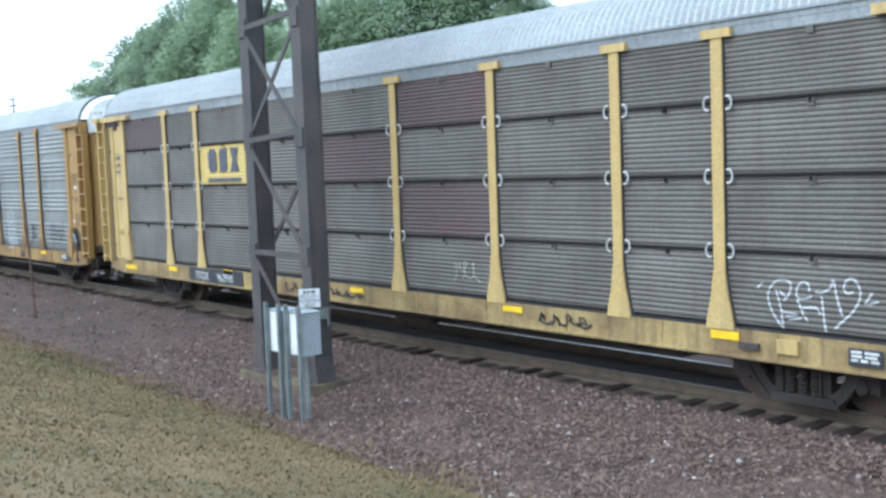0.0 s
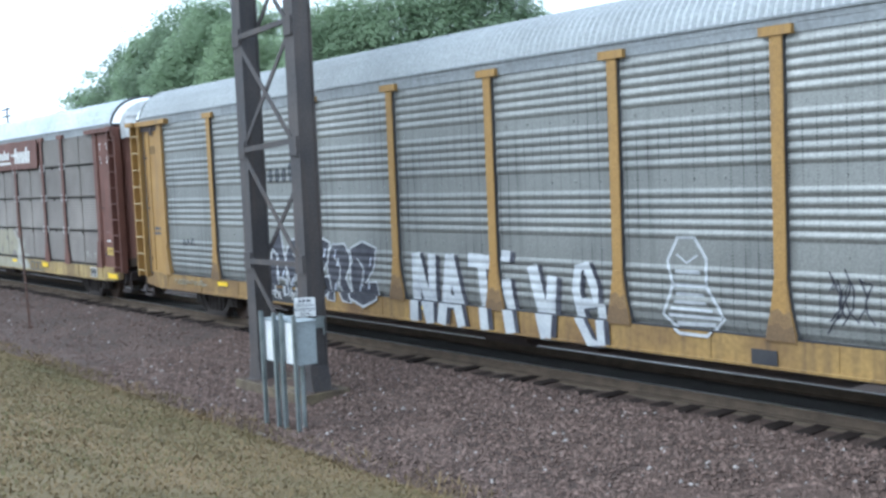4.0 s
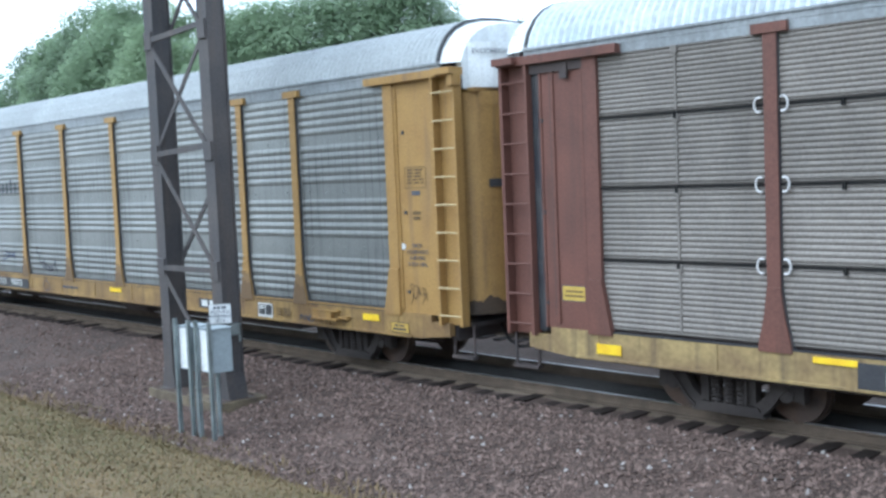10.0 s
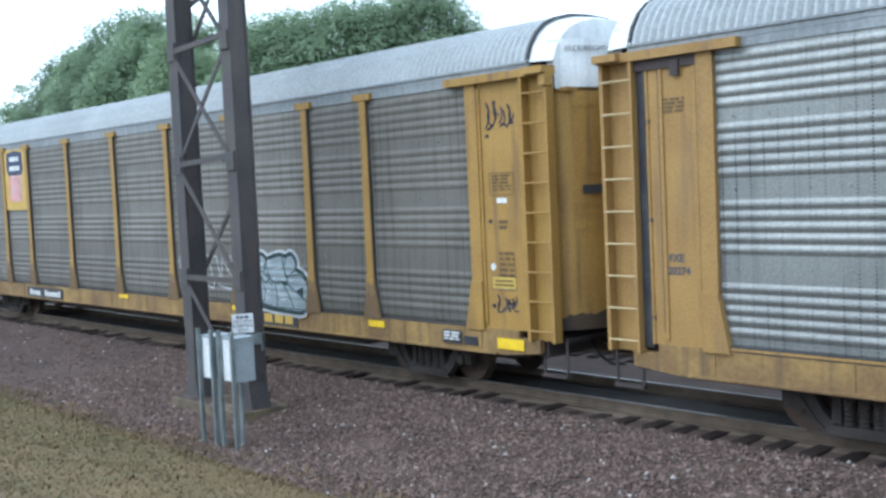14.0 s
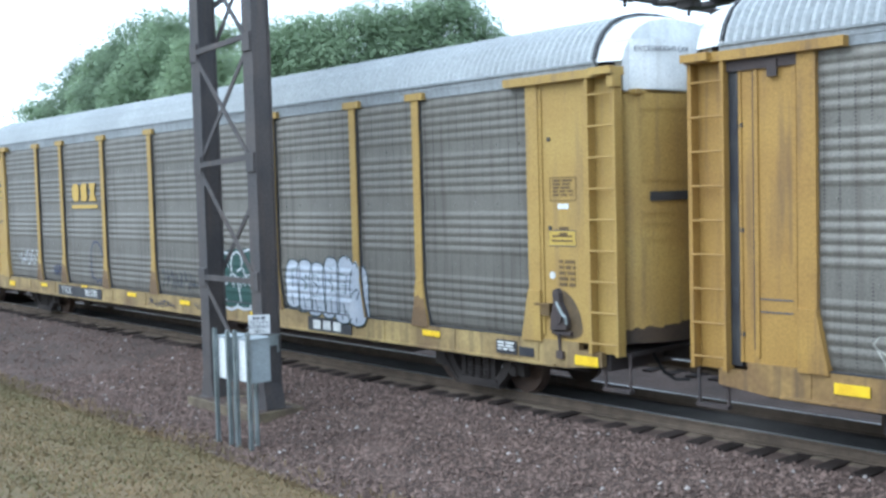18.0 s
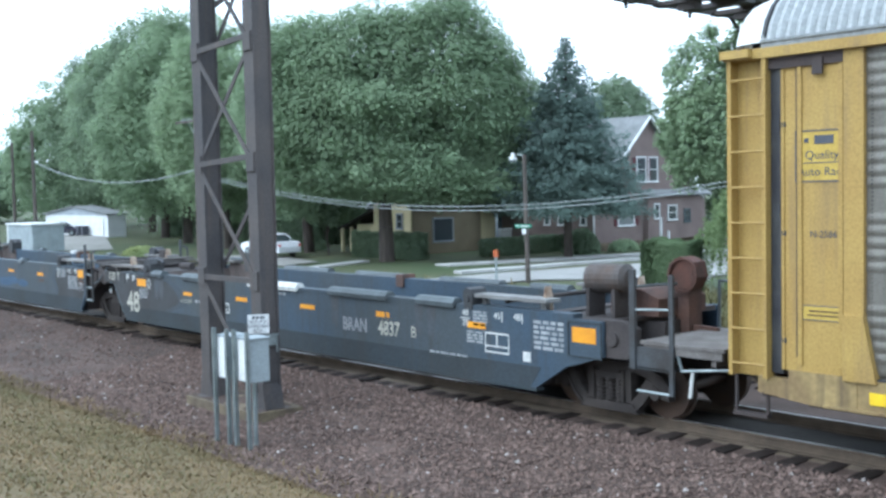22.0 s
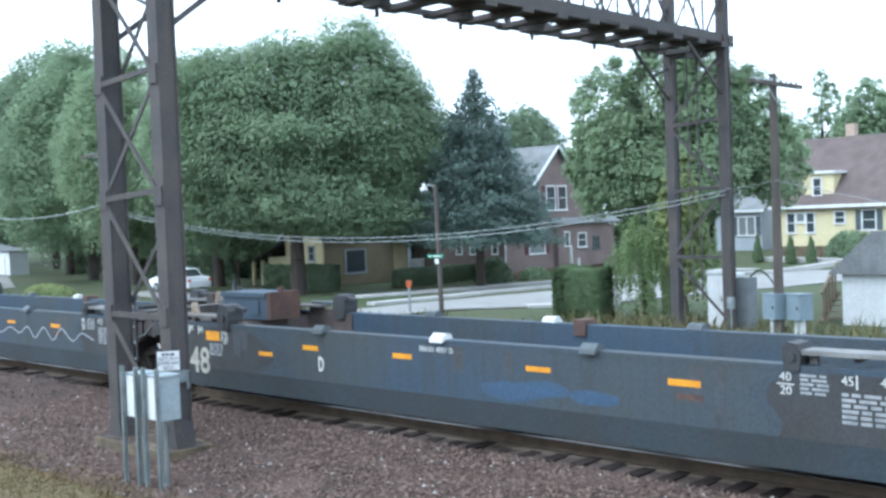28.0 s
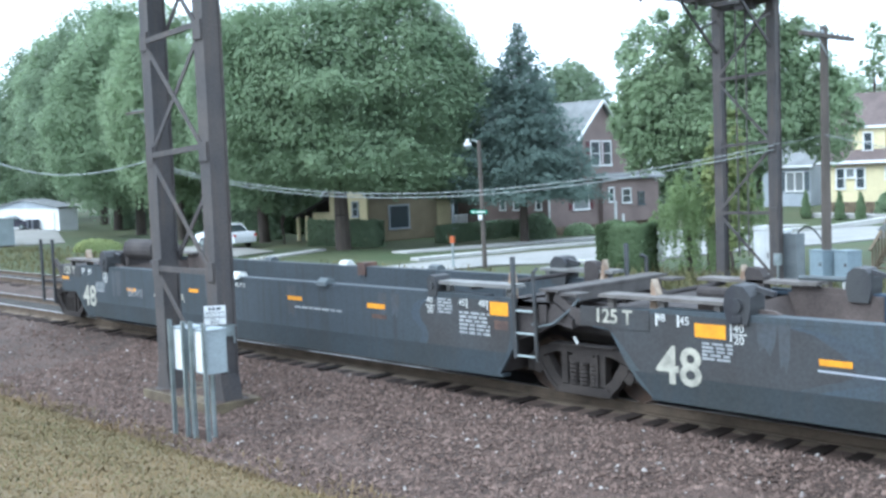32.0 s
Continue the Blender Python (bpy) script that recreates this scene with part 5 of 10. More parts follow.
def rack_first():
    SKIN[0] = "pleated"
    sp = {(2, 2): LEMON_SHEET, (5, 3): SHEET_A_MAROON, (4, 2): SHEET_A_MAROON, (0, 3): SHEET_A_MAROON, (5, 1): SHEET_A_MAROON}
    r = auto_rack("auto rack car with pale yellow posts and grimy pleated sheets", -18.41, PALE_YELLOW, SILL_A, SHEET_A, ROOF_GREY, PALE_YELLOW, True, sp)
    bars_word(r, -6.66, -4.9, 3.56, 4.16, 3, PAINT_DARK, FACE + 0.01)
    marks(r, "wordmark_underline", PAINT_DARK, [(-6.66, -4.9, 3.32, 3.42)], FACE + 0.01)
    marks(r, "number_board", BLACK_PAINT, [(-7.91, -5.0, 0.72, 1.1)], label="black number board")
    write("TTGX", 0.28, PAINT_WHITE, r, -7.2, SILLF - 0.01, 0.89)
    write("962910", 0.28, PAINT_WHITE, r, -5.93, SILLF - 0.01, 0.89)
    marks(r, "reflector", YELLOW_TAPE, [(-5.98, -5.5, 1.03, 1.12), (-9.2, -8.7, 0.92, 1.04), (-0.3, 0.2, 0.95, 1.05), (4.5, 5.0, 0.95, 1.05), (8.94, 9.42, 0.94, 1.06), (-12.2, -11.4, 0.82, 0.95)])
    strokes(r, SPRAY_WHITE, 0.028, [(10.22, 1.79), (10.14, 1.84), (10.01, 1.83), (9.89, 1.73), (9.85, 1.59), (9.91, 1.4), (10.03, 1.24), (10.11, 1.17)], [(9.98, 1.7), (10.06, 1.45), (10.09, 1.2)],
            [(10.03, 1.68), (10.14, 1.61), (10.09, 1.53), (10.2, 1.66), (10.22, 1.81)], [(10.09, 1.4), (10.35, 1.39), (10.13, 1.34)], [(10.17, 1.29), (10.37, 1.34)],
            [(10.49, 1.71), (10.48, 1.81), (10.38, 1.83), (10.31, 1.75), (10.29, 1.62), (10.39, 1.59), (10.53, 1.64)], [(10.31, 1.59), (10.39, 1.4), (10.47, 1.3)], [(10.39, 1.48), (10.6, 1.5), (10.65, 1.41)])
    strokes(r, SPRAY_WHITE, 0.028, [(10.58, 1.71), (10.66, 1.69), (10.8, 1.76), (10.84, 1.91), (10.88, 1.67), (10.96, 1.42)], [(10.67, 1.65), (10.7, 1.36), (10.73, 1.19)],
            [(11.12, 1.74), (11.04, 1.71), (10.98, 1.75), (11.0, 1.86), (11.08, 1.92), (11.16, 1.88), (11.22, 1.76), (11.2, 1.62), (11.1, 1.47), (10.98, 1.36), (10.86, 1.25)], [(11.27, 1.59), (11.37, 1.74)], [(11.31, 1.59), (11.46, 1.64)], [(9.69, 1.7), (9.78, 1.78)])
    part("sill_pad", Shape().box(10.04, 10.36, -SIDE - 0.11, -SIDE - 0.06, 0.84, 1.03), PALE_YELLOW, r, "pale square pad on the sill")
    part("sill_pad", Shape().box(9.43, 9.75, -SIDE - 0.12, -SIDE - 0.06, 0.84, 0.93), STEEL_DARK, r, "dark bracket on the sill")
    scribble(r, 3.1, 3.85, 1.38, 1.75, 3, SPRAY_FADED, 5, 0.025)
    scribble(r, -3.0, 0.2, 0.82, 1.0, 9, BLACK_PAINT, 8, 0.03, SILLF)
    scribble(r, 5.4, 6.6, 0.8, 1.0, 4, BLACK_PAINT, 9, 0.035, SILLF)
    quality_label(r)
    common_marks(r, STENCIL_BROWN)


def rack_second():
    SKIN[0] = "ribbed"
    r = auto_rack("auto rack car with orange-yellow posts and bright galvanised sheets", -47.15, ORANGE_YELLOW, SILL_B, SHEET_B, ROOF_GREY, ORANGE_YELLOW, rust=1.32)
    bars_word(r, -6.96, -4.6, 3.48, 3.92, 8, FADED_DARK, FACE, hollow=0.08)
    graffiti(r, -6.5, -2.2, 0.88, 2.25, 5, SPRAY_BLACK, SPRAY_WHITE, SPRAY_SILVER, 11, 0.05, label="black and white angular graffiti", soft=0)
    block_word(r, "NATive", -0.95, 4.05, 0.72, 2.02)
    fig = [(5.45, 2.45), (5.25, 2.1), (5.35, 1.75), (5.15, 1.3), (5.5, 1.05), (6.0, 1.05), (6.25, 1.3), (5.95, 1.75), (5.95, 2.15), (5.75, 2.45)]
    g = lay("graffiti", ribbon(Shape(), fig, 0.05, FACE, 0.004, True), SPRAY_WHITE, r, "white line-drawn graffiti")
    for line, lw in (((5.25, 1.3), (6.2, 1.3)), 0.05), (((5.3, 1.75), (5.95, 1.75)), 0.05), (((5.42, 2.2), (5.6, 2.08), (5.8, 2.2)), 0.03), (((5.4, 1.95), (5.85, 1.95)), 0.06), (((5.4, 1.62), (5.9, 1.62)), 0.05), (((5.36, 1.5), (5.94, 1.5)), 0.05), (((5.3, 1.4), (6.05, 1.4)), 0.04), (((5.4, 1.18), (6.1, 1.2)), 0.06):
        lay("graffiti_band", ribbon(Shape(), list(line), lw, FACE), SPRAY_WHITE, g)
    scribble(r, 7.85, 8.5, 1.2, 2.1, 3, SPRAY_BLACK, 13, 0.02)
    scribble(r, 9.85, 11.4, 1.3, 2.1, 4, SPRAY_BLACK, 14, 0.02)
    marks(r, "number_board", BLACK_PAINT, [(-6.7, -4.3, 0.74, 1.06)], label="black number board")
    write("ETTX", 0.27, PAINT_WHITE, r, -6.2, SILLF - 0.01, 0.89)
    write("702338", 0.27, PAINT_WHITE, r, -5.05, SILLF - 0.01, 0.89)
    marks(r, "reflector", YELLOW_TAPE, [(-9.0, -8.5, 0.95, 1.05), (-1.0, -0.5, 0.95, 1.05), (9.0, 9.5, 0.95, 1.05)])
    marks(r, "stencil_box", BLACK_PAINT, [(6.73, 7.14, 0.74, 0.95)])
    scribble(r, -11.5, -9.6, 0.86, 1.02, 8, SPRAY_CREAM, 15, 0.03, SILLF)
    scribble(r, -11.0, -10.3, 1.9, 2.1, 3, SPRAY_BLACK, 16, 0.025)
    small_print(r, -12.75, -12.3, 2.12, 2.38, 2, PAINT_DARK, -SIDE - 0.034)
    hand_brake(r)
    common_marks(r, STENCIL_BROWN, top_print=True)


def rack_third():
    SKIN[0] = "pleated"
    sp = {(5, 3): BROWN, (6, 3): BROWN}
    r = auto_rack("auto rack car with brown posts and beige-grey pleated sheets", -75.8, BROWN, SILL_A, SHEET_C, ROOF_WHITE, BROWN, True, sp)
    marks(r, "name_board", BROWN, [(1.44, 6.9, 4.3, 5.27)], FACE - 0.06, 0.01, "brown name board")
    yb = FACE - 0.075
    bars_word(r, 2.2, 3.95, 4.66, 5.0, 8, PAINT_WHITE, yb, 0.2)
    bars_word(r, 4.5, 6.15, 4.5, 5.05, 7, PAINT_WHITE, yb, 0.2)
    marks(r, "wordmark_underline", PAINT_WHITE, [(2.1, 4.1, 4.5, 4.58), (4.2, 4.9, 4.76, 4.84)], yb)
    mint_piece(r)
    cream_piece(r)
    marks(r, "lettering_board", PAINT_DARK, [(5.38, 6.72, 0.74, 1.06)], SILLF, 0.003)
    marks(r, "number_board", BLACK_PAINT, [(-8.0, -4.75, 0.72, 1.06)], label="black number board")
    write("ETTX", 0.3, PAINT_WHITE, r, -7.3, SILLF - 0.01, 0.87)
    write("903143", 0.3, PAINT_WHITE, r, -5.48, SILLF - 0.01, 0.87)
    marks(r, "reflector", YELLOW_TAPE, [(-8.58, -8.0, 1.0, 1.08), (-5.3, -4.8, 1.0, 1.08), (-2.44, -1.97, 0.95, 1.05), (-12.0, -11.55, 0.8, 0.95), (0.6, 1.1, 0.95, 1.05), (3.4, 3.9, 0.95, 1.05), (6.6, 7.2, 0.9, 1.05), (12.5, 13.2, 0.78, 0.93)])
    marks(r, "lettering_bar", TTX_OLIVE, [(5.46, 5.78, 0.78, 1.02), (5.88, 6.2, 0.78, 1.02), (6.3, 6.66, 0.78, 1.02)], SILLF - 0.003)
    for x0, x1, z0, z1 in ((-12.66, -12.2, 1.55, 1.78), (12.45, 12.97, 1.48, 1.72)):
        label_plate(r, x0, x1, z0, z1)
    fr = Shape()
    for x, s in ((12.34, 1), (12.9, -1)):
        for z, up in ((4.28, 1), (4.84, -1)):
            plate(fr, min(x, x + s * 0.12), max(x, x + s * 0.12), z - 0.012, z + 0.012, -SIDE - 0.034)
            plate(fr, x - 0.012, x + 0.012, min(z, z + up * 0.2), max(z, z + up * 0.2), -SIDE - 0.0342)
    part("stencil_frame", fr, PAINT_WHITE, r, "white corner marks")
    small_print(r, 12.48, 12.76, 1.86, 1.94, 1, PAINT_WHITE, -SIDE - 0.034)
    small_print(r, 12.48, 12.8, 2.12, 2.2, 1, FADED_PALE, -SIDE - 0.034)
    marks(r, "label_border", PAINT_WHITE, [(11.1, 11.6, 0.76, 1.06)], SILLF, 0.004)
    marks(r, "label_field", BLACK_PAINT, [(11.13, 11.34, 0.85, 1.03), (11.36, 11.57, 0.85, 1.03), (11.13, 11.57, 0.78, 0.83)], SILLF - 0.004, 0.003)
    strokes(r, SPRAY_FADED, 0.024, [(10.65, 1.32), (10.69, 1.6), (10.84, 1.34), (10.85, 1.56)], [(10.97, 1.45), (10.99, 1.35), (11.07, 1.35), (11.06, 1.44), (10.97, 1.45)], [(11.3, 1.55), (11.39, 1.43), (11.5, 1.57)], [(11.39, 1.43), (11.35, 1.33)],
            [(11.47, 1.5), (11.46, 1.4), (11.55, 1.39), (11.55, 1.5), (11.47, 1.5)], [(11.61, 1.53), (11.62, 1.39), (11.71, 1.39), (11.74, 1.54)])


def rack_fourth():
    SKIN[0] = "ribbed"
    r = auto_rack("auto rack car with galvanised sheets and dark spray tags", -104.32, ORANGE_YELLOW, SILL_B, SHEET_B, ROOF_GREY, ORANGE_YELLOW, rust=1.48, ledge=True)
    bars_word(r, -6.86, -4.4, 3.5, 3.92, 8, FADED_DARK, FACE, hollow=0.08)
    marks(r, "number_board", BLACK_PAINT, [(-6.65, -4.18, 0.72, 1.02)], label="black number board")
    write("TTGX", 0.26, PAINT_WHITE, r, -6.12, SILLF - 0.01, 0.885)
    write("990701", 0.28, PAINT_WHITE, r, -5.03, SILLF - 0.01, 0.885)
    strokes(r, SHIELD_BLUE, 0.03, [(-8.49, 1.56), (-8.19, 1.81), (-8.27, 1.57), (-7.99, 1.85), (-8.07, 1.61), (-7.79, 1.8), (-7.73, 1.63)], [(-8.52, 1.52), (-8.0, 1.62), (-7.66, 1.68), (-8.07, 1.51)])
    strokes(r, SHIELD_BLUE, 0.03, [(-6.1, 1.56), (-5.77, 1.86), (-5.84, 1.62), (-5.61, 1.79), (-5.56, 1.63), (-5.45, 1.78), (-5.34, 1.65), (-5.2, 1.81), (-5.24, 1.56)], [(-6.07, 1.51), (-5.61, 1.66), (-5.19, 1.62)])
    strokes(r, SPRAY_BLACK, 0.035, [(-3.6, 1.96), (-3.59, 1.74), (-3.49, 1.81), (-3.41, 1.68), (-3.5, 1.58), (-3.28, 1.5), (-3.11, 1.62), (-3.18, 1.4), (-3.01, 1.53), (-3.03, 1.34), (-2.86, 1.48), (-2.82, 1.31)],
            [(-2.86, 1.46), (-2.76, 1.33), (-2.69, 1.48), (-2.64, 1.31), (-2.52, 1.46), (-2.37, 1.66), (-2.45, 1.46), (-2.31, 1.3)], [(-3.32, 1.43), (-2.86, 1.3), (-2.53, 1.35)])
    ring = [(-2.95 + 0.2 * math.cos(k * 0.3927), 0.9 + 0.15 * math.sin(k * 0.3927)) for k in range(16)]
    part("stencil_ring", ribbon(Shape(), ring, 0.02, SILLF, 0.004, True), PAINT_DARK, r)
    small_print(r, -1.9, -0.9, 0.86, 0.95, 1, PAINT_DARK, SILLF)
    marks(r, "reflector", YELLOW_TAPE, [(0.9, 1.5, 0.93, 1.03), (11.05, 11.51, 0.92, 1.04)])
    marks(r, "lettering_board", BLACK_PAINT, [(5.23, 6.4, 0.79, 1.0)])
    marks(r, "lettering_bar", PAINT_WHITE, [(5.36, 5.6, 0.83, 0.97), (5.7, 5.94, 0.83, 0.97), (6.02, 6.28, 0.83, 0.97)], SILLF - 0.006)
    marks(r, "label_border", PAINT_WHITE, [(7.6, 8.12, 0.75, 1.04)], SILLF, 0.004)
    marks(r, "label_field", BLACK_PAINT, [(7.63, 7.85, 0.8, 1.01), (7.88, 8.09, 0.8, 1.01)], SILLF - 0.004, 0.003)
    small_print(r, 7.65, 7.83, 0.9, 0.99, 3, PAINT_WHITE, SILLF - 0.006)
    small_print(r, 8.28, 8.73, 0.8, 0.97, 3, STENCIL_BROWN, SILLF)
    scribble(r, 9.06, 9.65, 0.77, 0.9, 4, PAINT_DARK, 35, 0.02, SILLF)
    part("sill_bracket", Shape().box(9.6, 10.4, SILLF - 0.14, SILLF - 0.004, 0.86, 0.89).box(9.6, 10.38, SILLF - 0.12, SILLF - 0.004, 1.02, 1.05).box(9.6, 10.2, SILLF - 0.1, SILLF - 0.004, 0.89, 1.02).box(10.38, 10.68, SILLF - 0.1, SILLF - 0.004, 0.9, 0.95), ORANGE_YELLOW, r, "yellow channel bracket on the sill")
    q = part("label_plate", plate(Shape(), 11.85, 12.32, 0.76, 0.94, SILLF, 0.005), LOGO_YELLOW, r, "printed yellow label with a black border")
    part("label_border", ribbon(Shape(), [(11.85, 0.76), (12.32, 0.76), (12.32, 0.94), (11.85, 0.94)], 0.016, SILLF - 0.005, 0.002, True), BLACK_PAINT, q)
    part("writing_bar", plate(plate(Shape(), 11.93, 12.22, 0.87, 0.9, SILLF - 0.005, 0.002), 11.9, 12.26, 0.8, 0.84, SILLF - 0.005, 0.002), BLACK_PAINT, q)
    scribble(r, 12.35, 12.8, 1.27, 1.65, 3, STENCIL_BROWN, 36, 0.018, -SIDE - 0.034)
    write("FXE", 0.15, PAINT_DARK, r, -12.56, -SIDE - 0.036, 2.36, bold=0.005)
    write("320274", 0.15, PAINT_DARK, r, -12.56, -SIDE - 0.036, 2.18, bold=0.005)
    for k, w in enumerate(("DECK", "CLEARANCE", "A 89 MIN.", "B 93½ MIN.")):
        write(w, 0.1, PAINT_DARK, r, 12.6, -SIDE - 0.045, 2.32 - k * 0.11)
    seal = [(12.22 + 0.06 * math.cos(k * 0.6283), 2.3 + 0.06 * math.sin(k * 0.6283)) for k in range(10)]
    part("round_seal", Shape().prism(seal, "y", -SIDE - 0.04, -SIDE - 0.034), PAINT_WHITE, r)
    common_marks(r, STENCIL_BROWN, False, top_print=True)


def rack_fifth():
    SKIN[0] = "shallow"
    r = auto_rack("auto rack car with dusty grey sheets and a striped shield", -132.87, DEEP_YELLOW, SILL_B, SHEET_F, ROOF_GREY, DEEP_YELLOW, rust=1.56)
    marks(r, "emblem_board", LOGO_YELLOW, [(-8.98, -7.33, 3.36, 5.2)], FACE, 0.008, "yellow emblem board")
    sh = [(-8.75, 5.1), (-8.15, 5.16), (-7.55, 5.1), (-7.5, 4.6), (-7.62, 4.42), (-8.68, 4.42), (-8.8, 4.6)]
    part("emblem_head", Shape().prism(sh, "y", FACE - 0.014, FACE - 0.008), SHIELD_BLUE, r)
    marks(r, "emblem_white", PAINT_WHITE, [(-8.62, -7.68, 3.62, 4.41), (-8.5, -7.8, 4.84, 4.98), (-8.55, -7.75, 4.56, 4.7)], FACE - 0.014, 0.004)
    marks(r, "emblem_stripe", SHIELD_RED, [(-8.58 + k * 0.19, -8.49 + k * 0.19, 3.62, 4.41) for k in range(5)], FACE - 0.018, 0.004)
    angular_tag(r, 1.64, 4.12, 1.31, 2.2, SPRAY_WHITE, 0.032)
    angular_tag(r, -11.2, -9.4, 1.2, 1.62, SPRAY_FADED, 0.022)
    ribbon_frame = [(-12.45, 1.82), (-11.86, 1.82), (-11.86, 1.99), (-12.45, 1.99)]
    part("stencil_frame", ribbon(Shape(), [(u - 0.3, z) for u, z in ribbon_frame], 0.02, -SIDE - 0.034, 0.004, True), PAINT_DARK, r)
    bubble_piece(r, 4.5, 7.0, 1.02, 1.27)
    marks(r, "number_board", BLACK_PAINT, [(-7.68, -5.08, 0.73, 1.04), (5.06, 6.65, 0.73, 1.04)], label="black number board")
    bars_word(r, -7.48, -6.68, 0.8, 0.98, 4, PAINT_WHITE, SILLF - 0.006)
    bars_word(r, -6.38, -5.23, 0.8, 0.98, 6, PAINT_WHITE, SILLF - 0.006)
    marks(r, "lettering_bar", LOGO_YELLOW, [(5.42, 5.72, 0.8, 0.98), (5.82, 6.12, 0.8, 0.98), (6.20, 6.48, 0.8, 0.98)], SILLF - 0.006)
    marks(r, "reflector", YELLOW_TAPE, [(-11.64, -11.17, 0.86, 1.0), (-1.48, -0.98, 0.98, 1.08), (4.12, 4.64, 0.98, 1.08), (6.48, 6.97, 0.98, 1.08), (9.00, 9.47, 0.94, 1.06), (12.42, 13.02, 0.8, 0.98)])
    scribble(r, 12.3, 12.95, 4.4, 4.85, 4, SPRAY_BLACK, 44, 0.03, -SIDE - 0.034)
    scribble(r, 12.4, 12.9, 1.4, 1.7, 3, SPRAY_BLACK, 45, 0.03, -SIDE - 0.034)
    label_plate(r, 12.32, 12.86, 1.78, 2.0)
    common_marks(r, STENCIL_BROWN)


def rack_sixth():
    SKIN[0] = "shallow"
    r = auto_rack("auto rack car with bright yellow posts and dusty grey sheets", -161.66, BRIGHT_YELLOW, SILL_A, SHEET_F, ROOF_GREY, BRIGHT_YELLOW, rust=1.42)
    bars_word(r, -6.5, -4.75, 3.5, 4.0, 3, LOGO_YELLOW, FACE)
    marks(r, "wordmark_underline", LOGO_YELLOW, [(-6.5, -4.75, 3.3, 3.4)], FACE)
    green_piece(r)
    finger_piece(r, 4.62, 7.45, 0.76, 2.3)
    x = 7.2
    q = part("post_paint", Shape().prism([(x - 0.238, 1.085), (x + 0.238, 1.085), (x + 0.223, 1.2), (x + 0.149, 1.52), (x + 0.1, 1.86), (x + 0.092, 2.1), (x, 2.22), (x - 0.092, 2.16), (x - 0.1, 1.86), (x - 0.149, 1.52), (x - 0.223, 1.2)], "y", -SIDE - 0.094, -SIDE - 0.07), SPRAY_SILVER, r, "silver paint over the post")
    part("inner_stroke", ribbon(Shape(), [(x - 0.14, 1.55), (x + 0.02, 1.66), (x + 0.1, 1.6), (x + 0.02, 1.45)], 0.03, -SIDE - 0.094, 0.003), SPRAY_GREENBLACK, q)
    part("inner_stroke", ribbon(Shape(), [(x + 0.09, 2.08), (x, 2.2), (x - 0.09, 2.14)], 0.03, -SIDE - 0.094, 0.003), SPRAY_GREENBLACK, q)
    scribble(r, -1.74, -0.37, 0.8, 0.98, 7, SHIELD_BLUE, 56, 0.02, SILLF)
    strokes_sill = [[(0.66, 1.03), (0.7, 0.86)], [(0.78, 1.03), (0.82, 0.84)], [(0.68, 0.94), (0.8, 0.94)], [(0.88, 1.0), (0.9, 0.86), (0.98, 0.86), (0.98, 1.0)], [(1.12, 0.98), (1.04, 0.94), (1.06, 0.85), (1.14, 0.88)], [(1.2, 1.02), (1.22, 0.82)], [(1.3, 1.0), (1.32, 0.82)], [(1.21, 0.92), (1.31, 0.92)]]
    for line in strokes_sill:
        part("graffiti_stroke", ribbon(Shape(), line, 0.018, SILLF), PAINT_DARK, r, "dark marker tag")
    strokes(r, SPRAY_WHITE, 0.045, [(-11.04, 1.87), (-10.97, 1.75)], [(-10.81, 1.91), (-10.76, 1.53), (-10.61, 1.76), (-10.46, 1.61), (-10.41, 1.98)], [(-10.27, 1.98), (-10.31, 1.75), (-10.19, 1.54), (-10.04, 1.63), (-10.09, 1.92), (-10.25, 1.99)],
            [(-9.74, 1.97), (-9.91, 1.99), (-9.96, 1.75), (-9.73, 1.57), (-9.59, 1.67), (-9.67, 1.83), (-9.8, 1.8)], [(-9.54, 2.01), (-9.39, 1.8), (-9.23, 2.03)], [(-9.39, 1.8), (-9.42, 1.56)], [(-9.26, 1.75), (-9.14, 1.93), (-9.08, 1.44)])
    marks(r, "label_ground", LABEL_YELLOW, [(-12.78, -12.1, 3.58, 4.18)], -SIDE - 0.0305, 0.002)
    scribble(r, -8.2, -7.4, 1.25, 1.62, 4, SHIELD_BLUE, 54, 0.03)
    ghost = [(-5.4, 1.3), (-5.42, 2.0), (-5.3, 2.3), (-5.0, 2.38), (-4.7, 2.2), (-4.56, 1.8), (-4.55, 1.3), (-4.72, 1.15), (-4.85, 1.35), (-5.05, 1.18), (-5.2, 1.36)]
    lay("graffiti_outline", ribbon(Shape(), rounded(ghost, 2), 0.04, FACE, 0.004, True), SHIELD_BLUE, r, "dark blue spray outline")
    scribble(r, -1.08, 0.95, 1.22, 1.78, 9, FADED_DARK, 55, 0.026)
    marks(r, "number_board", BLACK_PAINT, [(-7.7, -4.65, 0.73, 1.04), (5.5, 7.0, 0.72, 1.02)], label="black number board")
    write("TTGX", 0.27, PAINT_WHITE, r, -7.1, SILLF - 0.01, 0.885)
    write("983380", 0.28, PAINT_WHITE, r, -5.35, SILLF - 0.01, 0.885)
    marks(r, "lettering_bar", PAINT_WHITE, [(5.7, 5.95, 0.78, 0.96), (6.05, 6.3, 0.78, 0.96), (6.4, 6.65, 0.78, 0.96)], SILLF - 0.006)
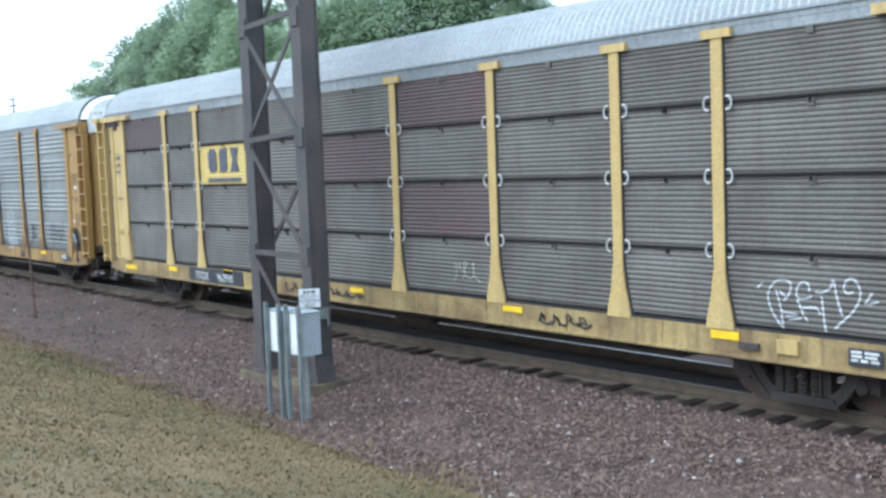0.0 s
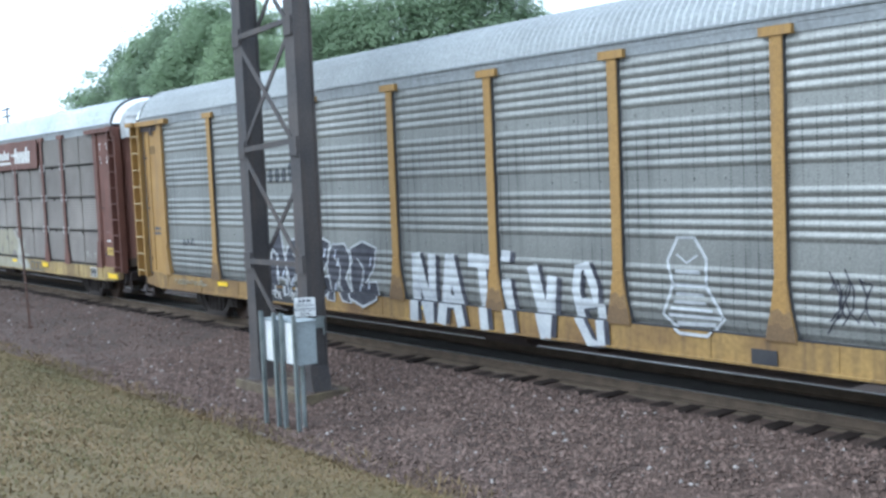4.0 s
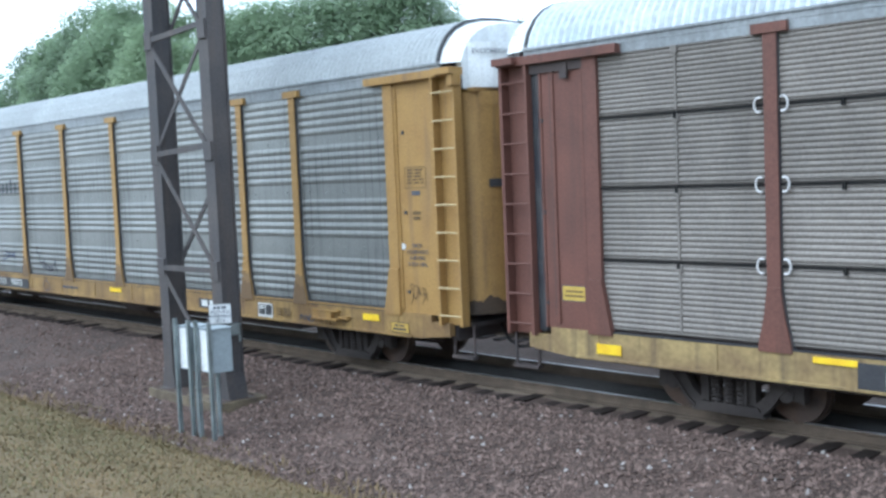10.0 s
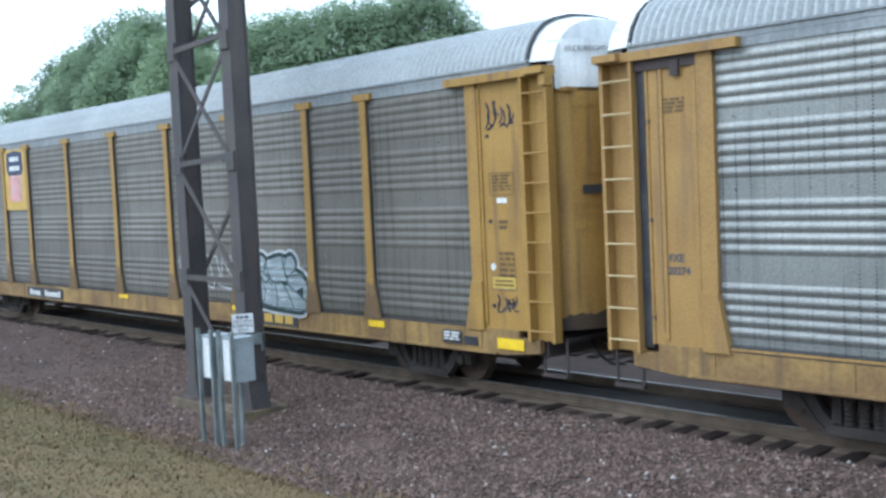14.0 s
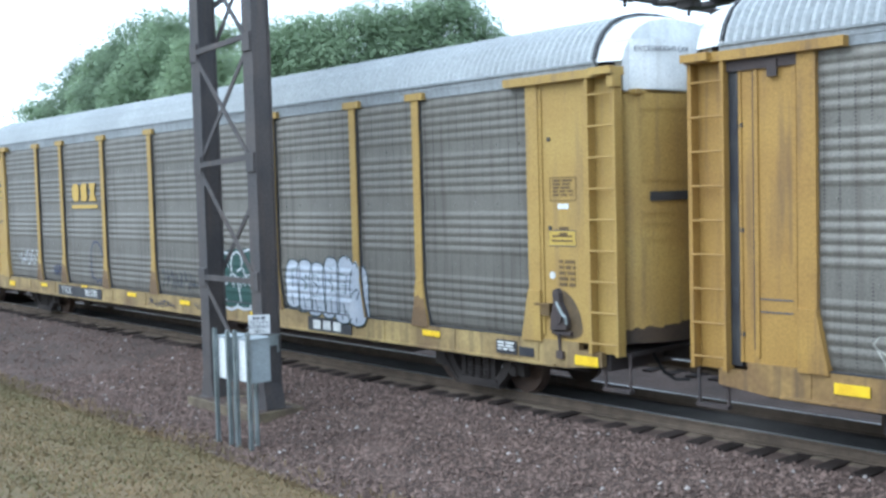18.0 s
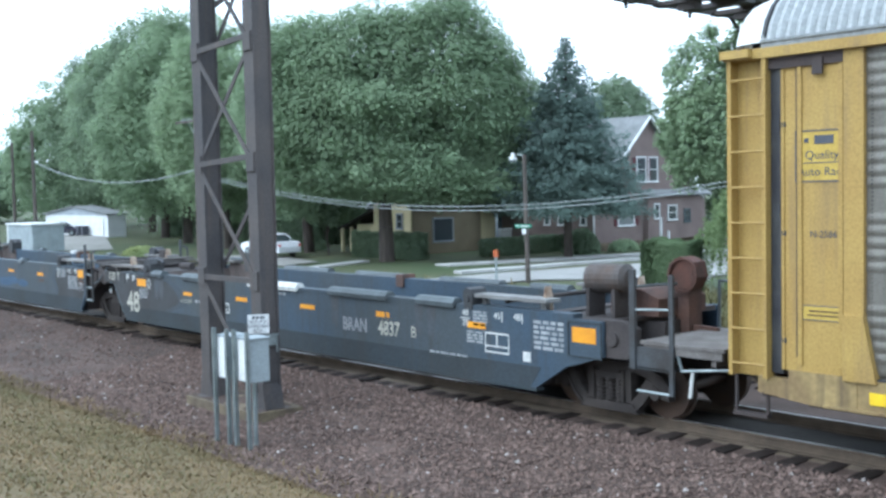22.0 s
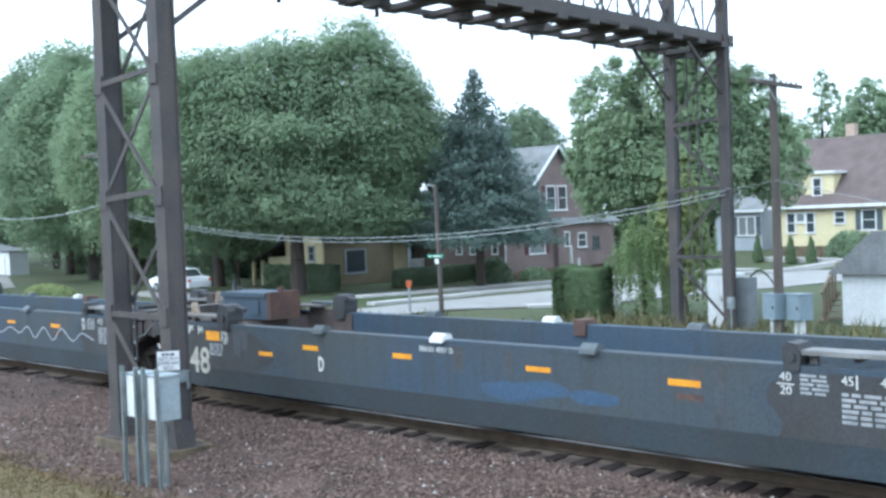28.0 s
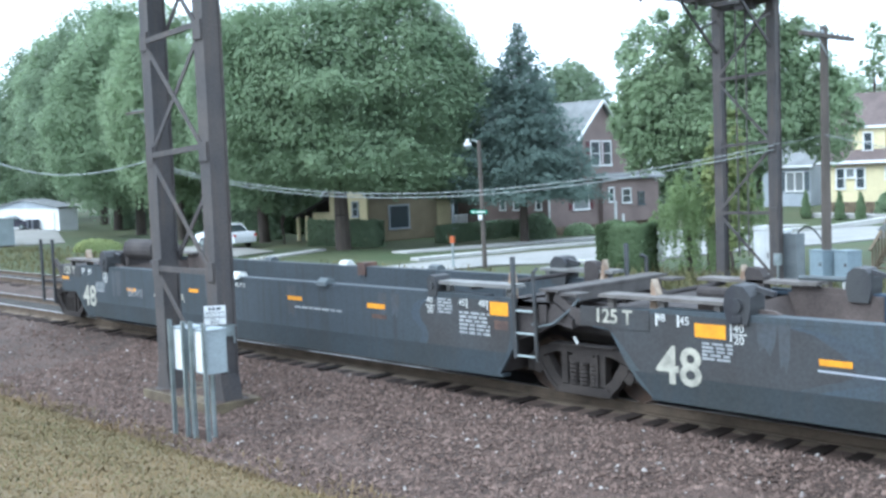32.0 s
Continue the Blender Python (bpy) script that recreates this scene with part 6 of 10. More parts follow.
    marks(r, "reflector", YELLOW_TAPE, [(-11.79, -11.31, 0.82, 0.97), (-9.07, -8.59, 0.92, 1.02), (6.7, 7.15, 0.95, 1.06), (9.17, 9.64, 0.93, 1.03), (12.83, 13.3, 0.78, 0.93), (-6.0, -5.6, 1.04, 1.1), (-3.0, -2.5, 0.95, 1.05), (-0.08, 0.42, 0.91, 1.02), (3.23, 3.66, 0.86, 0.96)])
    quality_label(r)
    common_marks(r, STENCIL_BROWN, label=True)
    hand_brake(r)


for build in (rack_first, rack_second, rack_third, rack_fourth, rack_fifth, rack_sixth):
    build()

# ---- well cars ----
WELL_BLUE = mat("weathered_blue_grey_paint", (0.036, 0.063, 0.1), 0.65, 0.05, (0.054, 0.062, 0.065), 0.3, 25, bump=0.08, streak=(0.041, 0.037, 0.034), streak_amount=0.5, stretch=(0.8, 1, 0.7))
WELL_GREY = mat("weathered_grey_blue_paint", (0.0471, 0.0567, 0.0662), 0.65, 0.05, (0.0373, 0.0452, 0.0503), 0.45, 25, bump=0.08, streak=(0.0295, 0.0275, 0.0262), streak_amount=0.6)
WELL_LOW = mat("road_grime_blue_grey", (0.033, 0.042, 0.049), 0.8, 0, (0.03, 0.034, 0.035), 0.6, 20, bump=0.1, streak=(0.042, 0.039, 0.036), streak_amount=0.4)
WELL_IN = mat("dirty_well_inside", (0.052, 0.049, 0.05), 0.8, 0, (0.046, 0.034, 0.029), 0.7, 20, bump=0.1, streak=(0.058, 0.035, 0.023), streak_amount=0.75)
GUIDE_GREY = mat("grey_guide_paint", (0.0928, 0.108, 0.115), 0.6, 0.1, (0.0707, 0.0782, 0.0816), 3, 30, bump=0.05)
GUIDE_CREAM = mat("chipped_cream_guide", (0.388, 0.323, 0.246), 0.7, 0, (0.181, 0.11, 0.0711), 4, 30, bump=0.1)
DECK_GRATE = mat("dusty_walkway_grating", (0.15, 0.138, 0.128), 0.85, 0, (0.1, 0.088, 0.08), 3, 40, bump=0.3)
DECK_DARK = mat("dusty_dark_deck", (0.058, 0.049, 0.046), 0.9, 0, (0.036, 0.031, 0.03), 1.5, 25, bump=0.2)
WING_BROWN = mat("brown_dusty_plate", (0.105, 0.084, 0.075), 0.9, 0, (0.065, 0.052, 0.047), 1.6, 25, bump=0.15)
SPRAY_HAZE = mat("thin_blue_spray", (0.047, 0.0755, 0.117), 0.75, 0, (0.047, 0.078, 0.127), 2, 20, bump=0)
SPRAY_MIST = mat("bright_blue_spray", (0.046, 0.08, 0.135), 0.75, 0, (0.046, 0.076, 0.12), 2, 20, bump=0)
WORN_WHITE = mat("worn_cream_white_lettering", (0.42, 0.4, 0.33), 0.7, 0, (0.24, 0.235, 0.2), 5, 40, bump=0)
WORN_GREY = mat("worn_grey_lettering", (0.27, 0.27, 0.27), 0.7, 0, (0.17, 0.175, 0.19), 5, 40, bump=0)
THIN_GRIME = mat("thin_brake_dust", (0.045, 0.058, 0.074), 0.75, 0, (0.05, 0.055, 0.058), 0.8, 25, bump=0.08)
WALK_PALE = mat("pale_worn_walkway", (0.22, 0.22, 0.21), 0.8, 0.1, (0.13, 0.122, 0.115), 3, 40, bump=0.2)
END_GRIME = mat("brake_dust_grime", (0.05, 0.052, 0.054), 0.85, 0, (0.044, 0.042, 0.041), 1.2, 25, bump=0.1)
DECK_STAIN = mat("oily_stain", (0.05, 0.05, 0.052), 0.6, 0, (0.058, 0.066, 0.074), 3, 20, bump=0)
BIN_BROWN = mat("grimy_rust_brown", (0.06, 0.038, 0.032), 0.85, 0, (0.1, 0.055, 0.04), 3, 30, bump=0.2)
WALK_MID = mat("grimy_grating", (0.095, 0.086, 0.08), 0.85, 0, (0.06, 0.053, 0.05), 3, 40, bump=0.3)
LADDER_GRIME = mat("grimy_ladder_steel", (0.062, 0.066, 0.07), 0.8, 0.1, (0.045, 0.042, 0.04), 3, 30, bump=0.1)
TANK_GREY = mat("dirty_tank_paint", (0.08, 0.083, 0.086), 0.65, 0.1, (0.075, 0.052, 0.04), 2.2, 30, bump=0.08, streak=(0.035, 0.032, 0.03), streak_amount=0.6)
RED_OXIDE = mat("red_oxide_rust", (0.085, 0.038, 0.027), 0.85, 0, (0.05, 0.03, 0.024), 4, 30, bump=0.2)
WF = -1.53


def well_unit(label, start, letter, paint, lead=False, tail=False, long_guides=False, wave=False, spray=False):
    r = car_root("well_car", label, start, "well cars of the train")
    right = 17.65 if lead else 16.48
    left = 0.05
    if lead:
        rim = [(right, 1.5), (right, 0.95), (16.9, 0.73), (16.2, 0.3)]
    else:
        rim = [(right, 1.56), (right, 0.75), (16.17, 0.3)]
    lo = [(1.08, 0.3), (0.84, 0.5), (0.66, 0.72), (0.36, 1.2), (left, 1.22), (left, 1.5)]
    if tail:
        lo = [(1.3, 0.3), (0.75, 0.85), (-0.1, 0.85), (-0.1, 1.5)]
    outline = [(1.2, 1.56)] + rim + lo
    deck = 1.5
    for e in (-1, 1):
        y0, y1 = sorted((e * 1.53, e * 1.47))
        w = part("well_side", Shape().prism(outline, "y", y0, y1), paint, r)
        low = Shape()
        yy = sorted((e * 1.53, e * 1.536))
        low.prism([(1.12 if not tail else 1.4, 0.31), (16.1, 0.31), (16.36, 0.66), (0.8 if not tail else 1.1, 0.64)], "y", yy[0], yy[1])
        part("grime_band", low, WELL_LOW, w)
        chord = Shape().box(1.2, right - 0.6, min(e * 1.536, e * 1.3), max(e * 1.536, e * 1.3), 1.5, 1.572)
        chord.box(1.2, right - 0.6, min(e * 1.3, e * 1.34), max(e * 1.3, e * 1.34), 1.1, 1.5)
        part("top_chord", chord, paint, r)
        part("bottom_sill", Shape().box(1.1 if not tail else 1.4, 16.25, min(e * 1.545, e * 1.36), max(e * 1.545, e * 1.36), 0.26, 0.31), WELL_LOW, r)
        inner = Shape().box(2.0, 16.0, min(e * 1.36, e * 1.32), max(e * 1.36, e * 1.32), 0.34, 1.5)
        for k in range(9):
            x = 2.6 + k * 1.6
            inner.box(x - 0.05, x + 0.05, min(e * 1.35, e * 1.28), max(e * 1.35, e * 1.28), 0.36, 0.9)
        part("inner_wall", inner, WELL_IN, r)
    part("well_floor", Shape().box(2.0, 4.6, -1.36, 1.36, 0.28, 0.34).box(13.4, 16.0, -1.36, 1.36, 0.28, 0.34).box(8.4, 9.6, -1.36, 1.36, 0.28, 0.34)
         .bar((4.6, -1.3, 0.32), (8.4, 1.3, 0.32), 0.05, 0.3, (0, 1, 0)).bar((9.6, 1.3, 0.32), (13.4, -1.3, 0.32), 0.05, 0.3, (0, 1, 0)), WELL_IN, r, "open well floor")
    ends = Shape().prism([(1.5, 1.5), (1.7, 1.5), (2.2, 0.3), (2.0, 0.3)], "y", -1.36, 1.36)
    part("end_bulkhead", ends, WING_BROWN, r, "brown dusty sloping bulkhead")
    part("end_bulkhead", Shape().prism([(16.5, 1.5), (16.3, 1.5), (15.9, 0.3), (16.1, 0.3)], "y", -1.36, 1.36), DECK_DARK, r, "dark sloping bulkhead")
    # platforms over the trucks
    d = Shape().box(-0.9 if tail else 0.05, 1.7, -1.42, 1.42, 1.42, deck).box(-0.6, 1.4, -0.5, 0.5, 0.95, 1.42).box(-0.6, 0.6, -0.3, 0.3, 0.75, 0.95)
    part("end_deck", d, DECK_DARK, r, "dusty dark end deck")
    d2 = Shape().box(16.0, right if lead else 17.2, -1.42, 1.42, 1.42, deck).box(16.4, 18.0, -0.45, 0.45, 0.95, 1.42)
    part("end_deck", d2, DECK_DARK, r, "dusty dark end deck")
    # walkway plates, cross pipes and guides that stand on the ends
    for e in (-1, 1):
        wk = Shape().box(0.15, 2.25, min(e * 1.5, e * 1.12), max(e * 1.5, e * 1.12), 1.67, 1.72)
        for x in (0.3, 1.2, 2.1):
            wk.box(x - 0.05, x + 0.05, e * 1.36 - 0.05, e * 1.36 + 0.05, 1.5, 1.67)
        part("walkway", wk, DECK_GRATE, r, "dusty walkway grating")
        wk = Shape().box(14.75, 16.45, min(e * 1.5, e * 1.15), max(e * 1.5, e * 1.15), 1.7, 1.76).box(14.8, 14.9, e * 1.3 - 0.05, e * 1.3 + 0.05, 1.56, 1.7).box(16.2, 16.3, e * 1.3 - 0.05, e * 1.3 + 0.05, 1.5, 1.7)
        part("walkway", wk, WALK_PALE, r, "dusty walkway grating")
        for x in (2.5 if e < 0 else 2.85, 14.66 if e < 0 else 15.15):
            if x == 14.66:
                part("container_pedestal", Shape().prism([(x - 0.1, 1.5), (x + 0.1, 1.5), (x + 0.12, 1.66), (x + 0.08, 1.84), (x - 0.05, 1.86), (x - 0.12, 1.78)], "y", -1.56, -1.2).rod((x, -1.59, 1.68), (x, -1.56, 1.68), 0.06, 10), BLACK_PAINT, r, "small black container guide block")
                continue
            g = Shape().prism([(x - 0.15, 1.45), (x + 0.15, 1.45), (x + 0.2, 1.66), (x + 0.2, 1.82), (x + 0.1, 1.95), (x - 0.07, 1.97), (x - 0.17, 1.88), (x - 0.2, 1.68)], "y", min(e * 1.2, e * 1.58), max(e * 1.2, e * 1.58))
            g.rod((x, e * 1.58, 1.7), (x, e * 1.62, 1.7), 0.09, 10)
            if x < 5:
                g.box(x - 0.07, x + 0.07, min(e * 1.55, e * 1.6), max(e * 1.55, e * 1.6), 1.48, 1.56)
            g.bar((x + 0.16, e * 1.32, 1.9), (x + 0.42, e * 1.32, 1.84), 0.07, 0.08)
            part("container_pedestal", g, BLACK_PAINT, r, "black container guide block")
        for x, dark in ((0.98, 1), (16.22, -1)):
            sm = Shape().prism([(x - 0.06, 1.5), (x + 0.06, 1.5), (x + 0.05, 1.75), (x - 0.02 * dark, 1.95)], "y", min(e * 1.3, e * 1.14), max(e * 1.3, e * 1.14))
            part("corner_wedge", sm, GUIDE_CREAM, r, "chipped cream-painted wedge")
            q = sorted((x + dark * 0.06, x + dark * 0.38))
            if e > 0:
                part("guide_block", Shape().prism([(q[0], 1.5), (q[1], 1.5), (q[1], 1.78), (q[1] - 0.08, 1.9), (q[0] + 0.04, 1.92), (q[0], 1.85)], "y", 1.12, 1.34), DECK_DARK, r, "dusty dark guide block")
        part("bulkhead_wing", Shape().box(1.7, 3.2, min(e * 1.31, e * 1.27), max(e * 1.31, e * 1.27), 0.5, 1.545).prism([(1.75, 1.5), (3.15, 1.5), (2.9, 1.62), (1.75, 1.66)], "y", min(e * 1.34, e * 1.28), max(e * 1.34, e * 1.28)), WING_BROWN, r, "brown dusty wing plate")
        if long_guides:
            for x0, x1, m in ((4.35, 6.33, GUIDE_GREY), (7.48, 9.39, PAINT_WHITE if e < 0 else GUIDE_GREY), (10.54, 12.43, GUIDE_GREY), (13.3, 14.32, GUIDE_GREY), (2.74, 3.3, GUIDE_GREY)):
                g = Shape().prism([(e * 1.6, 1.5), (e * 1.62, 1.58), (e * 1.54, 1.66), (e * 1.42, 1.66), (e * 1.36, 1.58)], "x", x0, x1)
                part("edge_guide", g, m, r, "rolled edge guide")
        else:
            for x, m in ((5.5, GUIDE_GREY), (8.55, PAINT_WHITE), (11.58, GUIDE_GREY)):
                g = Shape().prism([(e * 1.62, 1.53), (e * 1.6, 1.6), (e * 1.5, 1.68), (e * 1.38, 1.66), (e * 1.34, 1.58)], "x", x - 0.14, x + 0.14)
                part("edge_guide", g, m, r, "small wedge-shaped edge guide")
    part("far_hinge", Shape().box(9.2, 9.45, 1.25, 1.62, 1.38, 1.66), RUST, r, "orange-rusted hinge block")
    for x, z in ((0.5, 1.62), (15.4, 1.66)):
        part("cross_pipe", Shape().rod((x, -1.35, z), (x, 1.35, z), 0.04, 8), DECK_DARK, r)
    # ladder and hand rails at the leading end
    for e in (-1, 1):
        if lead:
            continue
        part("ladder_rail", Shape().bar((16.52, e * 1.5, 0.6), (16.5, e * 1.5, 2.22), 0.07, 0.05), LADDER_GRIME, r)
        part("ladder_rail", Shape().bar((16.96, e * 1.5, 0.58), (16.93, e * 1.5, 1.98), 0.05, 0.045).bar((16.93, e * 1.5, 1.98), (16.9, e * 1.38, 2.04), 0.05, 0.045), LADDER_GRIME, r)
        for z in (0.64, 1.0, 1.36):
            part("rung", Shape().rod((16.52, e * 1.5, z), (16.96, e * 1.5, z), 0.022, 6), GALV, r)
    # crosswalk and the articulated joint over the shared truck
    if not lead:
        part("crosswalk", Shape().box(17.0, 17.4, -1.46, 1.46, 1.69, 1.73).box(17.0, 17.08, -1.3, 1.3, 1.5, 1.69).box(17.3, 17.38, -1.3, 1.3, 1.5, 1.69), WALK_MID, r, "dusty grating crosswalk")
        for y in (-1.46, 1.1):
            part("crosswalk_lip", Shape().box(17.42, 17.75, y, y + 0.36, 1.64, 1.68), WALK_MID, r)
        for e in (-1, 1):
            yy = sorted((e * 1.42, e * 1.3))
            side_arm = Shape().prism([(16.45, 1.5), (17.3, 1.5), (17.62, 1.28), (17.62, 1.14), (17.3, 1.2), (17.0, 1.05), (16.45, 0.86)], "y", yy[0], yy[1])
            side_arm.prism([(17.0, 1.48), (17.14, 1.48), (17.14, 1.2), (17.0, 1.2)], "y", min(e * 1.42, e * 1.46), max(e * 1.42, e * 1.46))
            part("side_arm", side_arm, DECK_DARK, r, "grimy cast side arm")
    part("joint_casting", Shape().prism([(-1.15, 0.78), (0.35, 0.78), (0.35, 1.3), (-0.3, 1.42), (-1.15, 1.3)], "y", -0.42, 0.42).box(-1.3, 0.2, -0.7, 0.7, 0.95, 1.1), TRUCK_STEEL, r, "dusty cast articulation joint")
    part("side_bracket", Shape().prism([(-0.3, 1.22), (0.1, 1.22), (0.1, 1.5), (-0.3, 1.46)], "y", -1.5, -1.38).bar((-0.75, -1.4, 1.62), (-0.28, -1.44, 1.36), 0.13, 0.08).box(-0.24, -0.1, -1.53, -1.5, 1.28, 1.44), DECK_DARK, r, "grimy arched bracket")
    # truck under the left end, and brake gear
    bogie(r, -0.5)
    part("cut_lever", Shape().rod((-0.56, -1.22, 0.98), (-0.48, -1.24, 0.88), 0.025, 6), PAINT_WHITE, r, "pale lever end")
    hose = Shape()
    pts = [(16.6, -1.3, 1.2), (16.95, -1.48, 1.12), (17.3, -1.48, 1.2), (17.6, -1.46, 1.42), (17.75, -1.4, 1.6)]
    for a, b in zip(pts, pts[1:]):
        hose.rod(a, b, 0.022, 6)
    if not lead:
        part("air_hose", hose, GUIDE_GREY, r, "dusty grey air hose")
    sg = Shape().box(-0.16, 1.08, -1.545, -1.52, 1.24, 1.53)
    part("end_plate", sg, END_GRIME, r, "grimy end plate")
    # markings
    write("125 T", 0.29, WORN_WHITE, r, 0.45, -1.552, 1.4, bold=0.006)
    if tail:
        marks(r, "reflector", AMBER, [(-0.05, 0.35, 1.16, 1.45)], WF)
    else:
        marks(r, "reflector", AMBER, [(1.82, 2.3, 1.22, 1.41)], WF)
    write("48", 0.74, WORN_WHITE, r, 1.56, WF - 0.01, 0.76, bold=0.014)
    for x, w, zz in ((1.27, "48", 1.44), (1.66, "45", 1.42), (2.5, "40", 1.38), (2.5, "20", 1.22)):
        write(w, 0.16, PAINT_WHITE, r, x, WF - 0.008, zz)
    marks(r, "stencil_tick", PAINT_WHITE, [(1.18, 1.21, 1.33, 1.5), (1.54, 1.57, 1.33, 1.5), (2.4, 2.62, 1.295, 1.31), (2.37, 2.39, 1.2, 1.46)], WF)
    small_print(r, 1.93, 2.4, 0.9, 1.16, 5, FADED, WF)
    if letter in "CD":
        marks(r, "label_plate", WORN_WHITE, [(0.8, 0.93, 1.0, 1.14)], WF)
    for x, w, zz in ((14.57, "40", 1.42), (14.57, "20", 1.25), (15.36, "45", 1.42), (15.83, "48", 1.43)):
        write(w, 0.16, PAINT_WHITE, r, x, WF - 0.008, zz)
    marks(r, "stencil_tick", PAINT_WHITE, [(14.45, 14.68, 1.325, 1.34), (15.46, 15.48, 1.33, 1.5), (15.93, 15.95, 1.33, 1.5)], WF)
    small_print(r, 14.76, 15.12, 1.2, 1.47, 5, FADED, WF)
    amber = [(3.62, 4.05, 1.01, 1.09), (10.38, 10.85, 1.19, 1.27), (12.87, 13.37, 1.18, 1.27)]
    if lead:
        amber = [(4.33, 4.77, 1.12, 1.2), (6.84, 7.32, 1.14, 1.23), (9.45, 9.97, 1.15, 1.24), (12.04, 12.3, 1.17, 1.27), (12.36, 12.44, 1.17, 1.27), (14.61, 15.07, 1.17, 1.28), (17.03, 17.51, 1.14, 1.38)]
        write(letter, 0.3, WORN_WHITE, r, 13.15, WF - 0.008, 0.95)
        write("BRAN", 0.36, WORN_GREY, r, 11.35, WF - 0.008, 0.95, 0.85, bold=0.008)
        write("4837", 0.38, WORN_WHITE, r, 12.42, WF - 0.008, 0.95, 0.85, bold=0.008)
        s = ribbon(Shape(), [(15.06, 0.8), (15.62, 0.8), (15.62, 1.12), (15.06, 1.12)], 0.03, WF, 0.006, True)
        ribbon(s, [(15.06, 0.9), (15.62, 0.9)], 0.025, WF, 0.006)
        ribbon(s, [(15.34, 0.9), (15.34, 1.12)], 0.025, WF, 0.006)
        part("stencil_frame", s, PAINT_WHITE, r)
        small_print(r, 14.6, 15.0, 0.9, 1.12, 4, FADED, WF)
        small_print(r, 16.2, 16.85, 0.92, 1.42, 6, FADED, WF)
        s = ribbon(Shape(), [(16.95, 0.92), (17.62, 0.92), (17.62, 1.46), (16.95, 1.46)], 0.03, WF, 0.02, True)
        part("placard_frame", s, WELL_LOW, r)
        marks(r, "stencil_box", PAINT_WHITE, [(5.95 + 0.3, 5.98 + 0.3, 0.82, 1.06), (6.5, 6.53, 0.82, 1.06), (6.25, 6.53, 0.82, 0.85), (6.25, 6.53, 1.03, 1.06), (15.95, 16.12, 0.72, 0.88)], WF)
        write("LD LMT", 0.13, WORN_WHITE, r, 4.55, WF - 0.008, 0.98)
        small_print(r, 4.92, 5.3, 0.93, 1.04, 1, WORN_GREY, WF)
        write("PER UNIT", 0.13, WORN_WHITE, r, 5.66, WF - 0.008, 0.98)
        marks(r, "bullet", WORN_WHITE, [(4.2, 4.25, 0.95, 1.0)], WF)
        write("H", 0.1, PAINT_WHITE, r, 6.39, WF - 0.008, 0.9)
        small_print(r, 6.3, 6.48, 0.97, 1.0, 1, PAINT_WHITE, WF)
        small_print(r, 13.6, 14.6, 0.62, 0.68, 1, FADED, WF - 0.007)
        small_print(r, 8.0, 8.9, 1.36, 1.44, 1, FADED, WF)
    else:
        amber += [(5.0, 5.44, 1.2, 1.29), (7.44, 7.9, 1.2, 1.29), (16.0, 16.4, 1.26, 1.48)]
        if tail:
            amber += [(6.55, 6.95, 1.14, 1.22)]
            write("BRAN", 0.31, WORN_GREY, r, 4.02, WF - 0.008, 0.98, 0.9)
            write("4837", 0.32, WORN_WHITE, r, 5.25, WF - 0.008, 0.98)
            write(letter, 0.3, WORN_WHITE, r, 6.25, WF - 0.008, 0.97)
            small_print(r, 10.6, 12.1, 1.02, 1.08, 1, FADED, WF)
        else:
            write(letter, 0.36, PAINT_WHITE, r, 5.52, WF - 0.008, 0.95, 0.6, bold=0.012)
        small_print(r, 15.28, 15.98, 0.88, 1.28, 6, FADED, WF)
        write("BRAN 4837 " + letter, 0.13, PAINT_WHITE, r, 8.48, WF - 0.008, 1.4)
        marks(r, "faded_reflector", RUST, [(16.09, 16.39, 1.03, 1.18), (13.0, 13.4, 1.0, 1.08)], WF)
    marks(r, "reflector", AMBER, amber, WF)
    # brake dust that dulls the paint over the trucks
    for n, edge in enumerate(([(0.42, 1.2), (1.15, 0.33), (2.6, 0.32), (3.4, 0.7), (4.2, 0.9), (3.9, 1.2), (3.3, 1.5), (0.2, 1.5), (0.2, 1.24)],
                              [(16.1, 0.34), (16.44, 0.8), (16.44, 1.5), (14.6, 1.5), (14.2, 1.2), (14.6, 0.8), (14.2, 0.4)])):
        if not (tail and n == 0) and not (lead and n == 1):
            mid = sum(x for x, _ in edge) / len(edge)
            wide = [(mid + (x - mid) * (1.25 if (x > mid) == (n == 0) else 1.0), z) for x, z in edge]
            part("grime_patch", Shape().prism(rounded(wide, 2), "y", WF - 0.001, WF + 0.001), THIN_GRIME, r, "thin brake dust over the paint")
            part("grime_patch", Shape().prism(rounded(edge, 2), "y", WF - 0.0018, WF + 0.001), END_GRIME, r, "brake dust over the paint")
    # oily runs below the guide blocks
    rng = random.Random(int(-start * 10))
    for x in (2.9, 3.15, 13.3, 13.65, 7.0 + rng.uniform(-2, 2), 10.5 + rng.uniform(-1, 1)):
        w, z = rng.uniform(0.08, 0.16), rng.uniform(0.75, 1.05)
        run_down = [(x - w, 1.48), (x + w, 1.48), (x + w * 0.8, z + 0.2), (x + w * 0.3, z), (x - w * 0.2, z + 0.12), (x - w * 0.7, z + 0.05)]
        part("oil_stain", Shape().prism(run_down, "y", WF - 0.0025, WF), DECK_STAIN, r, "dark oily run")
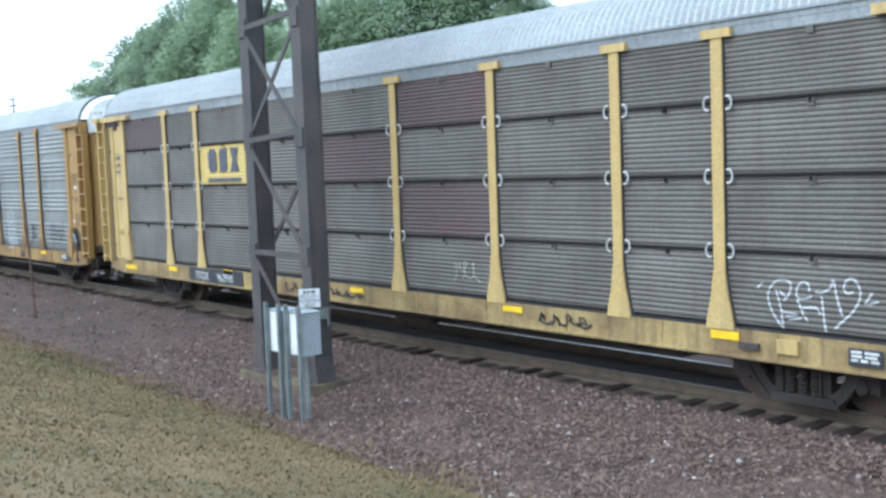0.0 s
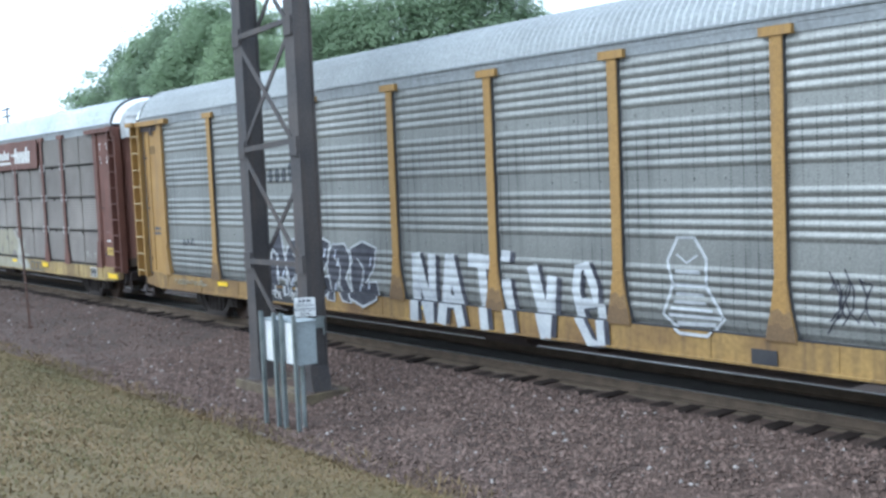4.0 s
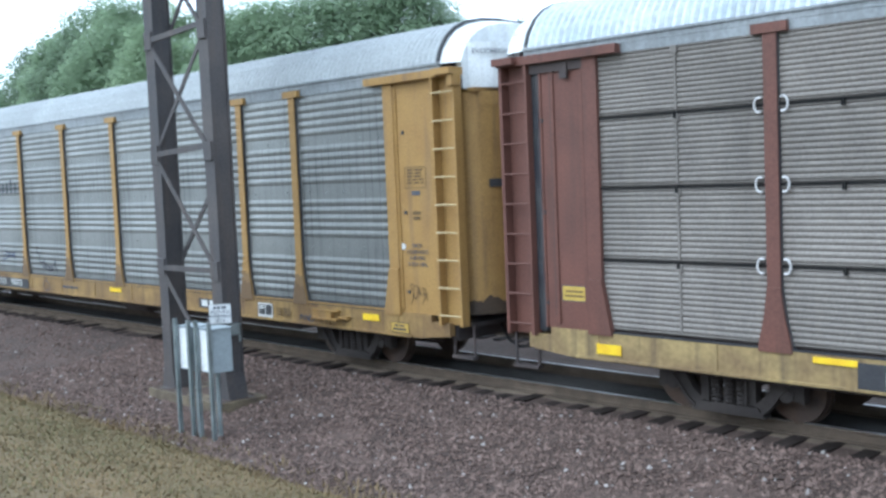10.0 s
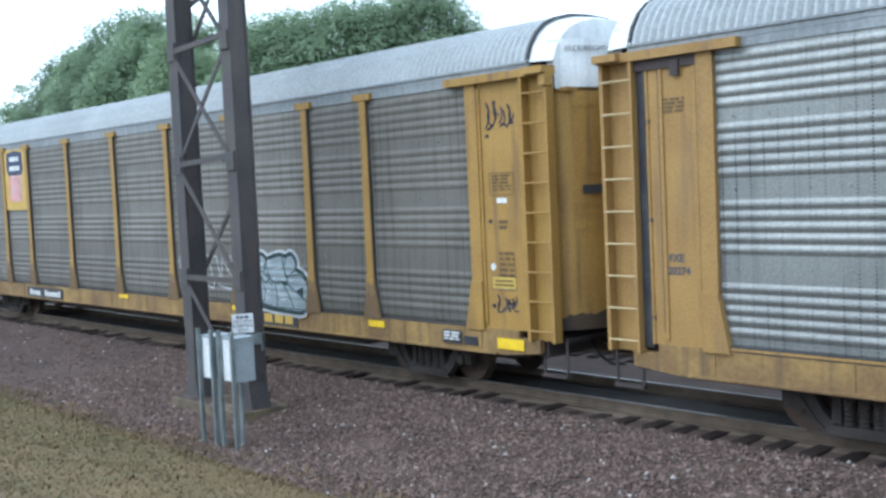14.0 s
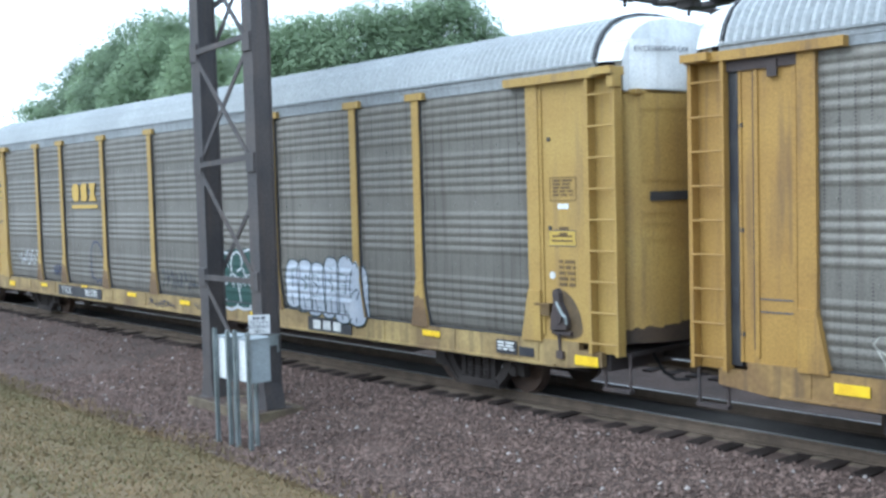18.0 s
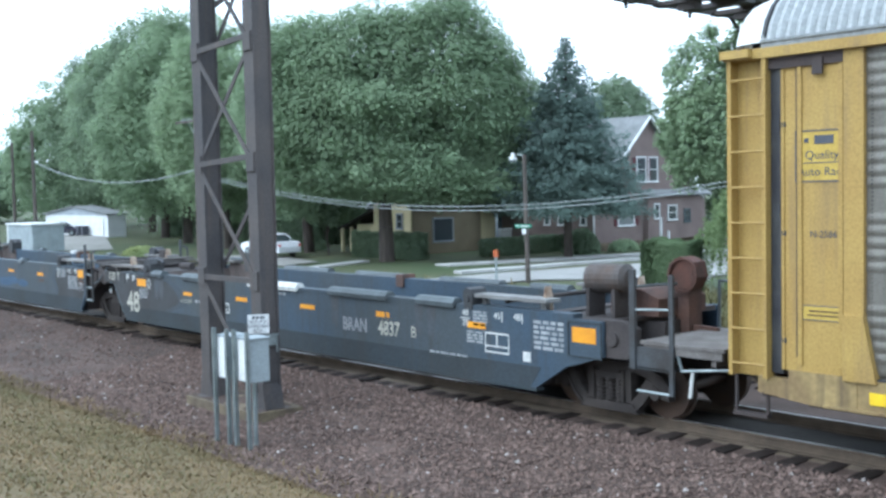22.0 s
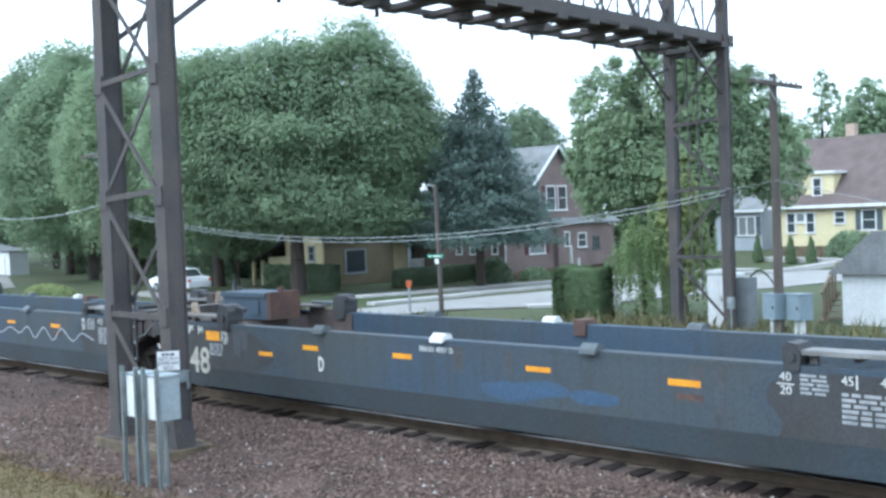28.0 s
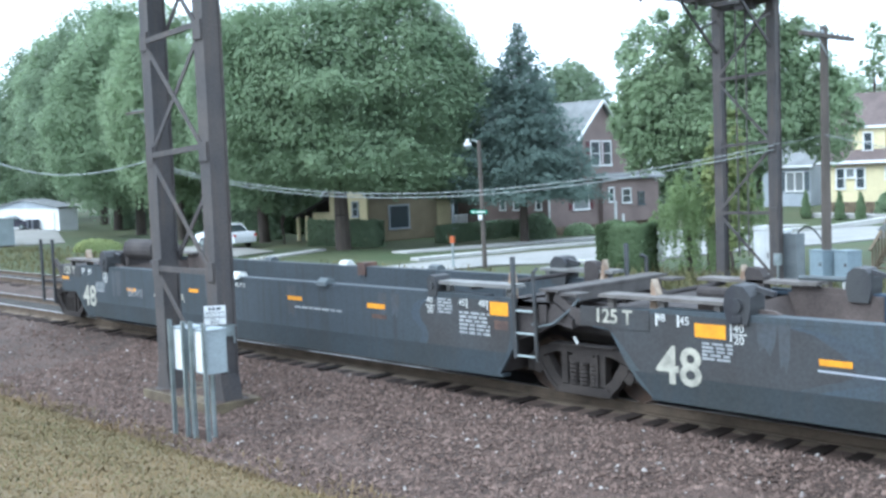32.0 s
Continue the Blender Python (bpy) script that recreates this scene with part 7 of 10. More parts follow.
    if wave:
        ks = [(3.6, 0.94), (4.46, 0.93), (6.91, 0.95), (8.86, 1.0), (9.89, 0.92), (10.57, 1.09), (11.07, 0.96), (11.56, 1.14), (11.95, 0.87), (12.47, 1.16), (12.95, 0.86), (13.44, 1.17), (13.99, 0.89), (14.48, 1.1), (15.15, 0.95)]
        fine = []
        for (xa, za), (xb, zb) in zip(ks, ks[1:]):
            for u in range(6):
                q = u / 6
                fine.append((xa + (xb - xa) * q, za + (zb - za) * (3 * q * q - 2 * q**3)))
        part("graffiti_line", ribbon(Shape(), fine, 0.025, WF - 0.004), SPRAY_SILVER, r, "wavering white spray line")
    if letter == "C":
        for line in (((16.05, 1.08), (16.18, 1.12), (16.2, 1.04), (16.12, 0.99), (16.06, 0.88)), ((16.32, 1.1), (16.25, 1.04), (16.27, 0.96), (16.36, 0.88))):
            part("graffiti_stroke", ribbon(Shape(), list(line), 0.025, WF - 0.004), SPRAY_WHITE, r, "white spray tag")
    if spray:
        rng = random.Random(start)
        for n, (cx, cz, wx, wz) in enumerate(((10.1, 0.86, 0.75, 0.16), (10.7, 0.93, 0.6, 0.15), (11.6, 0.88, 0.5, 0.13))):
            for k, m in enumerate((SPRAY_HAZE, SPRAY_MIST)):
                g = 1 - 0.4 * k
                ring = [(cx + math.cos(a * 0.449) * wx * g * rng.uniform(0.75, 1.1), cz + math.sin(a * 0.449) * wz * g * rng.uniform(0.75, 1.1)) for a in range(14)]
                part("overspray", Shape().prism(rounded(ring, 2), "y", WF - 0.003 - 0.0025 * k - 0.0008 * n, WF), m, r, "faded patch of blue spray")
    if lead:
        bogie(r, 17.4)
        part("end_sill", Shape().box(17.3, 19.6, -0.35, 0.35, 0.72, 1.0).box(17.65, 18.4, -1.4, 1.4, 0.98, 1.06), DECK_DARK, r, "grimy dark end sill")
        part("end_platform", Shape().box(18.3, 19.75, -1.46, 0.5, 1.22, 1.27).box(18.35, 19.7, -1.44, -1.36, 1.1, 1.22).box(18.4, 18.48, -1.4, 0.4, 1.0, 1.22).box(19.5, 19.58, -1.4, 0.4, 1.0, 1.22), DECK_GRATE, r, "pale dusty end platform")
        part("side_casting", Shape().prism([(17.65, 0.95), (18.05, 0.95), (18.2, 1.08), (18.2, 1.42), (17.95, 1.52), (17.65, 1.52)], "y", -1.46, -1.3).rod((17.78, -1.5, 1.24), (17.78, -1.46, 1.24), 0.11, 12), DECK_DARK, r, "grimy end casting with a round boss")
        part("hand_rail", Shape().bar((18.18, -1.47, 0.84), (18.18, -1.47, 2.32), 0.1, 0.06), LADDER_GRIME, r, "flat ladder upright")
        part("hand_rail", Shape().bar((18.88, -1.47, 0.5), (18.88, -1.47, 2.26), 0.07, 0.05), LADDER_GRIME, r)
        for x in (18.18, 18.88):
            part("hand_rail", Shape().bar((x, 1.47, 0.5), (x, 1.47, 2.26), 0.07, 0.05), LADDER_GRIME, r)
        part("step_box", Shape().box(18.2, 18.86, -1.46, -1.2, 0.84, 0.88).box(18.2, 18.86, -1.46, -1.42, 0.86, 1.18), LADDER_GRIME, r, "blue-grey step plate")
        part("rung", Shape().rod((18.25, -1.47, 0.52), (18.88, -1.47, 0.52), 0.022, 6), GALV, r)
        part("rung", Shape().rod((18.18, -1.47, 1.72), (18.88, -1.47, 1.76), 0.018, 6), GALV, r)
        tank = part("reservoir", Shape().rod((16.92, -0.9, 2.1), (17.62, -0.9, 2.12), 0.23, 18).rod((16.86, -0.9, 2.1), (16.92, -0.9, 2.1), 0.15, 18, 0.23).rod((17.62, -0.9, 2.12), (17.68, -0.9, 2.12), 0.23, 18, 0.15), TANK_GREY, r, "dirty grey air tank with rust on top", smooth=False)
        for x in (16.98, 17.5):
            part("saddle", Shape().box(x - 0.03, x + 0.03, -1.1, -0.7, 1.5, 1.95), DECK_DARK, tank)
        part("end_bin", Shape().prism([(17.0, 1.5), (17.95, 1.5), (17.95, 1.78), (17.6, 1.92), (17.0, 1.86)], "y", -0.55, 0.7), BIN_BROWN, r, "rust-brown bulkhead box")
        st = part("brake_stand", Shape().box(17.92, 18.16, -0.05, 0.3, 1.0, 1.95).bar((17.95, 0.1, 1.3), (18.6, 0.1, 1.27), 0.1, 0.08), BIN_BROWN, r, "grimy brake stand")
        part("brake_housing", Shape().prism([(17.78, 1.95), (18.2, 1.92), (18.3, 2.1), (18.24, 2.34), (18.02, 2.42), (17.82, 2.3)], "y", -0.1, 0.28), RED_OXIDE, st, "rusty red brake housing")
        wheel = [(18.1 + 0.26 * math.cos(k * 0.3927), 2.14 + 0.26 * math.sin(k * 0.3927)) for k in range(16)]
        part("hand_wheel", ribbon(Shape(), wheel, 0.045, -0.1, 0.05, True), RED_OXIDE, st, "rusty hand wheel")
        part("pipe_rail", Shape().rod((18.18, -1.42, 2.06), (18.1, -0.3, 2.02), 0.025, 6).rod((18.35, 0.5, 1.27), (18.35, 0.5, 2.02), 0.025, 6).rod((18.35, 0.5, 2.02), (19.1, 0.5, 2.02), 0.025, 6).rod((19.1, 0.5, 2.02), (19.1, 0.5, 1.27), 0.025, 6), GUIDE_GREY, r)
        part("cut_lever", Shape().rod((19.0, -1.4, 0.88), (19.75, -1.3, 0.96), 0.022, 6).rod((19.0, -1.4, 0.88), (18.95, -1.42, 1.1), 0.022, 6), GALV, r)
        part("lever_grip", Shape().rod((19.2, -1.42, 0.88), (19.17, -1.44, 0.52), 0.026, 6), PAINT_WHITE, r, "pale lever grip")
        coupler(r, 19.45, 1)
    if tail:
        for x in (-1.5, -0.75):
            part("hand_rail", Shape().bar((x, -1.45, 0.45), (x, -1.45, 2.2), 0.08, 0.06), BLACK_PAINT, r)
        for z in (0.5, 0.85, 1.2):
            part("rung", Shape().rod((-1.5, -1.45, z), (-0.75, -1.45, z), 0.02, 6), BLACK_PAINT, r)
        part("end_platform", Shape().box(-1.7, -0.1, -1.35, 1.35, 0.98, 1.05), DECK_DARK, r)
        part("reservoir", Shape().rod((2.2, -0.6, 1.95), (3.6, -0.6, 1.95), 0.27, 16), DECK_DARK, r, "dark air tank")
        part("brake_stand", Shape().box(0.9, 1.6, -0.8, 0.2, 1.5, 1.85).box(1.8, 1.95, -0.6, -0.3, 1.5, 2.1), DECK_DARK, r)
        coupler(r, -1.6, -1)
    else:
        if letter == "D":
            part("deck_bin", Shape().box(0.4, 2.0, -0.1, 0.7, 1.5, 2.0).box(0.35, 2.0, -0.14, 0.74, 1.98, 2.08).box(1.45, 1.75, -0.13, -0.1, 1.6, 1.9), WELL_BLUE, r, "blue steel bin on the end deck")
            part("bin_end", Shape().box(2.0, 2.14, -0.1, 0.7, 1.5, 2.1).box(2.02, 2.12, 0.2, 0.3, 2.1, 2.2), BIN_BROWN, r, "rust-brown end block")
        part("hand_pipe", Shape().rod((1.9, 1.25, 1.78), (2.75, 1.25, 1.78), 0.04, 8), GUIDE_GREY, r, "pale grey pipe rail")
        part("brake_cylinder", Shape().rod((0.7, 0.35, 1.58), (1.3, 0.35, 1.58), 0.1, 10), DECK_DARK, r)
    return r


well_unit("blue-grey well car unit with long rolled edge guides, leading the set", -195.35, "B", WELL_BLUE, lead=True, long_guides=True)
well_unit("blue-grey empty well car unit with blue spray patches", -213.4, "C", WELL_BLUE, spray=True)
well_unit("weathered blue empty well car unit with a rusty deck bin", -231.53, "D", WELL_BLUE, spray=True)
well_unit("blue-grey empty well car unit with a wavering white spray line", -249.5, "E", WELL_BLUE, wave=True)
well_unit("grey-blue empty well car unit at the end of the train", -267.55, "A", WELL_GREY, tail=True)

# ---- ground, ballast and tracks ----
X0, X1 = -330.0, 90.0
FINES = mat("brown_ballast_fines", (0.175, 0.137, 0.098), 0.95, 0, (0.125, 0.096, 0.07), 0.8, 30, bump=0.8, dist=0.03)

# fouled ballast, made darker still for the train's shade
OILY_SHADED = mat("shaded_oily_stone", (0.042, 0.036, 0.031), 0.95, 0, (0.028, 0.024, 0.021), 1.5, 30, bump=0.8, dist=0.03)
PALE_STONE = mat("pale_crushed_stone", (0.35, 0.32, 0.295), 0.9, 0, (0.25, 0.22, 0.2), 5, 60, bump=0.2, random_tint=0.3, island=True)


def ground_height(x, y):
    """Height of the ground away from the ballast."""
    if y < 8.4:
        return -0.52 + max(0.0, 8.2 - y) * 0.26 if y > -3 else 2.4
    if y < 22:
        return -0.55
    return -0.45 + min(min(max(y - 62, 0) * 0.11, 0.5) + max(y - 66.5, 0) * 0.035, 1.1)


def build_ground():
    xs = [-2500, -900, -500, -330, -250, -200] + [-160 + k * 4 for k in range(56)] + [90, 160, 300, 900, 2500]
    ys = [-2500, -700, -150, -40, -10] + [-4 + k * 1.0 for k in range(32)] + [29 + k * 3 for k in range(20)] + [100, 130, 200, 400, 900, 2500]
    s = Shape()
    rows = []
    for y in ys:
        rows.append([(x, y, ground_height(x, y) - (0.45 if 5 < y < 22 else 0.06) + (0.05 * noise.noise((x * 0.3, y * 0.3, 0)) if -200 < x < 80 and -10 < y < 90 else 0)) for x in xs])
    s.grid(rows)
    ob = solid("ground", s, LAWN, "grassy ground in mown green and dry patches", "ground", kind="structure")
    # turf bank in the foreground
    rows = []
    for i in range(36):
        y = -3 + i * 0.322
        rows.append([(x, y + 0.28 * noise.noise((x * 0.35, 7.0, 0)) * (1 if i == 35 else 0), ground_height(x, y) + 0.03 * noise.noise((x * 0.5, y * 0.5, 3)) - (0.05 if i == 35 else 0))
                     for x in np.arange(-90, 40.1, 1.0)])
    solid("turf", Shape().grid(rows), GRASS_SOIL, "dry yellow-brown grass bank", "ground", kind="structure")


BED = [(7.7, -0.62), (8.1, -0.56), (9.4, -0.58), (10.2, -0.54), (11.0, -0.43), (11.6, -0.37), (12.35, -0.275), (12.62, -0.225), (13.0, -0.205), (14.9, -0.19), (15.4, -0.22), (16.2, -0.27),
       (16.9, -0.22), (17.3, -0.19), (19.4, -0.19), (19.9, -0.24), (21.0, -0.42), (22.2, -0.6)]


def bed_height(y):
    for (a, za), (b, zb) in zip(BED, BED[1:]):
        if a <= y <= b:
            return za + (zb - za) * (y - a) / (b - a)
    return -0.6


def build_bed():
    xs = [X0, -250, -180, -120, -80] + [-60 + 0.6 * k for k in range(117)] + [14, 40, X1]
    ys = sorted({y for y, _ in BED} | {7.7 + 0.25 * k for k in range(18)})
    rows = [[(x, y + (0.25 * noise.noise((x * 0.5, 2.2, 0)) if y < 7.9 else 0), bed_height(y) + 0.035 * noise.noise((x * 1.4, y * 1.4, 0)) * (1 if y < 12.6 else 0.3)) for x in xs] for y in ys]
    solid("ballast_bed", Shape().grid(rows), BALLAST, "bed of pinkish grey crushed stone under the tracks", "ballast", kind="structure")


def build_stones():
    """Loose crushed stone, thickest where the camera looks down on it."""
    rng = np.random.default_rng(4)
    n = 54000
    u = rng.random(n)
    y = 7.75 + 4.95 * rng.random(n)
    x = np.where(u < 0.72, -24 + 20 * rng.random(n), -48 + 50 * rng.random(n))
    size = 0.017 + 0.034 * rng.random(n) ** 3
    base = np.array([(1, 0, 0), (-1, 0, 0), (0, 1, 0), (0, -1, 0), (0, 0, 1), (0, 0, -1)], float)
    tri = np.array([(0, 2, 4), (2, 1, 4), (1, 3, 4), (3, 0, 4), (2, 0, 5), (1, 2, 5), (3, 1, 5), (0, 3, 5)])
    verts = np.empty((n, 6, 3))
    jit = 0.6 + 0.8 * rng.random((n, 6, 1))
    ang = rng.random(n) * 6.28
    ca, sa = np.cos(ang), np.sin(ang)
    p = base[None] * jit * size[:, None, None] * np.stack([np.ones(n), 0.7 + 0.4 * rng.random(n), 0.6 + 0.3 * rng.random(n)], 1)[:, None, :]
    p += (rng.random((n, 6, 3)) - 0.5) * size[:, None, None] * 0.5
    verts[..., 0] = p[..., 0] * ca[:, None] - p[..., 1] * sa[:, None] + x[:, None]
    verts[..., 1] = p[..., 0] * sa[:, None] + p[..., 1] * ca[:, None] + y[:, None]
    z = np.array([bed_height(v) for v in y])
    verts[..., 2] = p[..., 2] + (z + 0.012)[:, None]
    faces = (tri[None] + (np.arange(n) * 6)[:, None, None]).reshape(-1, 3)
    pale = np.arange(n) % 60 == 0
    faces_pale = np.repeat(pale, 8)
    me = bpy.data.meshes.new("loose_stones")
    me.from_pydata(verts.reshape(-1, 3).tolist(), [], faces.tolist())
    me.materials.append(STONES)
    me.materials.append(PALE_STONE)
    me.polygons.foreach_set("material_index", faces_pale.astype(np.int32))
    solid("loose_stones", me, STONES, "loose pinkish grey ballast stones", "ballast", kind="stuff")


def build_track(y, near):
    t = thing("railway_track", "pair of worn steel rails on dark timber ties" if near else "second pair of rails behind the train", "railway track", (0, y, 0), "tracks", "structure")
    for e in (-1, 1):
        c = e * 0.7525
        prof = [(c - 0.07, -0.17), (c + 0.07, -0.17), (c + 0.065, -0.155), (c + 0.012, -0.14), (c + 0.012, -0.045), (c + 0.036, -0.035), (c + 0.036, -0.004), (c - 0.036, -0.004),
                (c - 0.036, -0.035), (c - 0.012, -0.045), (c - 0.012, -0.14), (c - 0.065, -0.155)]
        r = part("rail", Shape().prism(prof, "x", X0, X1), RAIL_SIDE, t, "rusty rail")
        part("rail_head", Shape().box(X0, X1, c - 0.033, c + 0.033, -0.006, 0.0), RAIL_TOP, r, "polished running surface")
    tie = Shape().box(-0.115, 0.115, -1.3, 1.3, -0.36, -0.175).mesh("tie", TIE_WOOD)
    rng = random.Random(int(y))
    rest = Shape()
    n = 0
    for k in range(int((X1 - X0) / 0.52)):
        x = X0 + k * 0.52 + rng.uniform(-0.02, 0.02)
        if near and -46 < x < 6 or (not near and -60 < x < -30):
            part("tie", tie, None, t, at=pose(x, rng.uniform(-0.09, 0.07), rng.uniform(-0.03, 0.008), 0, 0, rng.uniform(-1.2, 1.2)))
            n += 1
        else:
            rest.box(x - 0.115, x + 0.115, -1.3, 1.3, -0.36, -0.175)
    tagged(part("far_tie_rows", rest, TIE_WOOD, t), kind="stuff")
    return t


def build_fines():
    """Brown fines packed between the ties."""
    for y in (TRACK_Y, FAR_TRACK_Y):
        xs = np.arange(-70, 10.1, 0.26) if y == TRACK_Y else np.arange(-70, 10.1, 2.0)
        rows = [[(x, y + d + 0.1 * noise.noise((x * 1.1, d, 5)) * (abs(d) > 1.3), -0.18 + 0.02 * noise.noise((x * 2.2, d * 3, 9)) - max(0.0, abs(d + 0.06 * noise.noise((x * 1.7, 3, 1))) - 0.8) * 0.16) for x in xs] for d in (-1.5, -1.3, -1.1, -0.95, -0.85, -0.6, 0, 0.6, 0.95, 1.25, 1.5)]
        solid("ballast_fines", Shape().grid(rows), FINES, "brown oily fines packed between the ties", "ballast", kind="structure")


def build_oily_shade():
    """Oily ballast between the rails; its colour also holds the shade under the train."""
    for y in (TRACK_Y, FAR_TRACK_Y):
        rows = [[(x, y + d, -0.155 + 0.015 * noise.noise((x * 2.0, d * 3, 2))) for x in np.arange(-70, 10.1, 0.5)] for d in (-0.62, -0.3, 0, 0.3, 0.62)]
        solid("oily_ballast", Shape().grid(rows), OILY_SHADED, "oily ballast between the rails, blackened for the shade under the train", "ballast", kind="structure")


build_ground()
build_oily_shade()
build_bed()
build_fines()
build_stones()
build_track(TRACK_Y, True)
build_track(FAR_TRACK_Y, False)

# ---- steel gantry over the tracks, and the boxes beside it ----
def build_gantry():
    g = thing("steel_gantry", "dark brown riveted steel gantry spanning the tracks", "gantry", (0, 0, 0))
    def leg(x, y, wx, wy, z0, z1, label=""):
        f, g2 = wx / 2 + 0.03, wy / 2
        prof = [(x - f, y - g2), (x + f, y - g2), (x + f, y - g2 + 0.03), (x + f - 0.03, y - g2 + 0.03), (x + f - 0.03, y + g2 - 0.03), (x + f, y + g2 - 0.03),
                (x + f, y + g2), (x - f, y + g2), (x - f, y + g2 - 0.03), (x - f + 0.03, y + g2 - 0.03), (x - f + 0.03, y - g2 + 0.03), (x - f, y - g2 + 0.03)]
        s = Shape().prism(prof, "z", z0, z1)
        q = part("leg", s, TOWER_PAINT, g, label)
        part("base_plate", Shape().box(x - wx * 0.95, x + wx * 0.95, y - wy * 0.85, y + wy * 0.85, z0 - 0.04, z0 + 0.04)
             .prism([(x - wx * 0.9, z0 + 0.04), (x + wx * 0.9, z0 + 0.04), (x + wx * 0.55, z0 + 0.5), (x - wx * 0.55, z0 + 0.5)], "y", y - wy * 0.53, y + wy * 0.53), TOWER_PAINT, q)
        return q
    near, far = (-18.7, -16.78), (-19.12, -17.18)
    for x in near:
        leg(x, 10.4, 0.27, 0.38, -0.4, 11.2)
    for x in far:
        leg(x, 31.0, 0.26, 0.3, -0.42, 11.2)
    levels = (-0.1, 1.98, 4.14, 6.3, 8.5)
    for xs, y, d in ((near, 10.4, 0.2), (far, 31.0, 0.15)):
        for z in levels[1:]:
            part("strut", Shape().bar((xs[0], y - d, z), (xs[1], y - d, z + (0.1 if z > 4 else 0)), 0.1, 0.05), TOWER_PAINT, g)
        for k, (a, b) in enumerate(zip(levels, levels[1:])):
            part("brace", Shape().bar((xs[k % 2 if d < 0.2 else 0], y - d, b - 0.05), (xs[1 - k % 2 if d < 0.2 else 1], y - d, a + 0.05), 0.09, 0.03), TOWER_PAINT, g)
            if d < 0.2:
                continue
            if k != 2:
                part("brace", Shape().bar((xs[0], y + d, a + 0.05), (xs[1], y + d, b - 0.05), 0.09, 0.03), TOWER_PAINT, g)
            else:
                part("brace", Shape().bar((xs[0], y - d + 0.04, a + 0.05), (xs[1], y - d + 0.04, b - 0.05), 0.09, 0.03), TOWER_PAINT, g)
        for a, b in zip(levels, levels[1:]):
            for x in xs:
                part("gusset_plate", Shape().box(x - 0.13, x + 0.13, y - d - 0.031, y - d + 0.01, b - 0.17, b + 0.17), TOWER_PAINT, g)
    # beam: two chords below, two above, lattice between
    ends = (9.9, 31.6)
    for xa, xb, lo, hi in ((-18.77, -19.12, 8.66, 8.8), (-16.9, -17.18, 8.72, 9.08)):
        part("bottom_chord", Shape().bar((xa, ends[0], (lo + hi) / 2), (xb, ends[1], (lo + hi) / 2), 0.16, hi - lo, (0, 0, 1)), TOWER_PAINT, g)
        part("top_chord", Shape().bar((xa, ends[0], 11.2), (xb, ends[1], 11.2), 0.16, 0.18, (0, 0, 1)), TOWER_PAINT, g)
        n = 12
        for k in range(n):
            y0, y1 = ends[0] + (ends[1] - ends[0]) * k / n, ends[0] + (ends[1] - ends[0]) * (k + 1) / n
            f0, f1 = k / n, (k + 1) / n
            x0, x1 = xa + (xb - xa) * f0, xa + (xb - xa) * f1
            za, zb = (8.8, 11.2) if k % 2 else (11.2, 8.8)
            part("lattice_bar", Shape().bar((x0, y0, za), (x1, y1, zb), 0.08, 0.05, (1, 0, 0)), TOWER_PAINT, g)
            part("lattice_bar", Shape().bar((x0, y0, zb), (x1, y1, za), 0.06, 0.04, (1, 0, 0)), TOWER_PAINT, g)
            part("lattice_post", Shape().bar((x0, y0, 8.8), (x0, y0, 11.2), 0.07, 0.05, (1, 0, 0)), TOWER_PAINT, g)
    for k in range(15):
        y = 11.2 + k * 1.4
        part("cross_tie", Shape().box(-19.1, -16.95, y - 0.22, y + 0.22, 8.62, 8.76), TOWER_PAINT, g)
        if k % 2 == 0:
            part("hanger", Shape().box(-18.3, -17.7, y - 0.16, y + 0.16, 8.42, 8.62).rod((-18.0, y, 8.2), (-18.0, y, 8.42), 0.05, 8), TOWER_PAINT, g)
    part("deck_plate", Shape().box(-18.05, -17.0, 10.2, 31.3, 8.76, 8.8), STEEL_DARK, g, "dark walkway plate")
    for xs, y, e in ((near, 10.6, 1), (far, 30.85, -1)):
        for x in xs:
            part("knee_brace", Shape().bar((x, y, 7.2), (x, y + e * 2.0, 8.7), 0.1, 0.06, (1, 0, 0)), TOWER_PAINT, g)
            part("knee_brace", Shape().bar((x, y, 8.2), (x, y + e * 0.9, 7.9), 0.06, 0.04, (1, 0, 0)), TOWER_PAINT, g)
    for x in (-18.35, -18.0):
        part("ladder_rail", Shape().bar((x, 30.75, 0.6), (x, 30.75, 11.0), 0.04, 0.03), TOWER_PAINT, g)
    foot = Shape().prism([(-19.05, 9.95), (-16.45, 9.9), (-16.4, 10.9), (-19.0, 11.0)], "z", -1.0, -0.365)
    solid("concrete_footing", foot, CONCRETE, "weathered yellowish concrete footing under the gantry", "footing")
    rows = [[(x, y + 0.05 * noise.noise((x * 2, y, 1)), -0.36 + 0.03 * noise.noise((x * 3, y * 3, 4))) for x in np.arange(-19.0, -16.45, 0.12)] for y in np.arange(9.99, 10.9, 0.12)]
    solid("footing_dirt", Shape().grid(rows), BALLAST, "dark dirt and stone chips lying on the footing", "dirt", kind="structure")
    for x in far:
        part("footing", Shape().box(x - 0.5, x + 0.5, 30.5, 31.5, -0.9, -0.4), CONCRETE, g)
    # notice on the right-hand leg
    n = thing("notice_board", "small white metal notice fixed to the gantry leg", "sign", (-16.6, 10.14, 1.22), turn=-32)
    part("plate", Shape().box(-0.004, 0.004, -0.19, 0.19, -0.17, 0.17), WHITE_PAINT, n)
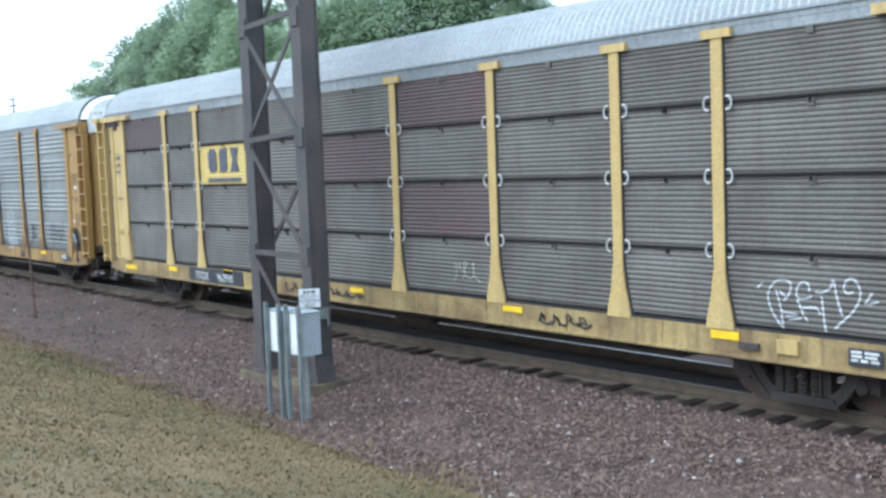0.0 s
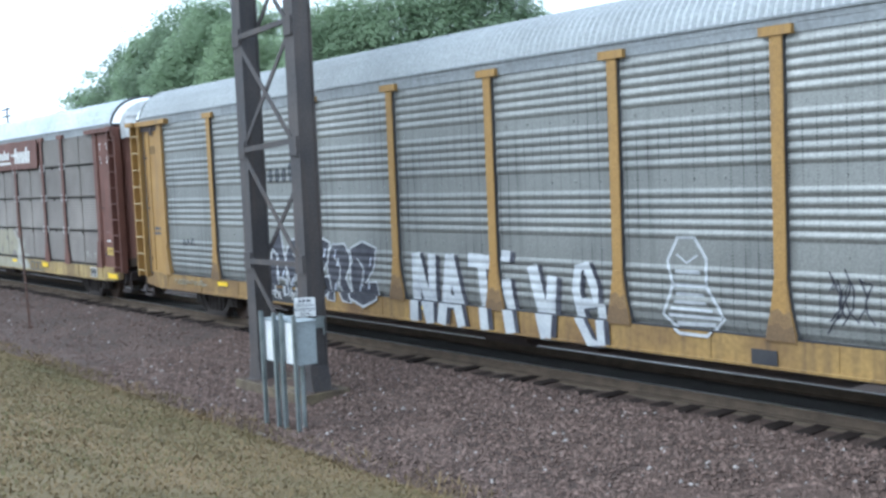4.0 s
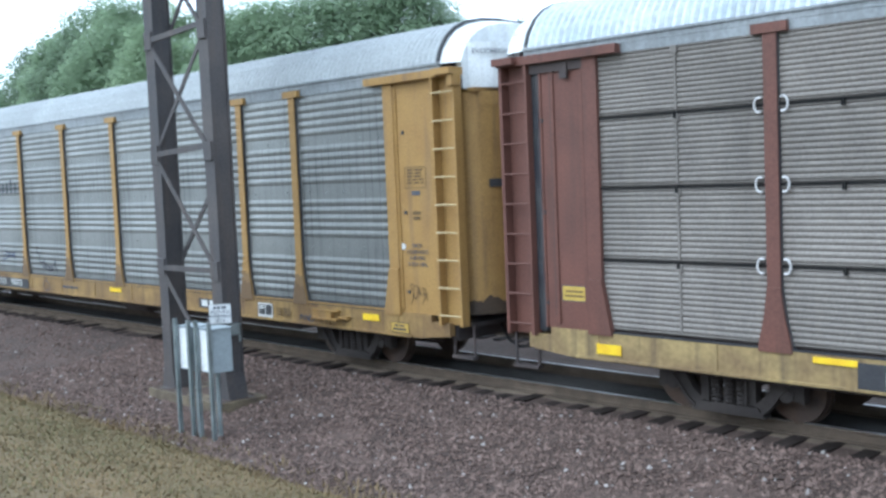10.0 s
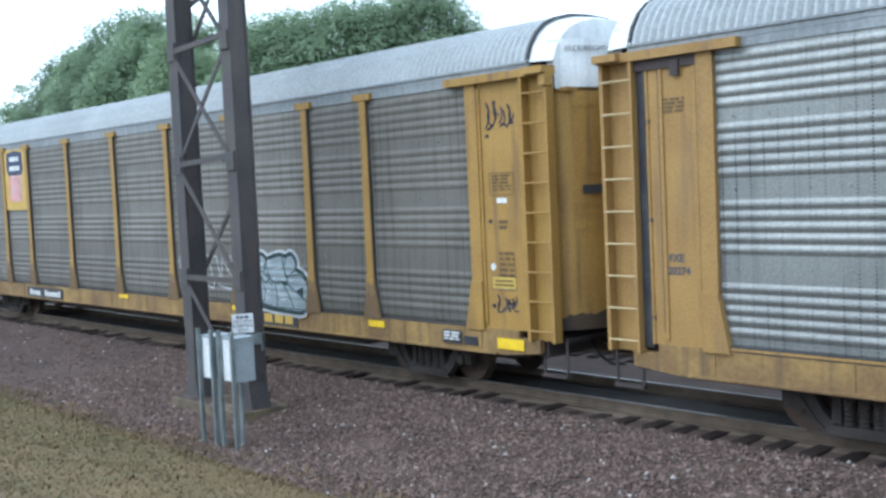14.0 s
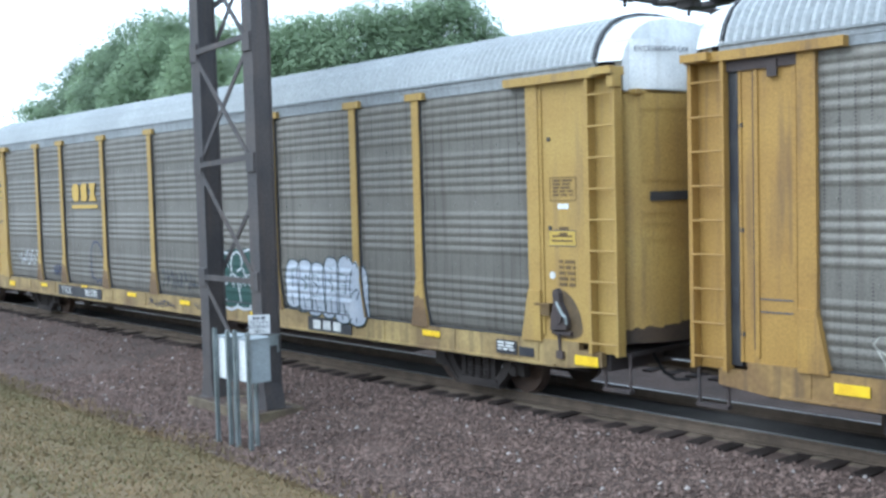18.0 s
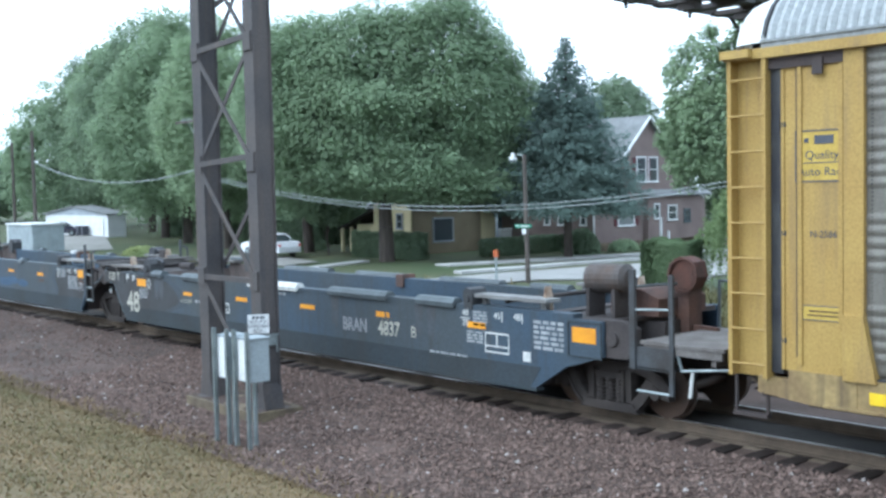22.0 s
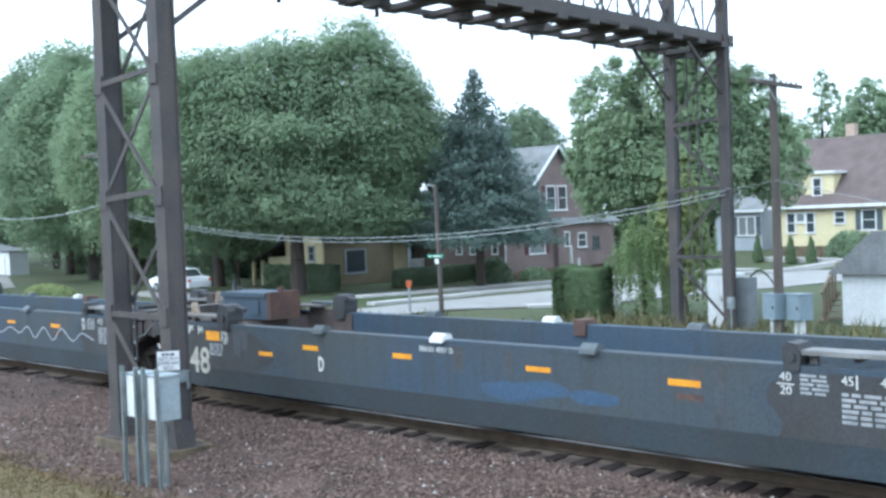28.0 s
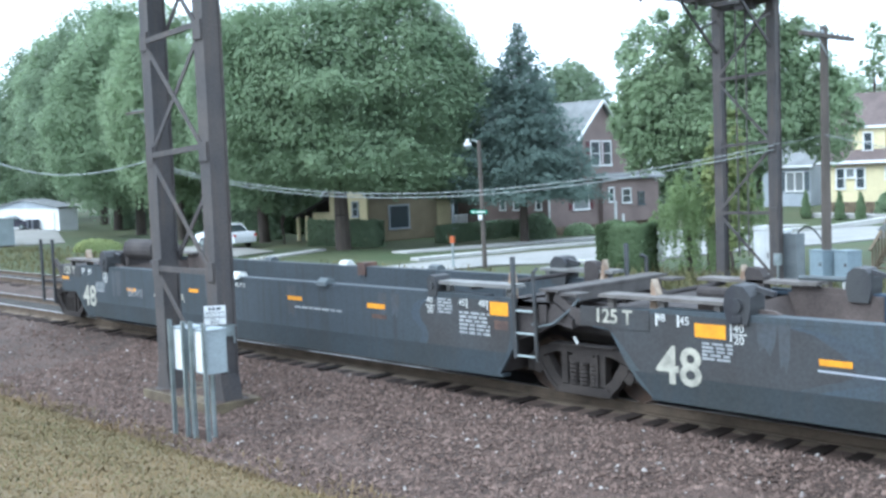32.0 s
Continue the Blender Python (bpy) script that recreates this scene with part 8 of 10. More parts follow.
    for k, w in enumerate(("RETURN", "MOVEMENT", "BOX")):
        ob = new("lettering", text_mesh(w, 0.085, PAINT_DARK))
        ob.parent = n
        ob.matrix_basis = pose(0.007, 0, 0.035 - k * 0.08, 90, 0, 90)
    for a, b in ((-0.11, -0.06), (-0.04, 0.01), (0.03, 0.11)):
        part("heading_bar", Shape().box(0.004, 0.007, a, b, 0.09, 0.14), PAINT_DARK, n)
    b = thing("junction_box", "small grey metal junction box on the gantry leg", "box", (-16.66, 10.35, 0.9))
    part("body", Shape().box(-0.08, 0.1, -0.16, 0.16, -0.09, 0.09).box(-0.1, 0.12, -0.18, 0.18, 0.08, 0.11), GALV, b)
    part("lock", Shape().rod((0.1, 0.1, -0.02), (0.13, 0.1, -0.02), 0.03, 8).rod((0.11, 0.14, -0.1), (0.11, 0.14, -0.22), 0.02, 6), GALV, b)


def build_boxes():
    """Two steel boxes, each on a pair of channel posts."""
    for x0, x1, y, lean in ((-15.82, -15.42, 8.86, 1.2), (-15.24, -14.86, 8.9, 0.8)):
        b = thing("relay_box", "light grey steel relay box on galvanised posts", "equipment box", ((x0 + x1) / 2, y, -0.56), "relay boxes by the gantry")
        w = (x1 - x0) / 2
        part("box", Shape().box(-w, w, 0.0, 0.36, 1.08, 1.78).box(-w - 0.02, w + 0.02, -0.015, 0.38, 1.775, 1.8), BOX_GREY, b)
        part("door", Shape().box(-w + 0.02, w - 0.02, -0.012, 0.0, 1.1, 1.76), WHITE_PAINT, b, "white-painted door")
        part("latch", Shape().box(w - 0.08, w - 0.05, -0.03, -0.012, 1.36, 1.5), GALV, b)
        for x in (-w - 0.02, w - 0.0):
            s = Shape().box(x - 0.035, x + 0.035, -0.075, -0.06, -0.3, 1.92).box(x - 0.035, x - 0.025, -0.075, -0.02, -0.3, 1.92).box(x + 0.025, x + 0.035, -0.075, -0.02, -0.3, 1.92)
            part("post", s, GALV, b, "galvanised channel post", pose(0, 0, 0, lean * 0.4, lean * 0.6, 0))
        part("conduit", Shape().rod((0, 0.18, -0.3), (0, 0.18, 1.08), 0.04, 8), GALV, b)
    # slim leaning marker rod farther along the bank
    m = thing("marker_rod", "thin dark steel rod leaning beside the track", "marker", (-32.2, 10.2, -0.5))
    part("rod", Shape().rod((0, 0, -0.3), (-0.3, 0, 3.4), 0.035, 8), RUST, m)
    part("base", Shape().rod((0, 0, -0.3), (0, 0, 0.05), 0.07, 8), RUST, m)


def telephone_pole(x, y, top, label, arm=1.45, arms=1, turn=0, r=0.15):
    p = thing("telephone_pole", label, "utility pole", (x, y, -0.5), "utility poles", turn=turn)
    h = top + 0.5
    part("pole", Shape().rod((0, 0, -0.4), (0, 0, h), r, 12, r * 0.72), POLE_WOOD, p)
    for k in range(arms):
        z = h - 0.3 - k * 0.75
        part("cross_arm", Shape().box(-arm, arm, -0.17, -0.05, z - 0.06, z + 0.06), POLE_WOOD, p)
        for e in (-1, 1):
            part("arm_brace", Shape().bar((e * 0.6, -0.12, z - 0.05), (0, -0.14, z - 0.6), 0.03, 0.012), GALV, p)
        for i in range(4):
            for e in (-1, 1):
                part("insulator", Shape().rod((e * (0.3 + i * 0.32), -0.11, z + 0.06), (e * (0.3 + i * 0.32), -0.11, z + 0.17), 0.045, 8, 0.03), BOX_GREY, p)
    return p


def wire(a, b, sag, r=0.018, name="overhead_wire", label="pale overhead line wire sagging between poles", material=None):
    s = Shape()
    a, b = Vector(a), Vector(b)
    pts = []
    for k in range(25):
        u = k / 24
        q = a.lerp(b, u)
        q.z -= sag * 4 * u * (1 - u)
        pts.append(q)
    s.grid([[q + Vector((0, r * math.cos(a * 1.0472), r * math.sin(a * 1.0472))) for a in range(7)] for q in pts])
    solid(name, s, material or WIRE, label, "wire", "overhead wires")


def build_poles():
    telephone_pole(-14.5, 29.0, 7.35, "brown wooden telephone pole with one cross-arm", 1.55, turn=90)
    telephone_pole(-53.4, 29.0, 7.95, "brown wooden telephone pole behind the gantry", 2.0)
    telephone_pole(-86.0, 32.2, 9.0, "grey wooden pole with a transformer beside it", 0.9, arms=0, r=0.17)
    telephone_pole(-90.0, 32.0, 8.2, "grey weathered wooden pole beside the tracks", 0.9, arms=0)
    telephone_pole(-93.0, 31.6, 8.4, "grey wooden pole beside the street", 0.9, arms=0)
    telephone_pole(-150, 47.5, 12.0, "far telephone pole with three cross-arms", 1.6, arms=3)
    telephone_pole(-120, 37.2, 12.6, "tall telephone pole with three cross-arms", 1.6, arms=3)
    for dz, sg in ((0.0, 1.92), (-0.14, 1.95)):
        wire((-53.3, 28.8, 4.95 + dz), (-17.1, 30.8, 4.1 + dz), sg - 0.27, 0.019)
    wire((-17.1, 30.8, 4.15), (-14.5, 28.9, 4.3), 0.05, 0.012)
    wire((-14.5, 28.9, 4.3), (6.0, 26.0, 1.2), 0.5, 0.012)
    wire((-53.5, 28.9, 4.95), (-86.0, 32.2, 6.6), 1.15, 0.035)
    wire((-16.65, 31.4, 1.32), (-14.55, 29.0, 1.1), -0.35, 0.035, "cable", "black cable arching from the case to the pole", HOSE)
    # street lamp
    l = thing("street_lamp", "street lamp on a brown pole with a curved pale arm", "street lamp", (-32.2, 33.2, -0.5))
    part("pole", Shape().rod((0, 0, -0.3), (-0.12, 0, 5.5), 0.11, 10, 0.085), POLE_WOOD, l)
    arm = Shape()
    pts = [(-0.12, 0, 5.35), (-0.3, 0, 5.5), (-0.55, 0, 5.53), (-0.75, 0, 5.47)]
    for a, b in zip(pts, pts[1:]):
        arm.rod(a, b, 0.03, 6)
    part("arm", arm, GALV, l)
    part("lamp_head", Shape().rod((-0.8, 0, 5.45), (-0.8, 0, 5.62), 0.09, 10, 0.05).rod((-0.8, 0, 5.3), (-0.8, 0, 5.45), 0.17, 12, 0.15), WHITE_PAINT, l, "white lamp head")
    part("globe", Shape().rod((-0.8, 0, 5.18), (-0.8, 0, 5.3), 0.11, 10, 0.15), GALV, l)
    sg = thing("street_sign", "small green street name blades on the lamp pole", "sign", (-32.25, 33.05, 1.85))
    green = mat("sign_green", (0.02, 0.2, 0.12), 0.5, bump=0)
    part("blade", Shape().box(-0.55, 0.45, -0.02, 0.0, 0, 0.16), green, sg)
    part("blade", Shape().box(-0.12, 0.12, 0.0, 0.015, -0.26, -0.04), WHITE_PAINT, sg, "white plate")
    for a, b in ((-0.46, -0.28), (-0.2, 0.34)):
        part("writing_bar", Shape().box(a, b, -0.026, -0.02, 0.05, 0.11), PAINT_WHITE, sg)
    o = thing("cable_marker", "orange marker head on a pale post", "marker", (-33.35, 32.4, -0.5))
    orange = mat("marker_orange", (0.42, 0.11, 0.035), 0.6, bump=0)
    part("post", Shape().box(-0.05, 0.05, -0.03, 0.03, -0.2, 1.15), GALV, o)
    part("head", Shape().box(-0.12, 0.12, -0.05, 0.05, 1.1, 1.4), orange, o)
    # cabinets at the foot of the far tower
    c = thing("signal_cabinet", "tall white signal cabinet with its shaded side painted grey", "cabinet", (-17.35, 31.3, -0.42))
    part("body", Shape().box(-0.8, -0.15, 0, 0.6, 0, 1.82), WHITE_PAINT, c)
    part("roof", Shape().prism([(-0.86, 1.82), (-0.1, 1.82), (-0.2, 1.95), (-0.76, 1.95)], "y", -0.05, 0.65), WHITE_PAINT, c)
    part("door", Shape().box(-0.74, -0.22, -0.015, 0, 0.1, 1.74), WHITE_PAINT, c)
    part("handle", Shape().box(-0.3, -0.27, -0.04, -0.015, 0.9, 1.1), STEEL_DARK, c)
    part("front_case", Shape().box(-0.146, 0.2, 0.02, 0.58, 0.05, 1.74), WHITE_PAINT, c, "white front case")
    # the cabinet's shaded side, as a box of darker grey
    part("side_case", Shape().box(0.204, 0.68, 0.04, 0.56, 0.05, 1.7), SHADED_SIDE_GREY, c, "cabinet side in a grey that stands for shade")
    part("case_lid", Shape().box(-0.1, 0.24, 0.0, 0.6, 1.744, 1.84), WHITE_PAINT, c, "white case lid")
    m = thing("meter_box", "small grey meter box on the far gantry leg", "meter box", (-17.03, 30.8, 0.5))
    part("body", Shape().box(-0.12, 0.12, -0.05, 0.05, -0.17, 0.2), GALV, m)
    part("meter", Shape().rod((0.0, -0.1, 0.05), (0.0, -0.05, 0.05), 0.08, 12), BOX_GREY, m)
    part("conduit", Shape().rod((0, 0.0, -0.9), (0, 0.0, -0.17), 0.03, 8), GALV, m)
    for k, x in enumerate((-14.62, -13.88)):
        b = thing("pad_box", "blue-grey steel box on two white posts", "equipment box", (x, 29.0, -0.48), "boxes by the far tower", turn=-24)
        part("body", Shape().box(-0.28, 0.28, -0.24, 0.24, 0.75, 1.47), PAD_BLUE, b)
        part("lid", Shape().box(-0.3, 0.3, -0.26, 0.26, 1.47, 1.5), PAD_BLUE, b)
        part("hasp", Shape().box(0.15, 0.21, -0.26, -0.24, 1.05, 1.15), STEEL_DARK, b)
        for xx in (-0.12, 0.12):
            part("leg", Shape().box(xx - 0.05, xx + 0.05, -0.05, 0.05, -0.2, 0.75), WHITE_PAINT, b, "white post")


build_gantry()
build_boxes()
build_poles()

# ---- streets, houses and cars beyond the tracks ----
ASPHALT = mat("grey_roof_shingle", (0.2, 0.205, 0.205), 0.9, 0, (0.145, 0.15, 0.15), 1.2, 14, bump=0.4, dist=0.03, streak=(0.12, 0.12, 0.12), streak_amount=0.4)
BROWN_ROOF = mat("brown_roof_shingle", (0.13, 0.1, 0.092), 0.9, 0, (0.1, 0.079, 0.074), 1.2, 14, bump=0.4, dist=0.03)
DARK_ROOF = mat("dark_roof_shingle", (0.06, 0.055, 0.055), 0.9, 0, (0.045, 0.04, 0.04), 1.2, 14, bump=0.4, dist=0.03)
BROWN_WALL = mat("brown_clapboard", (0.186, 0.142, 0.129), 0.85, 0, (0.15, 0.115, 0.105), 0.8, 20, bump=0.1)
YELLOW_WALL = mat("yellow_clapboard", (0.58, 0.51, 0.315), 0.8, 0, (0.515, 0.452, 0.28), 0.8, 20, bump=0.05)
# yellow-tan wall colour lowered to hold the shade of the trees
SHADED_WALL = mat("tree_shaded_tan_wall", (0.235, 0.195, 0.13), 0.85, 0, (0.19, 0.155, 0.1), 0.8, 20, bump=0.1)
GREY_WALL = mat("grey_clapboard", (0.34, 0.365, 0.391), 0.8, 0, (0.289, 0.315, 0.34), 0.8, 20, bump=0.05)
WHITE_WALL = mat("white_clapboard", (0.6, 0.607, 0.6), 0.75, 0, (0.54, 0.546, 0.54), 0.8, 20, bump=0.05)
SHUTTER_RED = mat("dark_red_shutter", (0.1, 0.03, 0.035), 0.7, bump=0)
SHUTTER_GREY = mat("dark_shutter", (0.08, 0.1, 0.11), 0.7, bump=0)
RAW_WOOD = mat("raw_stair_timber", (0.2, 0.16, 0.11), 0.85, 0, (0.15, 0.118, 0.082), 3, 30, bump=0.2)
CHIMNEY = mat("pale_chimney_brick", (0.4, 0.31, 0.25), 0.9, 0, (0.33, 0.25, 0.2), 4, 20, bump=0.3)
GLASS = glass_mat("window_glass", (0.045, 0.055, 0.06))
FAR_GLASS = glass_mat("curtained_glass", (0.16, 0.17, 0.17))


def sheet(name, outline, z, material, label, thick=0.05, category="road"):
    s = Shape().prism(outline, "z", z - thick, z)
    return solid(name, s, material, label, category, kind="structure")


def build_streets():
    z = -0.44
    sheet("road", [(-37.0, 30.0), (-33.0, 30.4), (-32.4, 34.0), (-30.0, 36.0), (-27.6, 38.6), (-26.4, 44.0), (-24.4, 50.0), (-22.5, 60.0), (-19.0, 80.0), (-24.5, 80.0), (-28.3, 64.0),
                   (-30.6, 57.0), (-32.9, 50.5), (-34.3, 46.0), (-35.6, 40.5), (-36.3, 36.5)], z, ROAD_MAT, "pale concrete side street leading away from the tracks")
    sheet("gravel_drive", [(-80, 31.5), (-79, 35.5), (-104, 46), (-135, 58), (-137, 53), (-112, 42)], z + 0.004, GRAVEL_PALE, "pale gravel drive beside the tracks")
    sheet("driveway", [(-50.5, 32.5), (-51.5, 35.6), (-62, 38.0), (-62, 34.5)], z + 0.004, GRAVEL_PALE, "short pale driveway under the trees")
    sheet("garden_walk", [(-47.6, 31.1), (-46.9, 31.4), (-49.3, 37.7), (-50.0, 37.4)], z + 0.03, WALK_MAT, "narrow pale garden walk", 0.1, "sidewalk")
    sheet("sidewalk", [(-43.4, 37.6), (-42.2, 37.6), (-40.6, 42.5), (-39.3, 48), (-36.6, 55), (-32.0, 64.5), (-33.2, 65), (-37.9, 55.5), (-40.6, 48.3), (-41.9, 42.8)], z + 0.05, WALK_MAT, "pale concrete sidewalk", 0.12, "sidewalk")
    sheet("kerb", [(-37.9, 34.5), (-37.35, 38.7), (-37.2, 41.8), (-36.5, 45.6), (-35.0, 50.6), (-32.2, 57.1), (-29.2, 64.1), (-29.9, 64.3), (-32.9, 57.3), (-35.8, 51.0), (-37.4, 46.2), (-38.1, 42.0), (-38.2, 38.9), (-38.7, 34.7)],
          z + 0.07, WALK_MAT, "low pale concrete kerb", 0.15, "kerb")
    sheet("patch_walk", [(-30.5, 36.6), (-27.2, 39.0), (-26.5, 38.4), (-29.6, 36.0)], z + 0.06, WALK_MAT, "short pale concrete walk in the grass", 0.12, "sidewalk")
    for name, (xa, ya), (xb, yb), w, label in (("far_walk", (-34.0, 66.6), (-22.0, 63.6), 0.8, "pale concrete walk before the yellow house"), ("far_kerb", (-33.0, 57.5), (-27.6, 65.2), 0.6, "pale kerb that bends round the corner of the street")):
        rows = []
        for k in range(25):
            x, y = xa + (xb - xa) * k / 24, ya + (yb - ya) * k / 24
            rows.append([(x - d * (yb - ya) / 9.5, y + d * abs(xb - xa) / 9.5, max(ground_height(x, y - 1.6), ground_height(x, y + 1.6)) + 0.05 + dz) for d, dz in ((-w / 2, -0.3), (-w / 2, 0), (w / 2, 0), (w / 2, -0.3))])
        solid(name, Shape().grid(rows), WALK_MAT, label, "sidewalk", kind="structure")


def window(parent, x, y, z, w, h, face, shutters=None, glass=None, frame=None, mull=True, split=False):
    """A window whose wall faces '-y' or '+x'; x, y, z is the middle of the opening on the wall."""
    turn = 0 if face == "-y" else 90
    at = pose(x, y, z, 0, 0, turn)
    t = 0.09
    f = Shape().box(-w / 2 - t, -w / 2, -0.06, 0.03, -h / 2 - t, h / 2 + t).box(w / 2, w / 2 + t, -0.06, 0.03, -h / 2 - t, h / 2 + t)
    f.box(-w / 2, w / 2, -0.06, 0.03, h / 2, h / 2 + t).box(-w / 2 - t - 0.03, w / 2 + t + 0.03, -0.1, 0.03, -h / 2 - t - 0.02, -h / 2)
    if mull:
        f.box(-w / 2, w / 2, -0.045, 0.0, -0.025, 0.025)
    if split:
        f.box(-0.05, 0.05, -0.05, 0.0, -h / 2, h / 2)
    win = part("window", f, frame or WHITE_PAINT, parent, at=at)
    part("pane", Shape().box(-w / 2, w / 2, -0.02, -0.005, -h / 2, h / 2), glass or GLASS, win)
    if shutters:
        for e in (-1, 1):
            a = e * (w / 2 + t + 0.02)
            b = a + e * 0.36
            part("shutter", Shape().box(min(a, b), max(a, b), -0.05, 0.0, -h / 2 - 0.05, h / 2 + 0.05), shutters, win)
    return win


def clapboards(x0, x1, y0, y1, z0, z1, pitch=0.2):
    """A block whose sides step in board by board."""
    s = Shape()
    n = max(1, int((z1 - z0) / pitch))
    rows = []
    for k in range(n):
        for z, d in ((z0 + k * pitch, 0.028), (z0 + (k + 1) * pitch, 0.004)):
            rows.append([(x0 - d, y0 - d, z), (x1 + d, y0 - d, z), (x1 + d, y1 + d, z), (x0 - d, y1 + d, z), (x0 - d, y0 - d, z)])
    rows.append([(x, y, z1) for x, y in ((x0, y0), (x1, y0), (x1, y1), (x0, y1), (x0, y0))])
    s.grid(rows)
    k = len(s.v)
    s.f += [(0, 3, 2, 1), (k - 5, k - 4, k - 3, k - 2)]
    return s


def gable_roof(x0, x1, y0, y1, z0, ridge, axis, over=0.35, thick=0.14):
    """Two slopes with thickness; the ridge runs along the given axis."""
    s = Shape()
    if axis == "x":
        ym = (y0 + y1) / 2
        k = (ridge - z0) / (ym - y0)
        lo = z0 - over * k
        s.prism([(y0 - over, lo), (ym, ridge), (y1 + over, lo), (y1 + over, lo + thick), (ym, ridge + thick), (y0 - over, lo + thick)], "x", x0 - over, x1 + over)
    else:
        xm = (x0 + x1) / 2
        k = (ridge - z0) / (xm - x0)
        lo = z0 - over * k
        s.prism([(x0 - over, lo), (xm, ridge), (x1 + over, lo), (x1 + over, lo + thick), (xm, ridge + thick), (x0 - over, lo + thick)], "y", y0 - over, y1 + over)
    return s


def gable_wall(x, y0, y1, z0, ridge, thick=0.2):
    return Shape().prism([(y0, z0), (y1, z0), ((y0 + y1) / 2, ridge)], "x", x - thick, x)


def build_houses():
    g = -0.5
    # brown house
    h = thing("brown_house", "brown clapboard house with a steep grey shingle roof", "house", (0, 0, 0), "houses")
    part("wall", clapboards(-54.0, -43.9, 51.2, 61.8, g, 3.0), BROWN_WALL, h)
    part("gable", gable_wall(-43.9, 51.2, 61.8, 3.0, 8.0), BROWN_WALL, h, "brown gable end")
    part("gable", gable_wall(-53.8, 51.2, 61.8, 3.0, 8.0), BROWN_WALL, h, "brown gable end")
    part("roof", gable_roof(-54.0, -43.9, 51.2, 61.8, 3.0, 8.0, "x"), ASPHALT, h, "light grey shingle roof")
    tr = Shape().bar((-43.5, 50.8, 2.65), (-43.5, 56.5, 8.05), 0.12, 0.16, (1, 0, 0)).bar((-43.5, 62.2, 2.65), (-43.5, 56.5, 8.05), 0.12, 0.16, (1, 0, 0))
    part("rake_board", tr, WHITE_PAINT, h, "white rake board")
    part("porch_wall", clapboards(-43.9, -43.55, 56.2, 62.5, g + 0.5, 2.8), BROWN_WALL, h, "enclosed brown porch")
    part("porch_roof", Shape().prism([(-44.0, 3.2), (-43.2, 2.86), (-43.2, 2.96), (-44.0, 3.34)], "y", 55.8, 62.9), ASPHALT, h, "grey porch roof")
    part("foundation", Shape().box(-54.05, -43.85, 51.15, 61.85, g - 0.4, g + 0.5), CONCRETE, h)
    window(h, -43.88, 55.95, 4.62, 0.85, 1.5, "+x", SHUTTER_RED)
    window(h, -43.88, 57.15, 4.62, 0.85, 1.5, "+x")
    window(h, -43.88, 54.35, 1.77, 1.5, 1.4, "+x", SHUTTER_RED, FAR_GLASS, mull=False)
    window(h, -43.53, 57.1, 1.86, 0.42, 0.85, "+x")
    window(h, -43.53, 58.75, 1.74, 0.85, 0.85, "+x")
    window(h, -43.53, 60.4, 1.5, 0.55, 0.75, "+x", frame=SHUTTER_GREY)
    for x in (-47.8, -46.6, -44.7):
        window(h, x, 51.17, 1.6, 0.36, 0.8, "-y", glass=GLASS)
    for y in (56.1, 56.9):
        part("yard_post", Shape().box(-42.55, -42.43, y, y + 0.12, g, 1.5 if y < 56.5 else 0.6), WHITE_PAINT, h, "white timber post")
    part("downspout", Shape().rod((-43.8, 51.1, g), (-43.8, 51.1, 3.0), 0.05, 6), WHITE_PAINT, h)
    for k in range(8):
        part("rail_post", Shape().box(-44.5 + k * 0.16, -44.45 + k * 0.16, 50.2, 50.25, g, 0.65 + 0.1 * (k % 3)), WHITE_PAINT, h)
    # cottage under the maple
    h = thing("cottage", "low yellow cottage with a dark roof shaded by trees", "house", (0, 0, 0), "houses")
    part("wall", clapboards(-55.9, -52.1, 43.2, 53.0, g, 2.7), YELLOW_WALL, h, "yellow clapboard walls")
    # tree shade on the front is put into this wall's colour
    part("front_wall", Shape().box(-52.1, -52.03, 43.28, 49.2, g, 2.7), SHADED_WALL, h, "yellow-tan front wall, darkened for the shade of the trees")
    part("gable", Shape().prism([(-55.9, 2.7), (-52.1, 2.7), (-54.0, 4.2)], "y", 43.2, 43.4), YELLOW_WALL, h, "yellow gable end")
    part("roof", gable_roof(-55.9, -52.1, 43.2, 53.0, 2.7, 4.2, "y", 0.4), DARK_ROOF, h, "dark shingle roof")
    for e in (-1, 1):
        part("rake_board", Shape().bar((-54.0 + e * 2.3, 42.78, 2.45), (-54.0, 42.78, 4.3), 0.14, 0.04), WHITE_PAINT, h, "pale rake board")
    window(h, -53.2, 43.17, 1.62, 0.5, 0.85, "-y", frame=GREY_WALL)
    window(h, -54.8, 43.17, 1.2, 0.4, 1.5, "-y")
    window(h, -52.02, 45.8, 1.0, 1.6, 1.4, "+x", mull=False, glass=GLASS, frame=GREY_WALL)
    part("door", Shape().box(-52.1, -52.02, 50.6, 51.5, 0.1, 2.2), SHUTTER_GREY, h, "dark front door")
    for y in (49.3, 52.9):
        part("porch_post", Shape().box(-50.68, -50.55, y - 0.07, y + 0.07, g, 2.3), GREY_WALL, h)
    part("porch_roof", Shape().prism([(-52.1, 2.75), (-50.3, 2.3), (-50.3, 2.42), (-52.1, 2.9)], "y", 49.1, 53.1), DARK_ROOF, h)
    for k in range(16):
        if not 5 < k < 9:
            part("baluster", Shape().box(-50.64, -50.58, 49.5 + k * 0.21, 49.56 + k * 0.21, g + 0.35, 0.85), WHITE_PAINT, h)
    for a, b in ((49.4, 50.7), (51.3, 52.8)):
        part("porch_rail", Shape().box(-50.65, -50.57, a, b, 0.85, 0.92), WHITE_PAINT, h)
